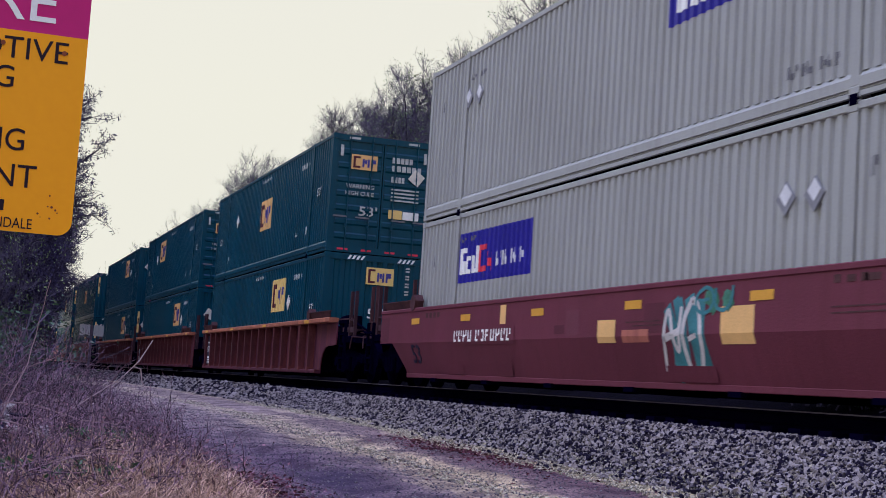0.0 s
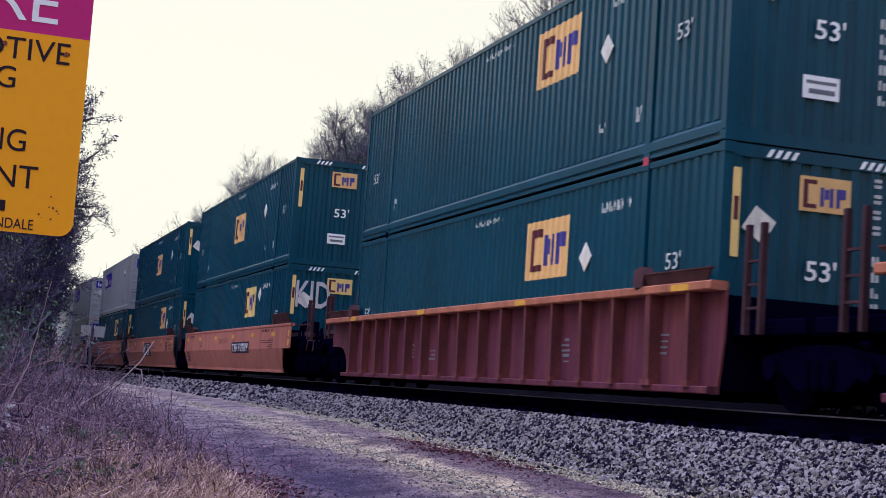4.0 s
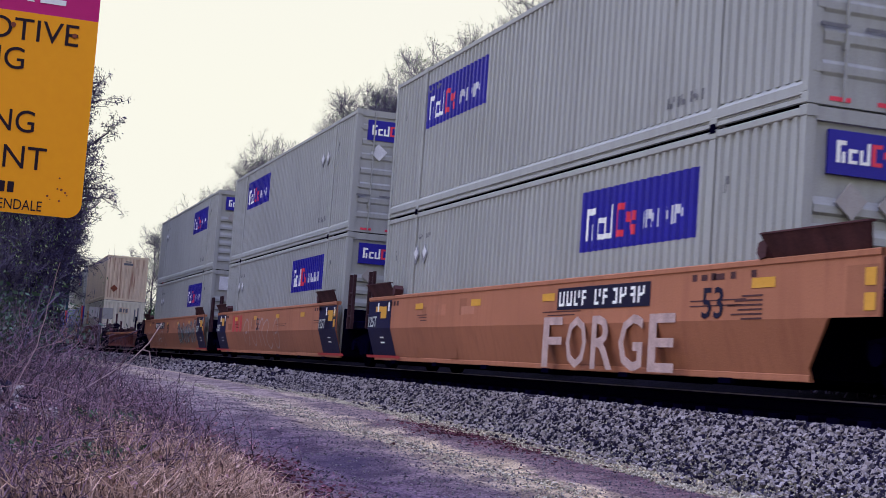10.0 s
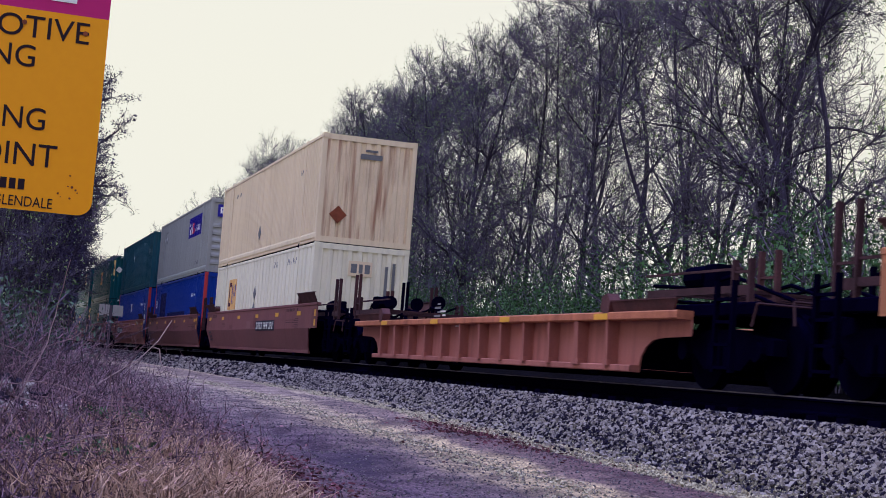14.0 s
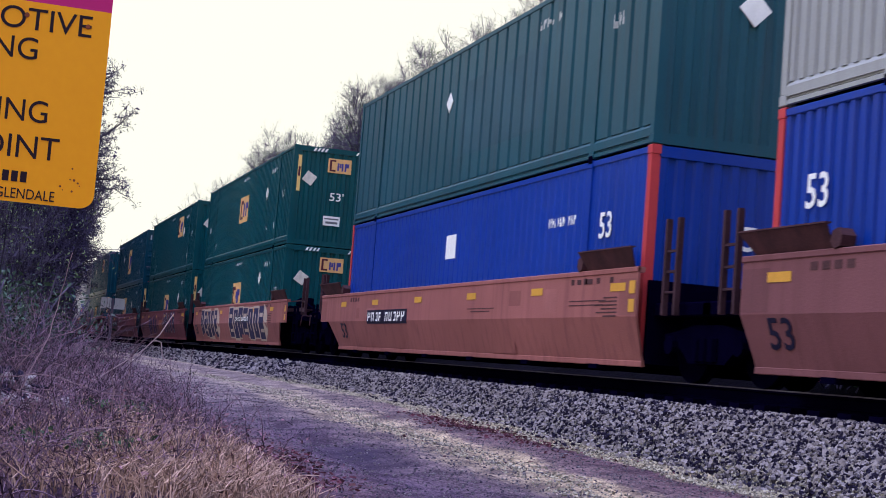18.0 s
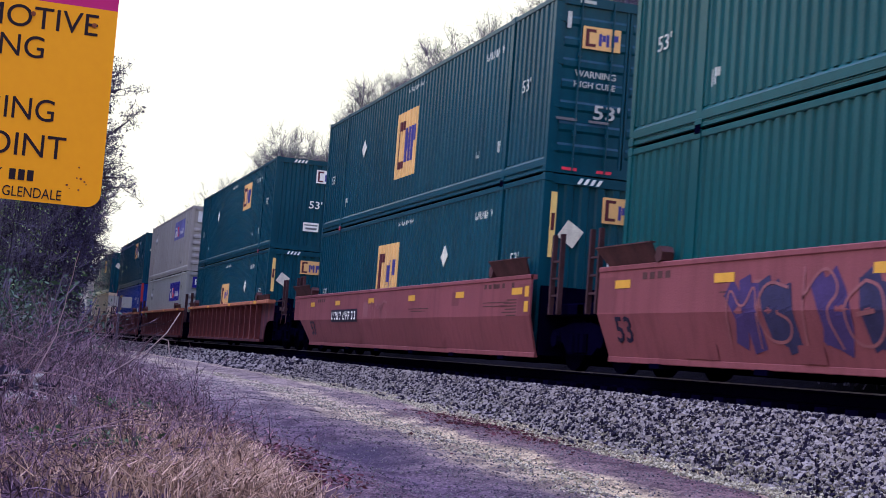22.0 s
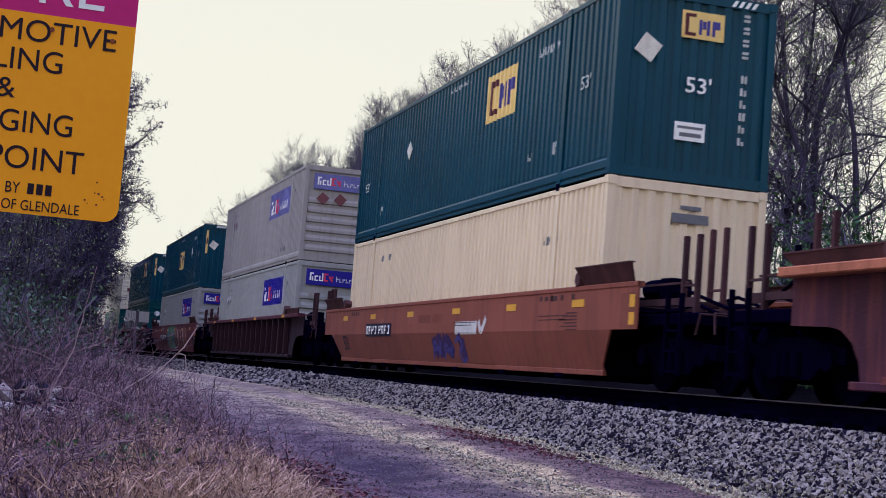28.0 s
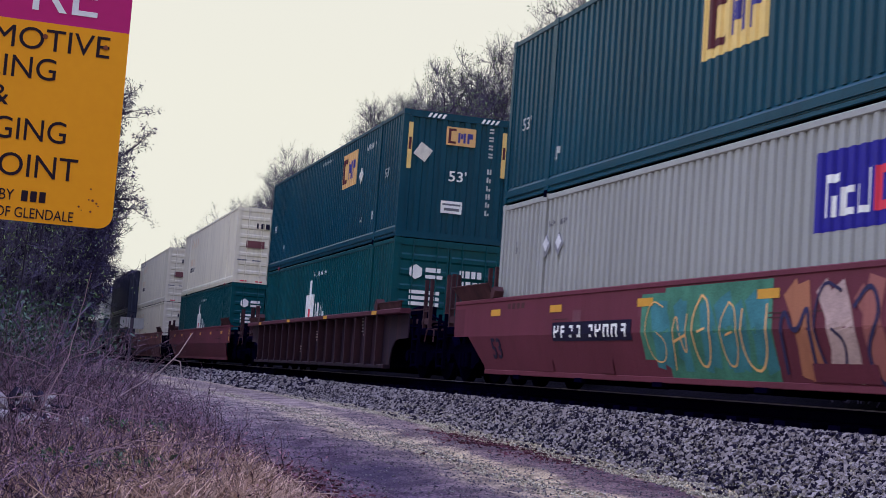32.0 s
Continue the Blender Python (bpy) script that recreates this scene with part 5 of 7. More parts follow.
            def vert():
                g = Geo()
                for i in range(4):
                    g.box(0.75, 0.85, -0.005, 0.004, 2.55 - i * 0.19, 2.59 - i * 0.19).box(0.75, 0.85, -0.005, 0.004, 2.62 - i * 0.19, 2.66 - i * 0.19)
                for i in range(6):
                    g.box(0.75, 0.79, -0.005, 0.004, 1.60 - i * 0.19, 1.72 - i * 0.19).box(0.81, 0.85, -0.005, 0.004, 1.60 - i * 0.19, 1.72 - i * 0.19 - 0.03 * (i % 3))
                return g
            part("stencil", vert, mark, c, key="e7")
            if opts.get("strips", True):
                for x in (-1.12, 1.12):
                    part("edge_strip", lambda: Geo().box(x - 0.05, x + 0.05, -0.008, 0.004, 1.55, 2.60), YELLOW_MARK, c, "yellow upright warning strip", key=("e8", x))
                    part("edge_strip_mark", lambda: Geo().box(x - 0.03, x + 0.03, -0.010, -0.008, 1.98, 2.26), MAROON, c, key=("e9", x))
            part("corner_mark", lambda: Geo().add([(sx * 0.75 + 0.11 * i + q, -0.004, 2.76 + r) for sx in (-1, 0.7) for i in range(4) for q, r in ((0, 0), (0.06, 0), (0.12, 0.10), (0.06, 0.10))],
                                                  [(4 * i, 4 * i + 1, 4 * i + 2, 4 * i + 3) for i in range(8)]), WHITE_MARK, c, "slanted white height marks", key="e10")
    elif deco == "panel":
        y0 = opts.get("y", 2.36)
        blue = opts.get("blue", LETTER_BLUE)
        part("blue_panel", lambda: side_sheet(Geo(), y0, y0 + 3.55, 1.63, 2.50, *sheet, lift=0.003), blue, c, "blue panel with white and red shapes", key=K + ("pan", y0))

        def white_blocks():
            g = Geo()
            for p, w, lo, hi in ((3.24, 0.09, 0.0, 1.0), (3.02, 0.22, 0.80, 1.0), (3.08, 0.10, 0.0, 0.5), (2.92, 0.07, 0.0, 0.66), (2.76, 0.16, 0.0, 0.16), (2.76, 0.16, 0.50, 0.66), (2.64, 0.07, 0.0, 0.66), (2.52, 0.12, 0.0, 0.16), (2.44, 0.08, 0.0, 1.0)):
                side_sheet(g, y0 + p, y0 + p + w, 1.78 + 0.46 * lo, 1.78 + 0.46 * hi, *sheet, lift=0.007)
            return g
        part("panel_shape", white_blocks, WHITE_MARK, c, "white strokes", key=K + ("pw", y0))

        def red_blocks():
            g = Geo()
            for p, w, lo, hi in ((2.28, 0.09, 0.0, 1.0), (2.06, 0.22, 0.0, 0.2), (2.06, 0.22, 0.8, 1.0), (1.93, 0.08, 0.40, 0.7), (1.84, 0.10, 0.16, 0.46), (1.76, 0.08, 0.0, 0.3), (1.76, 0.07, 0.42, 0.7)):
                side_sheet(g, y0 + p, y0 + p + w, 1.78 + 0.46 * lo, 1.78 + 0.46 * hi, *sheet, lift=0.007)
            return g
        part("panel_block", red_blocks, opts.get("accent", RED_MARK), c, key=K + ("pr", y0))
        part("panel_writing", lambda: words(Geo(), y0 + 1.55, y0 + 0.2, 1.84, 2.08, 5, sheet), DECAL_PEELED, c, "pale grey bars", key=K + ("pb", y0))
        yd = 2.7 if y0 > 8 else 13.4
        for q in (0, 0.55):
            part("placard_holder", lambda: diamond(Geo(), yd + q, 2.03, 0.19), HOLDER, c, "grey diamond placard holder", key=("ph", yd, q))
            part("placard", lambda: diamond(Geo(), yd + q, 2.07, 0.125, 0.004), opts.get("dia_mat", DECAL_PEELED), c, "pale diamond placard", key=("pd", yd, q))
        part("stencil", lambda: words(Geo(), 3.35, 2.35, 0.42, 0.56, 4, sheet), GREY_MARK, c, key=K + ("p1",))
        part("stencil", lambda: words(Geo(), 13.9, 13.0, 2.35, 2.44, 5, sheet), GREY_MARK, c, key=K + ("p2",))
        part("stencil", lambda: words(Geo(), 1.8, 1.62, 2.1, 2.3, 1, sheet), GREY_MARK, c, key=K + ("p3",))
        part("stencil", lambda: words(Geo(), 15.4, 15.2, 2.0, 2.2, 1, sheet), GREY_MARK, c, key=K + ("p4",))
        eb = opts.get("endblue", LETTER_BLUE)
        ez = 2.18
        part("blue_panel", lambda: Geo().box(-1.02, 1.00, -0.010, 0.03, ez, ez + 0.48), eb, c, "blue end panel", key="q1")
        if eb is not DECAL_PEELED:
            def end_strokes(rows):
                g = Geo()
                for x, w, lo, hi in rows:
                    g.box(x, x + w, -0.014, -0.010, ez + 0.13 + 0.24 * lo, ez + 0.13 + 0.24 * hi)
                return g
            part("panel_shape", lambda: end_strokes(((-0.92, 0.05, 0, 1), (-0.87, 0.07, 0.8, 1), (-0.85, 0.04, 0.0, 0.5), (-0.77, 0.04, 0, 0.66), (-0.73, 0.07, 0, 0.15), (-0.73, 0.07, 0.5, 0.66), (-0.63, 0.04, 0, 0.66), (-0.59, 0.05, 0, 0.15), (-0.54, 0.04, 0, 1))), WHITE_MARK, c, key="q2")
            part("panel_block", lambda: end_strokes(((-0.48, 0.05, 0, 1), (-0.43, 0.08, 0, 0.18), (-0.43, 0.08, 0.82, 1), (-0.33, 0.05, 0.4, 0.7), (-0.29, 0.05, 0.16, 0.46), (-0.25, 0.05, 0, 0.3), (-0.25, 0.05, 0.45, 0.7))), RED_MARK, c, key="q3")

            def bars():
                g = Geo()
                for i in range(10):
                    x = -0.10 + i * 0.10
                    g.box(x, x + 0.022, -0.014, -0.010, ez + 0.14, ez + (0.31 if i in (0, 5) else 0.25))
                    g.box(x + 0.03, x + 0.07, -0.014, -0.010, *((ez + 0.14, ez + 0.17) if i % 2 else (ez + 0.21, ez + 0.25)))
                return g
            part("panel_writing", bars, DECAL_PEELED, c, key="q4")
        dm = opts.get("dia_mat", DECAL_PEELED) if end == "door" else opts.get("dia_mat", TAUPE)
        for q in (-0.72, -0.18):
            part("placard", lambda: front_diamond(Geo(), q, 1.90, 0.20, -0.03, 0.1), dm, c, "diamond placard", key=("q5", q))
        if end != "door":
            part("end_stencil", lambda: [g := Geo(), [g.box(1.10, 1.18, -0.004, 0.02, 2.5 - i * 0.2, 2.64 - i * 0.2) for i in range(10)]][0], GREY_MARK, c, key="q6")
        else:
            part("sticker", lambda: Geo().box(0.55, 1.02, -0.034, -0.03, 0.90, 1.14), CREAM, c, "cream sticker", key="q7")
    elif deco == "blue_box":
        part("length_mark", lambda: lettering("53", 0.42, 0.38), WHITE_MARK, c, at=Matrix.Translation((-HALF - 0.003, 15.5 if opts.get("patch") else 1.58, 1.72)) @ SIDE, key="b1")
        part("stencil", lambda: words(Geo(), 3.6, 2.5, 2.0, 2.14, 7, sheet), WHITE_MARK, c, key=K + ("b2",))
        part("length_mark", lambda: lettering("53", 0.50, 0.34), WHITE_MARK, c, at=Matrix.Translation((0.1, -0.004, 1.6)) @ FRONT, key="b1f")
        if opts.get("patch"):
            part("repaint_patch", lambda: side_sheet(side_sheet(Geo(), 5.2, 11.0, 0.5, 1.45, *sheet, lift=0.003), 11.9, 14.0, 0.8, 2.4, *sheet, lift=0.003), NAVY, c, "darker overpainted blocks", key=K + ("b3",))
        else:
            part("sticker", lambda: side_sheet(Geo(), 1.02, 1.50, 1.02, 1.52, *sheet, lift=0.004), WHITE_MARK, c, "white rectangular sticker", key=K + ("b4",))
            part("sticker", lambda: side_sheet(Geo(), 8.2, 8.8, 1.75, 2.2, *sheet, lift=0.004), WHITE_MARK, c, "white rectangular sticker", key=K + ("b4b",))
        if opts.get("emblem"):
            part("emblem_panel", lambda: side_sheet(Geo(), 12.05, 13.8, 1.5, 2.45, *sheet, lift=0.004), YELLOW_MARK, c, key=K + ("b5",))
            part("emblem_block", lambda: side_sheet(Geo(), 12.4, 13.4, 1.65, 2.3, *sheet, lift=0.008), VIOLET, c, key=K + ("b6",))
    elif deco == "faded":
        part("repaint_patch", lambda: side_sheet(Geo(), 4.2, 8.4, 0.75, 2.15, *sheet, lift=0.003), OVERPAINT, c, "darker overpainted block", key=K + ("f1",))
        part("placard", lambda: diamond(Geo(), 9.2, 1.9, 0.2), WHITE_MARK, c, key="f2")
        part("placard", lambda: front_diamond(Geo(), 0.1, 2.0, 0.25), WHITE_MARK, c, "white diamond placard", key="f3")
        part("stencil", lambda: words(Geo(), 1.6, 1.2, 1.85, 2.05, 2, sheet), mark, c, key=K + ("f4",))
        part("stencil", lambda: words(Geo(), 4.6, 3.6, 2.4, 2.55, 3, sheet), mark, c, key=K + ("f5",))
    elif deco == "cream":
        part("placard", lambda: diamond(Geo(), 8.3, 0.75, 0.22), GREY_MARK, c, "faded grey diamond placard", key="c1")
        part("stencil", lambda: words(Geo(), 2.6, 1.9, 2.0, 2.14, 3, sheet), GREY_MARK, c, key=K + ("c2",))
        part("stencil", lambda: words(Geo(), 13.4, 12.4, 2.3, 2.44, 4, sheet), GREY_MARK, c, key=K + ("c3",))
        part("stencil", lambda: Geo().box(-0.25, 0.35, -0.006, 0.004, 2.30, 2.44).box(-0.12, 0.22, -0.006, 0.004, 2.5, 2.56), GREY_MARK, c, key="c4")
        if opts.get("rust"):
            part("placard", lambda: front_diamond(Geo(), -0.75, 0.75, 0.24), RUSTY, c, "rusty diamond placard", key="c6")
    elif deco == "white_emblem":
        part("emblem_panel", lambda: side_sheet(Geo(), 11.85, 13.4, 1.30, 2.35, *sheet, lift=0.004), AMBER_MARK, c, "amber emblem with violet shapes", key=K + ("w1",))
        part("emblem_writing", lambda: side_sheet(side_sheet(side_sheet(Geo(), 12.55, 12.68, 1.5, 2.15, *sheet, lift=0.008), 12.30, 12.44, 1.5, 2.15, *sheet, lift=0.008), 11.98, 12.14, 1.75, 2.15, *sheet, lift=0.008), VIOLET, c, key=K + ("w2",))
        part("emblem_block", lambda: side_sheet(side_sheet(side_sheet(Geo(), 13.10, 13.26, 1.42, 2.24, *sheet, lift=0.008), 12.82, 13.10, 1.42, 1.54, *sheet, lift=0.008), 12.82, 13.10, 2.10, 2.24, *sheet, lift=0.008), MAROON, c, key=K + ("w2b",))
        for q in (1.75, 1.25):
            part("placard", lambda: diamond(Geo(), 8.3, q, 0.22), GREY_MARK, c, "grey diamond placard", key=("w3", q))
        part("stencil", lambda: words(words(Geo(), 5.5, 4.9, 2.42, 2.60, 2, sheet), 3.6, 2.2, 2.42, 2.60, 4, sheet), GREY_MARK, c, key=K + ("w4",))
        part("emblem_panel", lambda: Geo().box(-0.35, 0.30, -0.006, 0.004, 2.08, 2.48), CREAM, c, "faded cream emblem", key="w5")
        for x, w in ((-0.28, 0.16), (-0.06, 0.10), (0.10, 0.14)):
            part("emblem_bar", lambda: Geo().box(x, x + w, -0.010, -0.006, 2.16, 2.40), GREY_MARK, c, key=("w5b", x))
        part("stencil", lambda: Geo().box(0.66, 0.74, -0.006, 0.004, 1.6, 2.4).box(0.86, 0.94, -0.006, 0.004, 1.7, 2.5), GREY_MARK, c, key="w6")
    elif deco == "tower":
        part("emblem_panel", lambda: side_sheet(side_sheet(Geo(), 8.5, 9.5, 0.45, 1.9, *sheet, lift=0.004), 8.8, 9.2, 1.9, 2.3, *sheet, lift=0.004), WHITE_MARK, c, "white tower-shaped emblem", key=K + ("t1",))
        part("emblem_block", lambda: side_sheet(Geo(), 8.85, 9.15, 0.8, 1.5, *sheet, lift=0.008), RED_MARK, c, key=K + ("t2",))
        part("emblem_writing", lambda: words(words(Geo(), 8.2, 7.1, 1.15, 1.65, 2, sheet), 8.2, 6.9, 0.45, 0.95, 3, sheet), WHITE_MARK, c, key=K + ("t3",))
        part("length_mark", lambda: lettering("53'", 0.50, 0.26), WHITE_MARK, c, at=Matrix.Translation((-HALF - 0.003, 1.36, 1.15)) @ SIDE, key=("len", 0.5))
        part("stencil", lambda: words(Geo(), 8.7, 7.15, 2.4, 2.52, 9, sheet), WHITE_MARK, c, key=K + ("t4",))

        def hexa():
            g = Geo()
            g.add([(-0.78 + 0.17 * math.cos(a), -0.03, 2.15 + 0.17 * math.sin(a)) for a in [math.pi / 6 + i * math.pi / 3 for i in range(6)]], [tuple(range(6))])
            g.box(-0.55, -0.2, -0.03, -0.025, 2.16, 2.26).box(-0.55, -0.15, -0.03, -0.025, 2.02, 2.10)
            for i in range(4):
                g.box(0.25 + i * 0.14, 0.35 + i * 0.14, -0.03, -0.025, 2.1, 2.26).box(0.25 + i * 0.16, 0.36 + i * 0.16, -0.03, -0.025, 1.86, 2.02)
            for i in range(3):
                g.box(-0.9, -0.2, -0.03, -0.025, 1.4 + i * 0.13, 1.48 + i * 0.13)
            return g
        part("end_emblem", hexa, WHITE_MARK, c, "white hexagon and bars", key="t5")
    elif deco == "white_box":
        part("stencil", lambda: words(words(Geo(), 13.5, 11.0, 2.1, 2.5, 5, sheet), 13.5, 11.8, 1.3, 1.6, 4, sheet), CREAM, c, "tan lettering blocks", key=K + ("x1",))
        part("stencil", lambda: words(Geo(), 13.5, 11.8, 1.0, 1.2, 4, sheet), BLACK_MARK, c, key=K + ("x2",))
        part("stencil", lambda: Geo().box(-0.55, -0.48, -0.035, -0.03, 2.1, 2.3).box(-0.38, -0.26, -0.035, -0.03, 2.1, 2.3).box(-0.2, -0.05, -0.035, -0.03, 2.1, 2.3), BLACK_MARK, c, key="x3")
        part("sticker", lambda: Geo().box(-0.9, -0.2, -0.035, -0.03, 1.35, 1.62), BROWN, c, "brown sticker", key="x4")
    return c


# running gear
WHEEL_R = 0.457
ROLLING = []


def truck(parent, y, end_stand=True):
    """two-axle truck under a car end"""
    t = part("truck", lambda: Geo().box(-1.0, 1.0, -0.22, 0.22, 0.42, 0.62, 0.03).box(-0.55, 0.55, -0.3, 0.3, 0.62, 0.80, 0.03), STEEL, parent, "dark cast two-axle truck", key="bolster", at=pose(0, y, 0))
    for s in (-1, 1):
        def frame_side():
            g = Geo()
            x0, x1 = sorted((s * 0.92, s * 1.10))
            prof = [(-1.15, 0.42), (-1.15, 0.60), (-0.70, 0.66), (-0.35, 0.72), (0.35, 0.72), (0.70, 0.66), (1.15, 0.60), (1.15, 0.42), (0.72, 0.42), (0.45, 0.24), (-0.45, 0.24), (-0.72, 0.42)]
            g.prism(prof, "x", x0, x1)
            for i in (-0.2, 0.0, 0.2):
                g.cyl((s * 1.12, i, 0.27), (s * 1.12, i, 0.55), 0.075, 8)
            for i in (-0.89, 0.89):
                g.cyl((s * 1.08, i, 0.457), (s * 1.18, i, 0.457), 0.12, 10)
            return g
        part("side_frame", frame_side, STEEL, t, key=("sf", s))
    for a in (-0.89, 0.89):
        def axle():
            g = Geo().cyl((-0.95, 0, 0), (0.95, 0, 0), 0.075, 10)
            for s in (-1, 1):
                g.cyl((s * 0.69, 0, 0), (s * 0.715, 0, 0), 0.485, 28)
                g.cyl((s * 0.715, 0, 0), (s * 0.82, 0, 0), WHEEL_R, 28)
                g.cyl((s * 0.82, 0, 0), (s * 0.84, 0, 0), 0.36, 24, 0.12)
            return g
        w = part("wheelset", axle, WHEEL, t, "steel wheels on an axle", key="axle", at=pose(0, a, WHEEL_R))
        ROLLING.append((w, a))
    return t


def wall_x(z):
    """outer face of a smooth car side: upright above, leaning in below"""
    return -1.50 if z >= 0.80 else -1.50 + (0.80 - z) * 0.31


def ribbon(g, pts, wide, lift=0.006):
    """a painted stroke on the car side, points (y, z)"""
    fine = list(pts)
    for _ in range(3):
        cut = [fine[0]]
        for (y0, z0), (y1, z1) in zip(fine, fine[1:]):
            cut += [(y0 * 0.75 + y1 * 0.25, z0 * 0.75 + z1 * 0.25), (y0 * 0.25 + y1 * 0.75, z0 * 0.25 + z1 * 0.75)]
        fine = cut + [fine[-1]]
    o = len(g.v)
    for i, (y, z) in enumerate(fine):
        a, b = fine[max(0, i - 1)], fine[min(len(fine) - 1, i + 1)]
        dy, dz = b[0] - a[0], b[1] - a[1]
        q = math.hypot(dy, dz) or 1
        ny, nz = -dz / q * wide / 2, dy / q * wide / 2
        for s in (-1, 1):
            zz = min(1.37, max(0.18, z + s * nz))
            g.v.append((wall_x(zz) - lift, y + s * ny, zz))
    for i in range(len(fine) - 1):
        g.f.append((o + 2 * i, o + 2 * i + 1, o + 2 * i + 3, o + 2 * i + 2))
    return g


def slab(g, y0, y1, z0, z1, lift=0.004):
    """a painted block on the car side"""
    zs = [z0] + ([0.80] if z0 < 0.80 < z1 else []) + [z1]
    for a, b in zip(zs, zs[1:]):
        g.add([(wall_x(a) - lift, y0, a), (wall_x(a) - lift, y1, a), (wall_x(b) - lift, y1, b), (wall_x(b) - lift, y0, b)], [(0, 1, 2, 3)])
    return g


# loose sprayed strokes that are no letters: (across, up) in a unit box
STROKES = [[[(0.1, 0.9), (0.0, 0.2), (0.5, -0.05), (0.9, 0.3), (0.95, 0.95)]],
           [[(0.9, 0.9), (0.3, 1.05), (0.0, 0.6), (0.2, 0.05), (0.8, 0.0), (1.0, 0.35), (0.6, 0.5)]],
           [[(0.0, 0.0), (0.35, 1.0), (0.75, 0.05), (1.0, 0.8)], [(0.1, 0.4), (0.9, 0.5)]],
           [[(0.15, 1.0), (0.1, 0.0)], [(0.1, 0.6), (0.6, 1.05), (1.0, 0.7), (0.6, 0.45), (0.9, 0.0)]],
           [[(0.0, 0.8), (0.5, 1.1), (0.8, 0.7), (0.2, 0.3), (0.6, -0.1), (1.0, 0.15)]],
           [[(0.5, 1.0), (0.0, 0.7), (0.1, 0.1), (0.6, 0.0), (0.95, 0.4), (0.85, 0.9), (0.5, 1.0)], [(0.3, 0.5), (0.7, 0.55)]],
           [[(0.05, 0.05), (0.1, 0.95), (0.55, 0.45), (0.95, 1.0), (0.95, 0.0)]]]


def graffiti(car, y0, y1, fills, line, seed, z0=0.28, z1=1.28, letters=5, wide=0.07, lift=0.009):
    """sprayed letter-like shapes: filled blobs with outlined strokes"""
    rs = random.Random(seed)
    step = (y1 - y0) / letters
    geos = {m.name: Geo() for m in fills}
    for i in range(letters):
        g = geos[fills[i % len(fills)].name] if fills else None
        a = y0 + i * step
        if g is not None:
            for k in range(3):
                b = a + rs.uniform(-0.05, 0.5) * step
                ribbon(g, [(b, z0 + rs.uniform(0, 0.15)), (b + rs.uniform(-0.15, 0.15), (z0 + z1) / 2), (b + rs.uniform(0, 0.4) * step, z1 - rs.uniform(0, 0.15))], step * rs.uniform(0.28, 0.45), 0.005 + 0.0004 * k)
    for m in fills:
        part("graffiti_fill", geos[m.name], m, car, "sprayed letter shapes")
    g = Geo()
    for i in range(letters):
        a = y0 + (i + rs.uniform(-0.08, 0.08)) * step
        wq, hq, base = step * rs.uniform(0.7, 1.05), (z1 - z0) * rs.uniform(0.75, 1.0), z0 + (z1 - z0) * rs.uniform(0, 0.12)
        for stroke in STROKES[(seed * 3 + i * 5 + rs.randint(0, 2)) % len(STROKES)]:
            ribbon(g, [(a + (1 - p) * wq, min(1.36, base + q * hq)) for p, q in stroke], wide * rs.uniform(0.75, 1.3), lift + 0.0005 * i)
    part("graffiti_outline", g, line, car, "sprayed outline strokes")


def number_plate(car, y0, y1, z0, z1, board, ink, n):
    part("number_board", slab(Geo(), y0, y1, z0, z1, 0.008), board, car, "dark board with blurred white characters")
    g = Geo()
    step = (y1 - y0 - 0.16) / (n + 0.6)
    rs = random.Random(int(y0 * 100) + n)
    zb, zt, zm, q = z0 + 0.05, z1 - 0.05, (z0 + z1) / 2, step * 0.20
    for i in range(n):
        b1 = y1 - 0.08 - (i + (0.6 if i > 3 else 0)) * step
        b0 = b1 - step * 0.72
        bars = {"L": (b1 - q, b1, zb, zt), "R": (b0, b0 + q, zb, zt), "r": (b0, b0 + q, zm, zt), "T": (b0 + q, b1 - q, zt - 0.04, zt), "M": (b0 + q, b1 - q, zm - 0.02, zm + 0.02), "B": (b0 + q, b1 - q, zb, zb + 0.04)}
        for k in rs.choice(("LTM", "RTB", "LrM", "LRT", "RMT", "LrB", "LRB", "rTB")):
            slab(g, *bars[k], 0.012)
    part("number_writing", g, ink, car, "white bars")


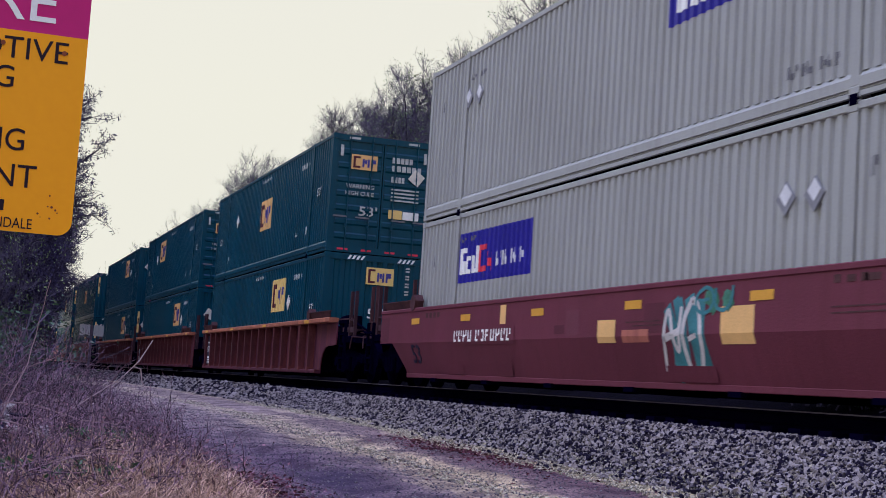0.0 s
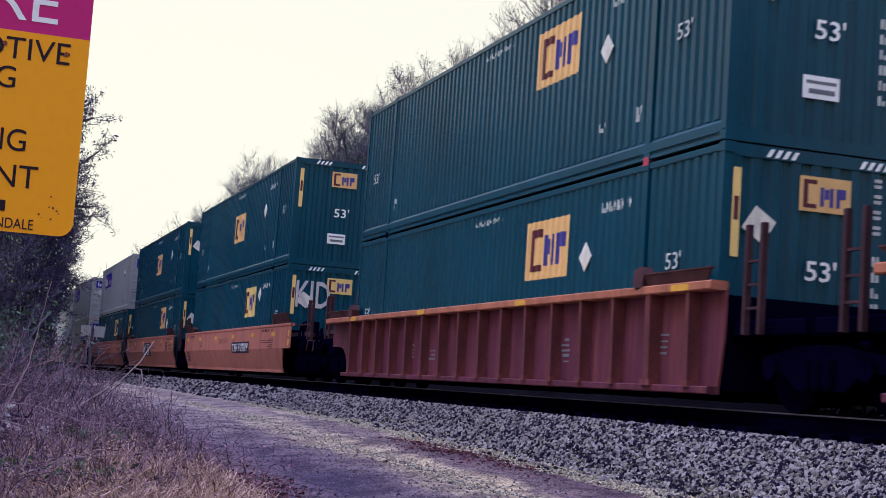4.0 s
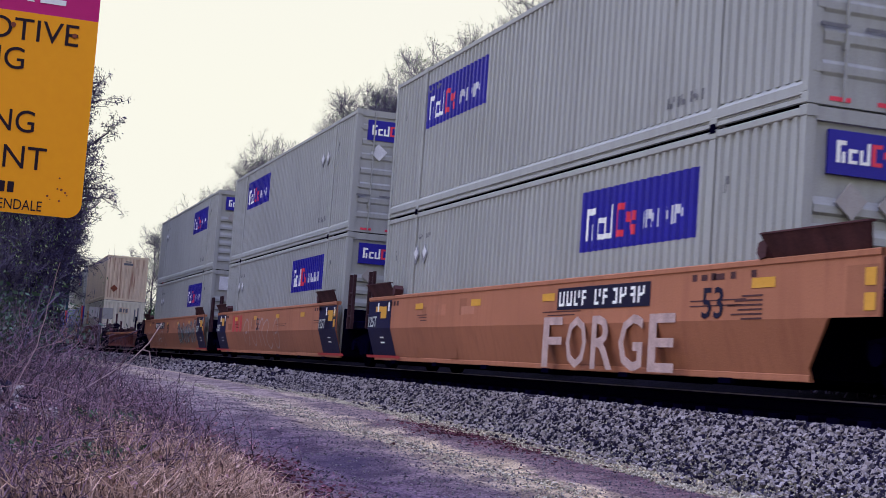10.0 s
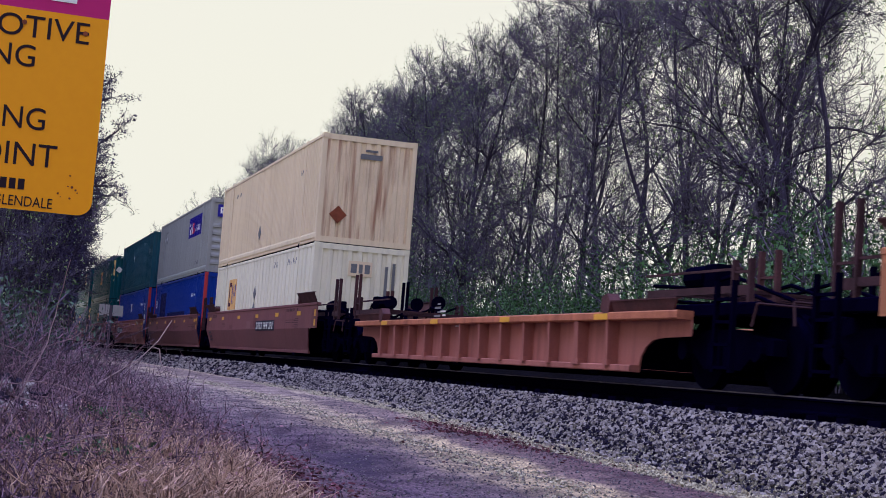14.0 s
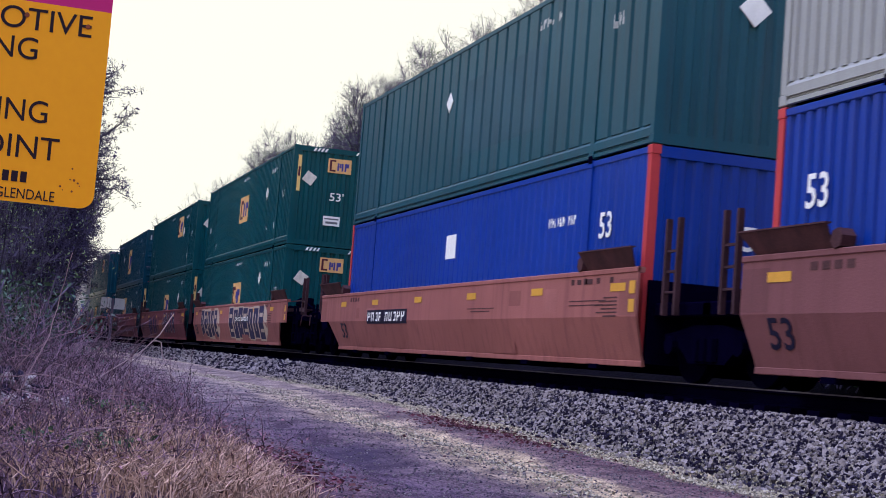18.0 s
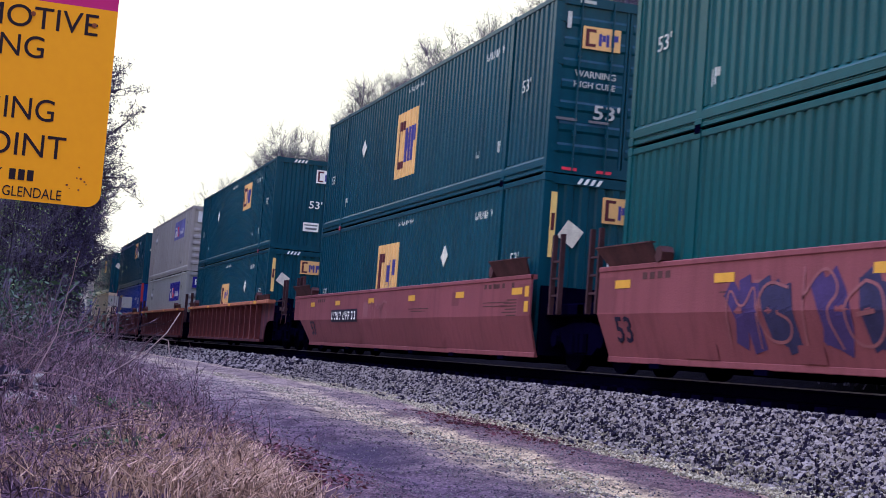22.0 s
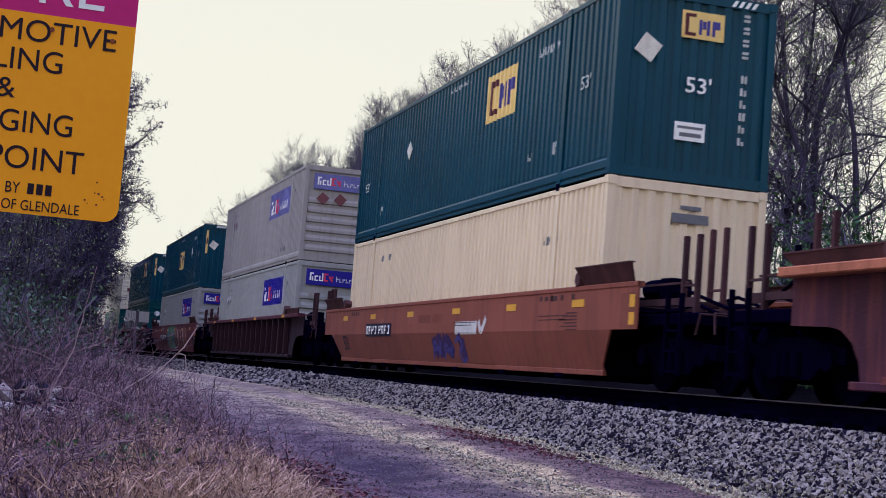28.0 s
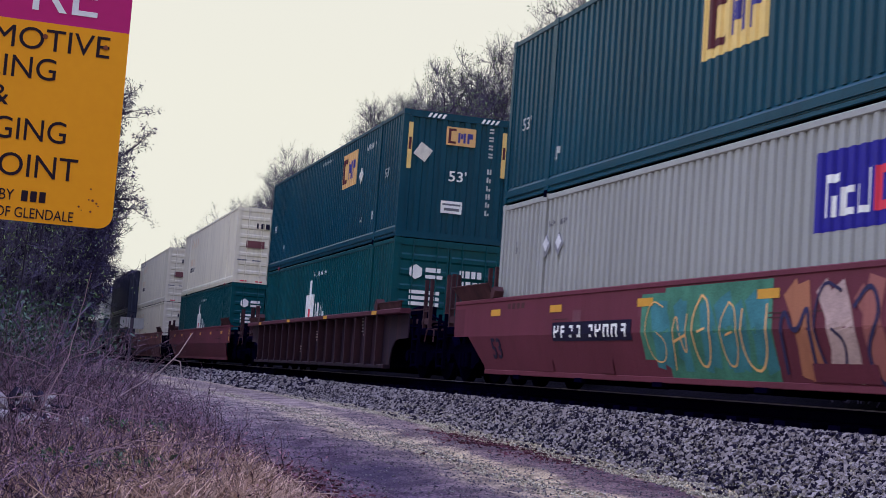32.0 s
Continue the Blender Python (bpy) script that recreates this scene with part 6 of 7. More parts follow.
def well_car(label, kind, paint, lead, trail, length=LONG, opts={}):
    """one unit of a double-stack well car; y 0 is the leading end of its load, z 0 the rail head"""
    c = thing("well_car", label, "rail car", "well cars of the train")
    low = length < 13
    ztop = 0.93 if low else 1.445
    a0 = -1.75 if lead == "C" else -0.25
    a1 = length + (1.75 if trail == "C" else 0.25)
    b0 = -0.35 if lead == "C" else -0.15
    b1 = length + (0.35 if trail == "C" else 0.15)
    zk = 0.80 if not low else 0.6
    chord = opts.get("chord", paint)
    for s in (-1, 1):
        if kind == "solid":
            def wall():
                g = Geo()
                xo, xi, xb = -s * -1.50, s * 1.47, s * (1.50 - (0.80 - 0.16) * 0.31)
                xbi = xb - s * 0.03
                up = [(a0, zk), (a0, ztop), (a1, ztop), (a1, zk)]
                g.add([(xo, y, z) for y, z in up] + [(xi, y, z) for y, z in up], [(0, 1, 2, 3), (7, 6, 5, 4), (0, 4, 5, 1), (1, 5, 6, 2), (2, 6, 7, 3), (3, 7, 4, 0)])
                return g
            part("side_wall", wall, paint, c)

            def skirt():
                g = Geo()
                xo, xb = s * 1.50, s * (1.50 - (0.80 - 0.16) * 0.31)
                cut = (0.85 if lead == "C" else 0.0, 0.85 if trail == "C" else 0.0)
                xm = xo + (xb - xo) * 0.78
                ring = [(xo, a0 + cut[0], zk), (xo, a1 - cut[1], zk), (xm, b1, 0.30), (xb, b1, 0.16), (xb, b0, 0.16), (xm, b0, 0.30)]
                g.add(ring + [(x - s * .03, y, z) for x, y, z in ring],
                      [(0, 1, 2, 5), (5, 2, 3, 4), (11, 8, 7, 6), (10, 9, 8, 11)] + [(i, i + 6, (i + 1) % 6 + 6, (i + 1) % 6) for i in range(6)])
                return g
            part("side_skirt", skirt, paint, c, "lower side plate leaning inwards")
            xb = s * 1.302
            part("bottom_flange", Geo().box(min(xb, xb + s * 0.03), max(xb, xb + s * 0.03), b0, b1, 0.155, 0.235, 0.008), paint, c)
            x0, x1 = sorted((s * 1.40, s * 1.515))
            part("top_chord", Geo().box(x0, x1, a0, a1, ztop - 0.07, ztop + 0.005, 0.012), chord, c)
        else:
            x0, x1 = sorted((s * 1.30, s * 1.33))
            def arch(a, b, how):
                """bottom edge of the end, cut in a curve over the truck"""
                if how != "C":
                    return [(b, 0.2), (a, zk)]
                d = 1 if b > a else -1
                return [(b, 0.2)] + [(b - d * 0.62 * (1 - math.cos(q)), 0.2 + (zk - 0.2) * math.sin(q)) for q in (0.4, 0.8, 1.2, math.pi / 2)] + [(a, zk + 0.02)]
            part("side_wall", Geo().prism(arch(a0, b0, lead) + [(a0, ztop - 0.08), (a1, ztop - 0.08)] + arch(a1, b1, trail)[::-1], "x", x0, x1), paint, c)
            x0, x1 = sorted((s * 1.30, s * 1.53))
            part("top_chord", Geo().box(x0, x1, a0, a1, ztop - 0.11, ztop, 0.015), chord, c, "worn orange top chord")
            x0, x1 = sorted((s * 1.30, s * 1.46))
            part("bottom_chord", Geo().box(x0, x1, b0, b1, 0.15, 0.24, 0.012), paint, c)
            n = int(length / 0.98)
            for i in range(n):
                y = 0.35 + i * (length - 0.7) / (n - 1)
                wide = 0.13 if i in (1, n - 2) else 0.075

                def rib():
                    g = Geo()
                    q = s
                    g.add([(q * 1.33, -wide / 2, 0.24), (q * 1.33, wide / 2, 0.24), (q * 1.48, wide / 2, 0.26), (q * 1.48, -wide / 2, 0.26),
                           (q * 1.33, -wide / 2, ztop - .11), (q * 1.33, wide / 2, ztop - .11), (q * 1.505, wide / 2, ztop - .11), (q * 1.505, -wide / 2, ztop - .11)],
                          [(0, 1, 2, 3), (4, 7, 6, 5), (0, 3, 7, 4), (1, 5, 6, 2), (3, 2, 6, 7), (0, 4, 5, 1)])
                    g.box(min(q * 1.40, q * 1.50), max(q * 1.40, q * 1.50), -wide, wide, 0.22, 0.30)
                    return g
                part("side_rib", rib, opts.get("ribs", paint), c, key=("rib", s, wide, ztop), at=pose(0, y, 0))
        for y, sgn, how in ((a0, 1, lead), (a1, -1, trail)):
            m = y + sgn * (2.15 if how == "C" else 1.9)
            q0, q1 = sorted((y + sgn * 0.05, m))
            bar = kind == "rib" or opts.get("g0")
            hi = ztop + (0.14 if low or bar else 0.25)
            slant = 0.05 if bar else 0.14

            def flap():
                lo, hi2 = ((q0, q1), (q0 + (0.0 if sgn > 0 else 0.10), q1 - (0.10 if sgn > 0 else 0.0)))
                g = Geo()
                v = []
                for dx in (0.0, 0.022):
                    v += [(s * (1.44 + dx), lo[0] + 0.18, ztop + 0.006), (s * (1.44 + dx), lo[1] - 0.18, ztop + 0.006), (s * (1.44 + dx + slant), hi2[1], hi), (s * (1.44 + dx + slant), hi2[0], hi)]
                g.add(v, [(0, 1, 2, 3), (7, 6, 5, 4), (0, 4, 5, 1), (1, 5, 6, 2), (2, 6, 7, 3), (3, 7, 4, 0)])
                g.box(*sorted((s * (1.40 + slant), s * (1.475 + slant))), hi2[0], hi2[1], hi, hi + 0.018)
                return g
            part("load_guide", flap(), GUIDE, c, "outward-leaning load guide at the car end")
            part("guide_roller", Geo().cyl((s * 1.36, m - sgn * 0.02, ztop + 0.10), (s * 1.53, m - sgn * 0.02, ztop + 0.10), 0.16 if bar else 0.11, 6), GUIDE, c, "six-sided guide block")
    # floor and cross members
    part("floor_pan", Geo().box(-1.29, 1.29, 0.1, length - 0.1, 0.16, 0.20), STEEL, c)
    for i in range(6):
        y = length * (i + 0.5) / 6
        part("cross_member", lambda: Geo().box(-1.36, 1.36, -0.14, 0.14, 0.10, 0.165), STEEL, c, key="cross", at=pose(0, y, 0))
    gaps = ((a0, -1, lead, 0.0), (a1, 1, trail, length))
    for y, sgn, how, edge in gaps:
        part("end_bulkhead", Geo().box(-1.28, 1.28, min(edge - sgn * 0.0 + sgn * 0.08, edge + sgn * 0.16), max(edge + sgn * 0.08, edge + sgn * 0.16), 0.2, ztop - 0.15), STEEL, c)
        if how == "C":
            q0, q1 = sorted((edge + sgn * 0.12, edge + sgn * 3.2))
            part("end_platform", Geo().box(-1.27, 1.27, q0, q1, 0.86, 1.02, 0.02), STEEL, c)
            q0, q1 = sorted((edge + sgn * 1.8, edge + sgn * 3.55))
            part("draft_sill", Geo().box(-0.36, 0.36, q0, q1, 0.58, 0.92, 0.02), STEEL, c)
            q0, q1 = sorted((edge + sgn * 3.5, edge + sgn * 3.82))
            part("coupler", Geo().box(-0.11, 0.11, min(q0, q1 - 0.1), q1, 0.70, 0.86, 0.02).box(-0.17, 0.17, *sorted((edge + sgn * 3.6, edge + sgn * 3.84)), 0.64, 0.92, 0.03), RUSTY, c, "rusty knuckle coupler")
            for k, (x, at_y, top) in enumerate(((-1.22, 2.75, 2.02), (1.22, 2.75, 2.02), (-0.62, 2.3, 2.20), (0.55, 2.5, 2.10))):
                top = top if not low else top - 0.5
                yy = edge + sgn * at_y
                g = Geo()
                for q in (-0.19, 0.19):
                    g.box(x - 0.035, x + 0.035, yy + q - 0.03, yy + q + 0.03, 0.86, top, 0.008)
                for z in (1.10, 1.36):
                    g.box(x - 0.02, x + 0.02, yy - 0.19, yy + 0.19, z, z + 0.03)
                part("grab_rail", g, (RAILING, RAILING, GUIDE, STEEL)[k], c, "upright flat-bar railing")
            for k in range(5):
                part("walkway_slat", lambda: Geo().box(-1.20, 1.20, -0.05, 0.05, 1.17, 1.21), RAILING, c, key="slat", at=pose(0, edge + sgn * (0.55 + 0.42 * k), 0))
            grate = Geo()
            grate.box(-1.24, -1.18, *sorted((edge + sgn * 0.3, edge + sgn * 2.9)), 1.13, 1.22).box(-1.23, -1.19, *sorted((edge + sgn * 0.2, edge + sgn * 2.7)), 1.40, 1.43)
            part("walkway_beam", grate, RAILING, c, "dark side beam of the crossover walkway")
            step = Geo()
            yy = edge + sgn * 2.75
            for q in (-0.2, 0.2):
                step.box(-1.46, -1.40, yy + q - 0.025, yy + q + 0.025, 0.20, 1.25)
            for z in (0.24, 0.50, 0.76, 1.02):
                step.box(-1.46, -1.40, yy - 0.2, yy + 0.2, z, z + 0.035)
            part("side_steps", step, STEEL, c, "hanging steel side steps")
            for x, z in ((-1.1, 1.30), (-0.9, 1.12), (-0.3, 1.26), (0.3, 1.34)):
                bend = [(x, edge + sgn * 0.2, z), (x + 0.1, edge + sgn * 1.2, z - 0.05), (x + 0.05, edge + sgn * 2.2, z + 0.06), (x + 0.25, edge + sgn * 3.3, z - 0.25)]
                part("brake_pipe", whip(bend, 0.025, 0.025), STEEL, c, "dark brake pipe")
            part("brake_cylinder", Geo().cyl((-0.95, edge + sgn * 1.0, 1.38), (-0.95, edge + sgn * 1.5, 1.38), 0.15, 12).box(-1.12, -0.78, *sorted((edge + sgn * 1.62, edge + sgn * 1.9)), 1.2, 1.52, 0.02), STEEL, c, "brake cylinder and valve box")
            part("air_hose", Geo().pipe([(0.32, edge + sgn * 3.3, 0.72), (0.34, edge + sgn * 3.55, 0.52), (0.30, edge + sgn * 3.8, 0.46)], 0.03, 6), STEEL, c)
            part("cut_lever", Geo().pipe([(-1.42, edge + sgn * 3.35, 0.72), (-1.40, edge + sgn * 3.42, 0.98), (-0.2, edge + sgn * 3.50, 0.98)], 0.016, 5), RAILING, c, "bent uncoupling lever")
            hx, hy = 0.75, edge + sgn * 2.9
            part("hand_brake", Geo().cyl((hx, hy - 0.04, 1.55), (hx, hy + 0.04, 1.55), 0.16, 14).box(hx - 0.05, hx + 0.05, hy - 0.06, hy + 0.06, 0.95, 1.6), STEEL, c, "hand brake wheel on a stand")
            truck(c, edge + sgn * 2.15)
        else:
            q0, q1 = sorted((edge + sgn * 0.12, edge + sgn * 1.70))
            part("end_platform", Geo().box(-1.2, 1.2, q0, q1, 0.82, 1.0, 0.02), STEEL, c)
            for x in (-1.32, 1.32):
                yy = edge + sgn * 0.85
                g2 = Geo()
                for q in (-0.16, 0.16):
                    g2.box(x - 0.035, x + 0.035, yy + q - 0.03, yy + q + 0.03, 0.82, 2.05, 0.008)
                for z in (1.10, 1.36, 1.62):
                    g2.box(x - 0.02, x + 0.02, yy - 0.16, yy + 0.16, z, z + 0.03)
                part("grab_rail", g2, RAILING, c, "upright flat-bar railing")
            if sgn > 0:
                truck(c, edge + 1.725)
    # reflectors and markings on the near side
    if kind == "solid":
        for i, y in enumerate((0.35, 3.3, 6.4, 9.6, 12.8, 15.6)):
            part("reflector", lambda: slab(Geo(), y - 0.24, y + 0.24, 1.14, 1.25, 0.006), REFLECT, c, "amber reflector strip", key=("refl", y))
        part("stencil", lambda: slab(slab(slab(slab(Geo(), 1.2, 1.45, 1.26, 1.33), 1.6, 1.75, 1.26, 1.33), 0.7, 2.0, 1.02, 1.035), 0.8, 2.0, 0.96, 0.975), STENCIL_DARK, c, key="st1")
        part("stencil", lambda: slab(slab(Geo(), 5.2, 6.6, 0.97, 0.985), 5.4, 6.4, 0.92, 0.935), STENCIL_DARK, c, key="st2")
        lean = Matrix(((0, -0.296, -0.955, 0), (-1, 0, 0, 0), (0, 0.955, -0.296, 0), (0, 0, 0, 1)))
        size_at = Matrix.Translation((-1.504, opts["size_y"], 0.82)) @ SIDE if "size_y" in opts else Matrix.Translation((wall_x(0.42) - 0.006, 15.85, 0.42)) @ lean
        part("size_mark", lambda: lettering("53", 0.50, 0.36), BLACK_MARK, c, at=size_at, key="53car")
        for y, w in ((4.4, 1.2), (10.8, 0.5), (13.1, 0.9)):
            part("access_panel", lambda: slab(Geo(), y, y + w, 0.25, 0.44, 0.016), paint, c, "small access panel", key=("access", w, y))
        rs = random.Random(opts.get("seed", int(length * 10) + len(label) * 7 + int(opts.get("size_y", 3) * 10)))
        coats = patched(paint)
        for k in range(4):
            y, w = rs.uniform(0.6, length - 1.8), rs.uniform(0.25, 0.9)
            z = rs.choice((0.83, 0.86, 1.0))
            part("repaint_patch", slab(Geo(), y, y + w, z, min(1.34, z + rs.uniform(0.12, 0.4)), 0.002 + 0.0002 * k), coats[(1, 0, 1, 2)[k]], c, "touched-up paint patch")
        part("worn_edge", slab(slab(Geo(), a0 + 0.02, a0 + 0.55, 0.82, 1.30, 0.0022), a1 - 0.6, a1 - 0.02, 0.82, 1.30, 0.0022), coats[1], c, "rubbed darker end of the side")

        def data_lines():
            g = Geo()
            for k in range(6):
                slab(g, 0.35, 0.35 + 0.75 * (0.6 + 0.4 * ((k * 7) % 5) / 4), 1.05 - k * 0.05, 1.07 - k * 0.05)
            for k in range(4):
                slab(g, 0.5 + 0.45 * k, 0.62 + 0.45 * k, 1.26, 1.34)
                slab(g, 14.2 + 0.22 * k, 14.34 + 0.22 * k, 1.24, 1.33)
            for k in range(3):
                slab(g, 12.3, 12.3 + 0.6 - 0.1 * k, 1.02 - k * 0.05, 1.035 - k * 0.05)
            return g
        part("stencil", data_lines, STENCIL_DARK, c, key="datalines")
        for z in (1.10, 0.86):
            part("reflector", slab(Geo(), a0 + 0.06, a0 + 0.24, z, z + 0.17, 0.008), REFLECT, c, "amber reflector square")
    else:
        for y in (0.5, length * 0.35, length * 0.66, length - 0.7):
            part("reflector", Geo().box(-1.536, -1.53, y - 0.22, y + 0.22, ztop - 0.10, ztop - 0.02), REFLECT, c, "amber reflector strip")
        rs = random.Random(opts.get("seed", 1))
        for i in range(4):
            y, z = rs.uniform(1, length - 2), rs.uniform(0.45, 1.0)
            g = Geo()
            for k in range(rs.randint(2, 5)):
                g.box(-1.336, -1.33, y + rs.uniform(0, 0.06), y + rs.uniform(0.2, 0.4), z + k * 0.075, z + k * 0.075 + rs.uniform(0.02, 0.045))
            part("stencil", g, rs.choice((WHITE_SPRAY, PINK_SPRAY, GREY_MARK, GREY_MARK)), c)
        if opts.get("board"):
            part("end_board", Geo().box(-1.40, -1.33, length - 0.95, length - 0.1, 0.3, 1.25), BLACK_MARK, c, "black marking panel")
            g = Geo()
            for i, (z, h) in enumerate(((0.5, 0.05), (0.42, 0.05), (1.0, 0.05), (0.34, 0.04))):
                for k in range(3):
                    g.box(-1.406, -1.40, length - 0.85 + k * 0.24, length - 0.68 + k * 0.24, z, z + h)
            part("number_writing", g, WHITE_MARK, c, "white bars")
            part("load_mark", lambda: lettering("125T", 0.66, 0.20), WHITE_MARK, c, key="load_small", at=Matrix.Translation((-1.401, length - 0.18, 0.70)) @ SIDE)
    if opts.get("plate"):
        y0, y1 = opts["plate"]
        number_plate(c, y0, y1, *opts.get("pz", (0.74, 1.03)), opts.get("board_mat", BLACK_MARK), WHITE_MARK, opts.get("chars", 11))
    if opts.get("navy"):
        for y0, y1, where in ((a0, a0 + 1.7, lead), (a1 - 1.7, a1, trail)):
            if where == "A":
                part("navy_end", slab(Geo(), y0, y1, 0.22, 1.36, 0.004), NAVY_CAR, c, "navy painted end panel")
                g = slab(Geo(), y0 + 0.32, y0 + 0.74, 1.00, 1.24, 0.008)
                part("reflector", g, REFLECT, c, "amber reflector square")
                part("stencil", slab(slab(slab(slab(Geo(), y0 + 0.12, y0 + 0.22, 1.14, 1.32, 0.008), y0 + 0.90, y0 + 1.0, 1.14, 1.32, 0.008), y0 + 0.6, y0 + 0.9, 0.60, 0.63, 0.008), y0 + 0.6, y0 + 0.9, 0.50, 0.53, 0.008), WHITE_MARK, c)
                part("load_mark", lambda: lettering("125T", 0.62, 0.22), STENCIL_PALE, c, key="load", at=Matrix.Translation((-1.509, y0 + 1.64, 0.83)) @ SIDE)
                part("red_sill_mark", slab(Geo(), y0 - 0.4, y1 + 0.4, 0.20, 0.255, 0.05), RED, c)
    return c


FINE, COARSE, MID, FLAT = (0.225, 0.030), (0.52, 0.045), (0.207, 0.034), (0.285, 0.012)
G53 = "green 53-foot container with a yellow emblem, stacked on a well car"
GD = "green container with a door end and yellow emblem on the train"
F53 = "light grey corrugated container with a blue side panel"
FD = "light grey container with a latched door end and blue panels"
em = dict(deco="emblem", sheet=FINE)
Y, A_ = YELLOW_MARK, AMBER_MARK


def E(end="ribv", paint=GREEN, label=None, **o):
    return (label or (GD if end == "door" else G53), paint, end, "emblem", FINE, o)


def F(end="ribh", paint=GREY, label=None, **o):
    return (label or (FD if end == "door" else F53), paint, end, "panel", MID, o)


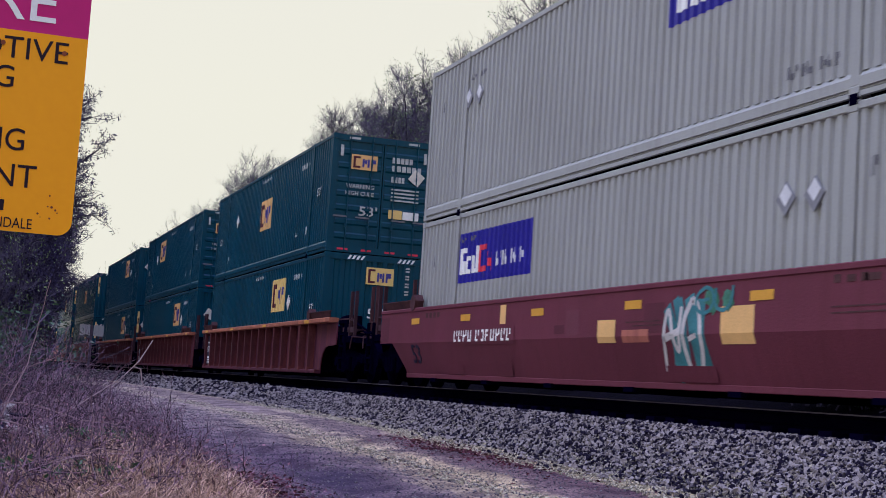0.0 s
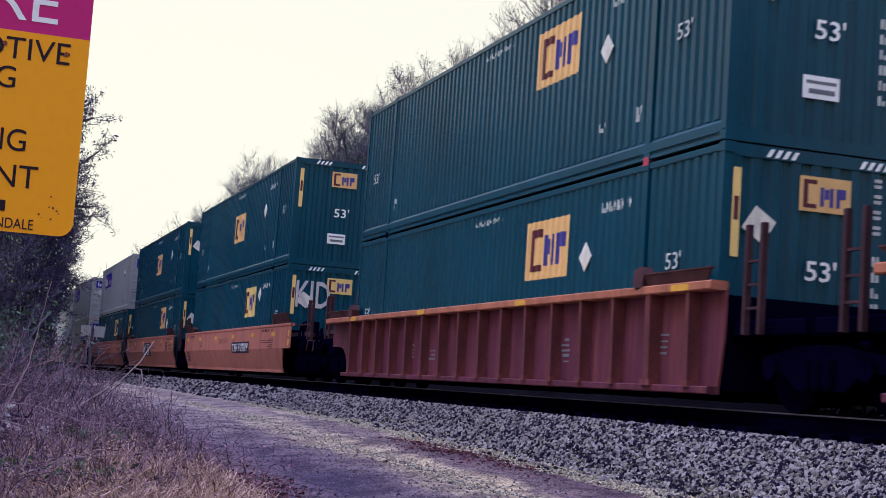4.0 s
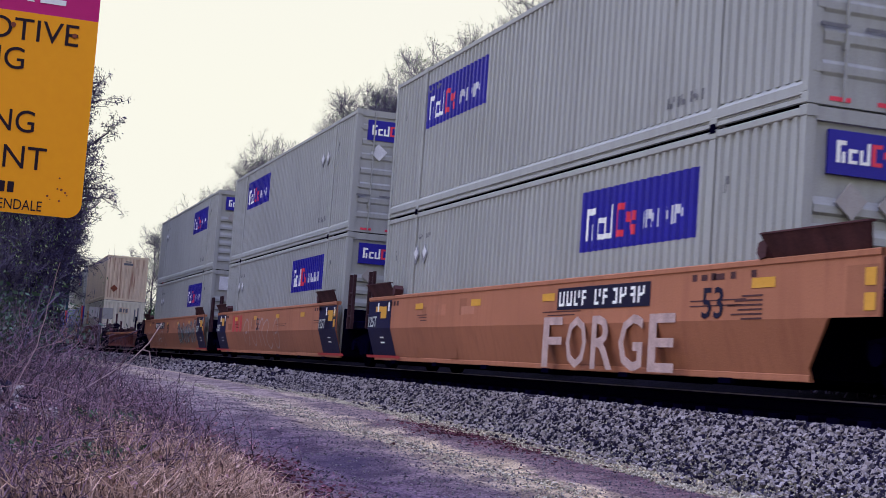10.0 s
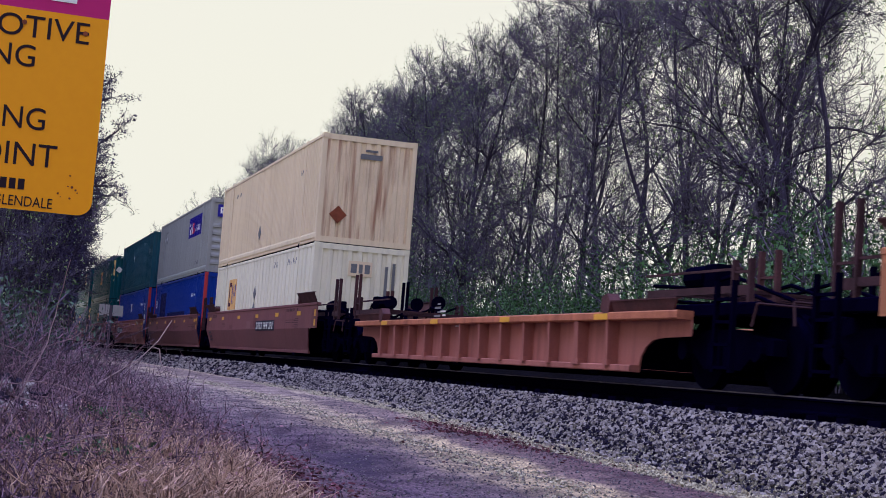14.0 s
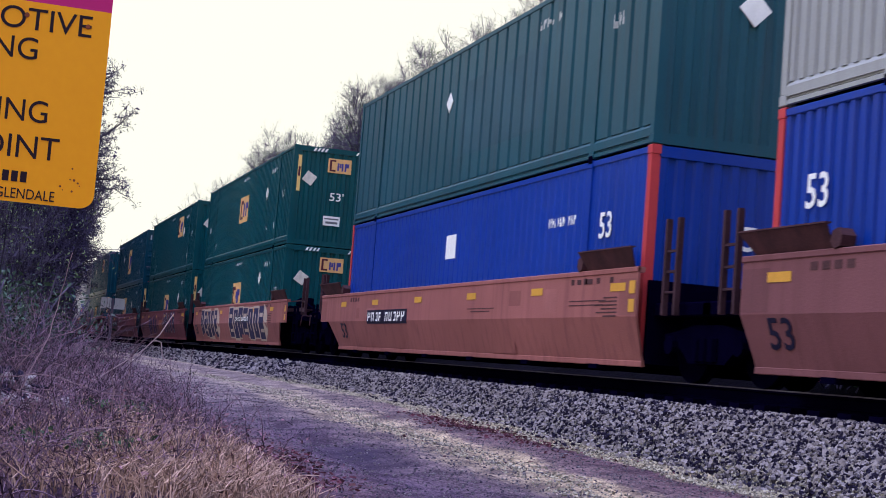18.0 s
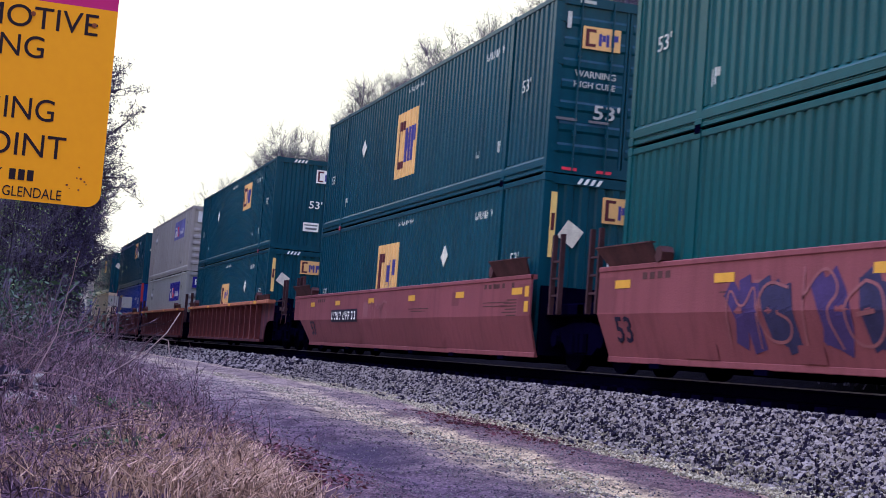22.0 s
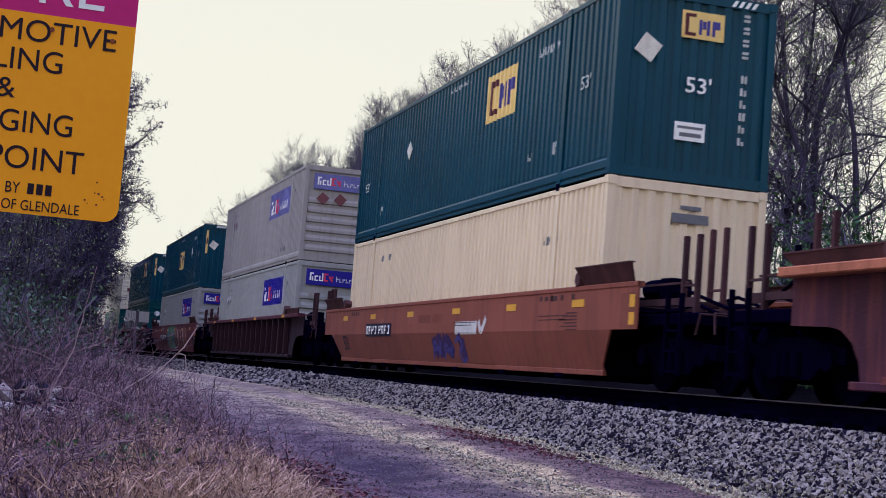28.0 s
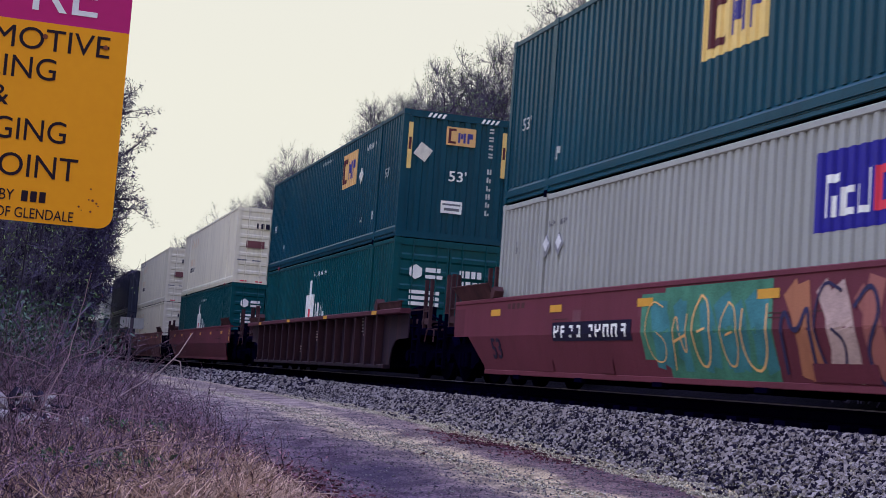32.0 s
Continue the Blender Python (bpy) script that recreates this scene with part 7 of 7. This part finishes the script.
SOLID, RIB = "solid", "rib"
UNITS = [
    # lead of the load at 0 s, upper box, lower box, car
    (10.26, F("ribh", y=2.7), F("ribh", y=10.55), ("brick-red smooth-sided well car with teal graffiti", SOLID, BRICK, "C", "C", dict(plate=(10.5, 13.4), board_mat=BRICK, g0=1))),
    (34.21, E("door", yel=A_, dia=12.4), E(y=4.45, z=1.58, yel=Y, strips=False, ex=-0.25, enddia=False), ("rusty red ribbed well car with a worn orange chord", RIB, RUST_WARM, "C", "A", dict(chord=EDGE_WORN, ribs=RIB_WORN_LIT, seed=2, board=1))),
    (53.86, E("door", y=10.15, z=1.62, yel=A_, dia=12.6), E(y=4.35, z=1.58, yel=A_, dia=3.72, strips=False, ex=0.2), ("rusty red ribbed well car with marking boards", RIB, RUST_WARM, "A", "A", dict(chord=EDGE_WORN, ribs=RIB_WORN_LIT, seed=3, board=1))),
    (73.60, E(y=4.5, z=1.65, yel=A_, dia=3.5, strips=False), E(y=4.5, z=1.55, yel=A_), ("rusty red ribbed well car with orange top chord", RIB, RUST_WARM, "A", "C", dict(chord=EDGE_WORN, ribs=RIB_WORN_LIT, seed=4))),
    (97.16, E(y=7.15, yel=A_, enddia=False), E("ribv", y=4.4, z=1.58, yel=Y, dia=3.75, dz=2.2, ex=-0.2, kid=1), ("faded salmon smooth-sided well car with a black number board", SOLID, SALMON, "C", "A", dict(plate=(3.75, 6.54), chars=10, pz=(0.69, 1.02)))),
    (116.97, E(yel=A_), E(y=4.4, z=1.6, yel=A_, dia=3.7), ("faded salmon smooth-sided well car with a black emblem board", SOLID, SALMON, "A", "A", dict(plate=(6.75, 9.3), chars=4, pz=(0.62, 1.19), size_y=2.0))),
    (136.39, F("door", y=10.35, dia_mat=WHITE_MARK), E(y=4.3, z=1.55, yel=Y, dia=11.5, dz=2.15), ("faded salmon smooth-sided well car with a number board near the end", SOLID, SALMON, "A", "C", dict(plate=(9.85, 13.0), chars=9))),
    (160.09, F("door", y=10.45), F("ribh", y=2.36), ("orange smooth-sided well car with white block graffiti", SOLID, ORANGE, "C", "A", dict(plate=(3.05, 6.05), pz=(1.0, 1.31), chars=10, navy=1, forge=1, size_y=1.7))),
    (179.60, F("door", y=10.2), F("ribh", y=2.45), ("orange smooth-sided well car with white scrawled graffiti", SOLID, ORANGE, "A", "A", dict(navy=1, scrawl=1, size_y=9.4))),
    (199.30, F("ribh", y=2.36), F("ribh", y=2.36, endblue=DECAL_PEELED), ("orange smooth-sided well car with pale blue graffiti", SOLID, ORANGE, "A", "C", dict(plate=(10.5, 13.5), pz=(1.0, 1.27), chars=10, navy=1, aqua=1, size_y=9.6))),
    (223.05, None, None, ("short worn salmon ribbed well car standing empty", RIB, SALMON_DULL, "C", "C", dict(chord=EDGE_WORN, seed=6, length=12.2))),
    (242.85, ("cream corrugated container with rust running down its end", CREAM, "ribv", "cream", MID, dict(rust=1)), ("white container with wide ribs and an amber emblem", WHITE, "ribv", "white_emblem", COARSE, {}), ("brown smooth-sided well car with a black number board", SOLID, BROWN, "C", "A", dict(plate=(3.6, 6.5), pz=(0.75, 1.05), chars=10))),
    (262.15, F("ribh", y=2.45), ("blue corrugated container with red corner posts and darker patches", BLUE, "ribv", "blue_box", MID, dict(posts=RED, patch=1)), ("brown smooth-sided well car with red lettering blocks", SOLID, BROWN, "A", "A", dict(redmark=1))),
    (281.50, ("faded green container with wide ribs and an overpainted block", GREEN_DULL, "ribv", "faded", COARSE, {}), ("blue container with red corner posts and white stickers", BLUE, "ribv", "blue_box", FLAT, dict(posts=RED)), ("brown smooth-sided well car with a number board", SOLID, SALMON_DULL, "A", "C", dict(plate=(10.3, 13.4), chars=9))),
    (305.50, E(y=7.2, yel=A_, paint=GREEN_DEEP), E(y=7.3, z=1.1, yel=A_, paint=GREEN_DEEP, strips=False, dia=3.95, dz=2.02), ("salmon smooth-sided well car covered in black and white graffiti", SOLID, SALMON_DULL, "C", "A", dict(big=1))),
    (325.00, E(y=4.4, z=1.65, yel=A_, dia=3.9, strips=False, paint=GREEN_DEEP), E(y=7.25, z=1.1, yel=A_, paint=GREEN_DEEP), ("faded brick-red smooth-sided well car with outlined graffiti", SOLID, BRICK_PINK, "A", "A", dict(outline=1))),
    (344.30, E("door", y=7.7, z=0.75, h=1.45, yel=A_, dia=12.2), E(y=8.5, z=0.85, h=1.4, yel=A_, dia=5.1), ("faded brick-red smooth-sided well car with pale scrawls", SOLID, BRICK_PINK, "A", "C", dict(plate=(10.8, 13.4), chars=9, ghost=1))),
    (367.89, E(y=4.35, z=1.6, yel=A_, yend=WHITE_MARK, dia=11.5, ex=0.0, strips=False, enddia=False), E(y=7.6, z=1.1, yel=A_, dia=4.1), ("dark red ribbed well car with a worn chord", RIB, RUST_RIB, "C", "A", dict(chord=EDGE_WORN, ribs=RIB_WORN_LIT, seed=8))),
    (387.50, F("ribh", paint=TAUPE, y=2.45, blue=DECAL_FADED, endblue=DECAL_PEELED, label="dusty grey container with a faded blue panel"), F("ribh", y=2.45), ("dark red ribbed well car with orange rust on its chord", RIB, RUST_RIB, "A", "A", dict(chord=EDGE_WORN, ribs=RIB_WORN_LIT, seed=9))),
    (407.10, E(y=4.35, z=1.63, yel=A_, dia=3.75, strips=False), ("blue container with red corner posts and a yellow emblem", BLUE, "ribv", "blue_box", MID, dict(posts=RED, emblem=1)), ("dark red ribbed well car with scrawled graffiti", RIB, RUST_RIB, "A", "C", dict(chord=EDGE_WORN, ribs=RIB_WORN_LIT, seed=10))),
    (430.47, E(y=4.5, z=1.6, yel=Y, dia=11.5, strips=False), ("cream corrugated container on a well car", CREAM, "ribv", "cream", MID, {}), ("worn orange-brown smooth-sided well car with violet graffiti", SOLID, BRICK_WARM, "C", "C", dict(plate=(11.1, 13.4), chars=8, violet=1))),
    (453.97, F("ribh", paint=TAUPE, y=2.45, blue=DECAL_FADED, endblue=DECAL_FADED, dia_mat=BROWN, label="dusty grey container with worn blue panels"), F("ribh", y=2.44), ("dark oxide ribbed well car", RIB, DARK_RIB, "C", "C", dict(chord=OXIDE_CHORD, ribs=RIB_OXIDE_LIT, seed=11))),
    (477.40, E(y=7.15, yel=Y), F("ribh", y=2.4), ("brick-red smooth-sided well car with green and pink graffiti", SOLID, BRICK, "C", "C", dict(plate=(10.0, 12.9), pz=(0.7, 0.98), chars=9, mural=1))),
    (500.86, E(y=4.4, z=1.65, yel=A_, dia=3.8), ("bottle-green container with a white tower emblem", GREEN_DEEP, "door", "tower", FINE, {}), ("dark oxide ribbed well car with pale stencils", RIB, DARK_RIB, "C", "C", dict(chord=OXIDE_CHORD, ribs=RIB_OXIDE_LIT, seed=12))),
    (524.60, ("white container with a latched door end and tan lettering", WHITE, "door", "white_box", MID, {}), ("bottle-green container with a white tower emblem", GREEN_DEEP, "door", "tower", FINE, {}), ("brick-red smooth-sided well car", SOLID, BRICK, "C", "C", {})),
    (548.20, ("white container with a latched door end and tan lettering", WHITE, "door", "white_box", MID, {}), ("white container with a latched door end and tan lettering", WHITE, "door", "white_box", MID, {}), ("dark smooth-sided well car", SOLID, BROWN, "C", "C", {})),
    (571.70, ("dark blue container high on the train", DARKBOX, "ribv", "plain", MID, {}), ("dark blue container low on the train", DARKBOX, "ribv", "plain", MID, {}), ("dark ribbed well car far down the train", RIB, DARK_RIB, "C", "C", dict(seed=13))),
    (595.20, F("ribh"), ("dark blue container low on the train", DARKBOX, "ribv", "plain", MID, {}), ("dark ribbed well car far down the train", RIB, DARK_RIB, "C", "C", dict(seed=14))),
]
MOVING = []
LOW_Z, HIGH_Z = RAIL_TOP + 0.211, 4.38


SMALL = ("stencil", "panel_shape", "panel_writing", "emblem_writing", "number_writing", "corner_mark", "weight_line", "red_mark", "graffiti_fill", "graffiti_outline", "end_stencil", "end_emblem", "repaint_patch", "panel_block", "patch", "emblem_block", "sticker", "worn_edge", "graffiti_ground")


def block_piece(car, y0, y1, seed, n):
    """heavy navy blocks on a cream ground with pale slits"""
    rs = random.Random(seed)
    back = Geo()
    step = (y1 - y0) / n
    for i in range(n):
        slab(back, y0 + i * step, y0 + (i + 1) * step, 0.24 + rs.uniform(0, 0.12), 1.37 - rs.uniform(0, 0.10), 0.004)
    ribbon(back, [(y0 + 0.2, 1.25), (y0 - 0.55, 0.85), (y0 + 0.2, 0.4)], 0.4, 0.0045)
    part("graffiti_ground", back, CREAM_SPRAY, car, "cream sprayed ground")
    dark, slit = Geo(), Geo()
    for i in range(n):
        a = y0 + i * step + 0.06
        b = a + step - rs.uniform(0.1, 0.2)
        slab(dark, a, b, 0.30 + rs.uniform(0, 0.08), 1.32 - rs.uniform(0, 0.08), 0.007)
        q = (a + b) / 2 + rs.uniform(-0.1, 0.1) * step
        if i % 3:
            slab(slit, q - 0.05, q + 0.05, 0.55 + rs.uniform(0, 0.1), 1.05 + rs.uniform(0, 0.1), 0.010)
        else:
            slab(slit, a + 0.12, b - 0.1, 0.98, 1.10, 0.010)
            slab(slit, a, b - 0.2, 0.52, 0.62, 0.010)
    part("graffiti_fill", dark, NAVY_SPRAY, car, "navy sprayed blocks")
    part("graffiti_outline", slit, CREAM_SPRAY, car, "cream sprayed slits")


def decorate(car, o):
    if o.get("g0"):
        graffiti(car, 4.55, 5.65, [TEAL_SPRAY], WHITE_SPRAY, 1, letters=2, z0=0.25, z1=1.28)
        graffiti(car, 3.85, 4.75, [GREEN_SPRAY], TEAL_SPRAY, 2, letters=2, z0=1.02, z1=1.33, wide=0.04)
        part("patch", slab(Geo(), 3.44, 4.16, 0.68, 1.10), AMBER_MARK, car, "orange repaint patch")
        part("patch", slab(Geo(), 6.9, 7.45, 0.72, 1.02), AMBER_MARK, car, "orange repaint patch")
        part("patch", slab(Geo(), 5.95, 6.7, 0.72, 0.88), SALMON, car, "faded salmon patch")
        part("patch", slab(Geo(), 10.9, 11.15, 1.05, 1.35), AMBER_MARK, car, "orange repaint patch")
    if o.get("forge"):
        for i, ch in enumerate("FORGE"):
            part("graffiti_letter", lettering(ch, 0.70, 0.72), PINK_SPRAY, car, "white block graffiti letter", at=Matrix.Translation((-1.508, 6.5 - i * 0.87, 0.18)) @ SIDE @ Matrix.Shear("XZ", 4, (0, 0)))
    if o.get("scrawl"):
        graffiti(car, 6.2, 11.5, [], PINK_SPRAY, 4, letters=5, wide=0.05)
        for y, a in ((13.2, 0), (12.6, 0), (12.0, 1)):
            g = slab(Geo(), y - 0.20, y + 0.20 - 0.06 * a, 0.80, 1.30)
            part("red_mark", g, RED, car, "red block mark")
    if o.get("aqua"):
        graffiti(car, 1.6, 6.3, [], NAVY_SPRAY, 5, letters=10, wide=0.10, z0=0.42, z1=1.22)
        graffiti(car, 1.6, 6.3, [], WHITE_SPRAY, 5, letters=10, wide=0.045, z0=0.43, z1=1.23, lift=0.015)
        graffiti(car, 1.8, 6.1, [], TEAL_SPRAY, 18, letters=9, wide=0.03, z0=0.38, z1=1.15, lift=0.021)
        graffiti(car, 10.6, 13.6, [], WHITE_SPRAY, 6, letters=3, wide=0.03, z0=0.25, z1=0.95)
    if o.get("redmark"):
        for y in (8.9, 8.2):
            part("red_mark", slab(Geo(), y - 0.22, y + 0.22, 0.84, 1.26), BRICK, car, "dull red block mark")
        part("red_mark", slab(Geo(), 7.32, 7.72, 0.84, 1.26), BRICK, car, "dull red block mark")
    if o.get("big"):
        block_piece(car, 1.5, 7.9, 21, 7)
        block_piece(car, 10.4, 14.3, 22, 5)
        number_plate(car, 4.0, 6.6, 0.82, 1.05, BLACK_MARK, WHITE_MARK, 9)
    if o.get("outline"):
        graffiti(car, 2.8, 7.1, [NAVY_SPRAY, VIOLET_SPRAY, BLACK_MARK], WHITE_SPRAY, 10, letters=5, wide=0.035, z0=0.42, z1=1.4)
        graffiti(car, 9.6, 12.9, [NAVY_SPRAY, VIOLET_SPRAY], patched(BRICK_PINK)[2], 11, letters=4, wide=0.035, z0=0.35, z1=1.2)
        part("red_mark", slab(slab(slab(Geo(), 7.3, 8.5, 0.62, 1.0), 7.35, 7.6, 0.25, 0.62), 8.1, 8.4, 0.25, 0.62), EDGE_WORN, car, "orange-red sprayed block")
    if o.get("ghost"):
        graffiti(car, 8.2, 9.8, [], patched(BRICK_PINK)[2], 12, letters=3, wide=0.04, z0=0.75, z1=1.2)
    if o.get("violet"):
        graffiti(car, 5.95, 8.15, [VIOLET_SPRAY], VIOLET, 13, letters=3, z0=0.26, z1=0.78)
        part("patch", slab(Geo(), 5.1, 6.4, 0.76, 1.0), WHITE_SPRAY, car, "white sprayed block")
        part("patch", ribbon(Geo(), [(5.0, 1.0), (4.85, 0.76), (4.6, 1.05)], 0.12), WHITE_SPRAY, car, "white sprayed stroke")
    if o.get("mural"):
        part("graffiti_ground", slab(slab(Geo(), 6.3, 9.0, 0.20, 1.36, 0.0035), 9.0, 9.7, 0.45, 1.30, 0.0035), GREEN_SPRAY, car, "green sprayed ground")
        graffiti(car, 6.4, 9.6, [TEAL_SPRAY], AMBER_MARK, 14, letters=5, z0=0.3, z1=1.25, wide=0.025)
        graffiti(car, 1.4, 6.2, [ORANGE, SALMON_DULL, PINK_SPRAY], NAVY_SPRAY, 15, letters=7, z0=0.25, z1=1.30, wide=0.05)


for i, (y0, up, down, car) in enumerate(UNITS):
    label, kind, paint, lead, trail, o = car
    cr = well_car(label, kind, paint, lead, trail, o.get("length", LONG), o)
    decorate(cr, o)
    MOVING.append((cr, y0, RAIL_TOP))
    for spec, z in ((up, HIGH_Z), (down, LOW_Z)):
        if spec:
            lb, pt, end, deco, sheet, op = spec
            box = container(lb, pt, end, deco, sheet, i, op)
            if op.get("kid"):
                part("graffiti_letter", lettering("KID", 0.95, 0.72), WHITE_SPRAY, box, "pale sprayed letters", at=Matrix.Translation((-1.05, -0.006, 1.75)) @ FRONT)
            if z == HIGH_Z:
                for k, y in enumerate((2.05, 14.10)):
                    part("twist_lock", lambda: Geo().box(-HALF - 0.016, -HALF + 0.10, -0.075, 0.075, -0.075, 0.055, 0.012), LOCK_RED if (i + k) % 7 == 3 else STEEL, box, "dark stacking lock between two boxes", key="lock", at=pose(0, y, 0))
            MOVING.append((box, y0, z))


for ob in list(bpy.data.objects):
    if ob.name.split(".")[0] in SMALL:
        tagged(ob, kind="stuff")


def motions():
    times = [0, 4, 8, 12, 16, 20, 24, 28, 32]
    for ob, y0, z in MOVING:
        walk(ob, [(t, pose(TRACK_X, y0 - SPEED * t, z)) for t in times])
    turn = math.degrees(SPEED / WHEEL_R)
    steps = [k / FPS for k in range(32 * FPS + 1)]
    for w, a in ROLLING:
        walk(w, [(t, pose(0, a, WHEEL_R, turn * t)) for t in steps])


motions()
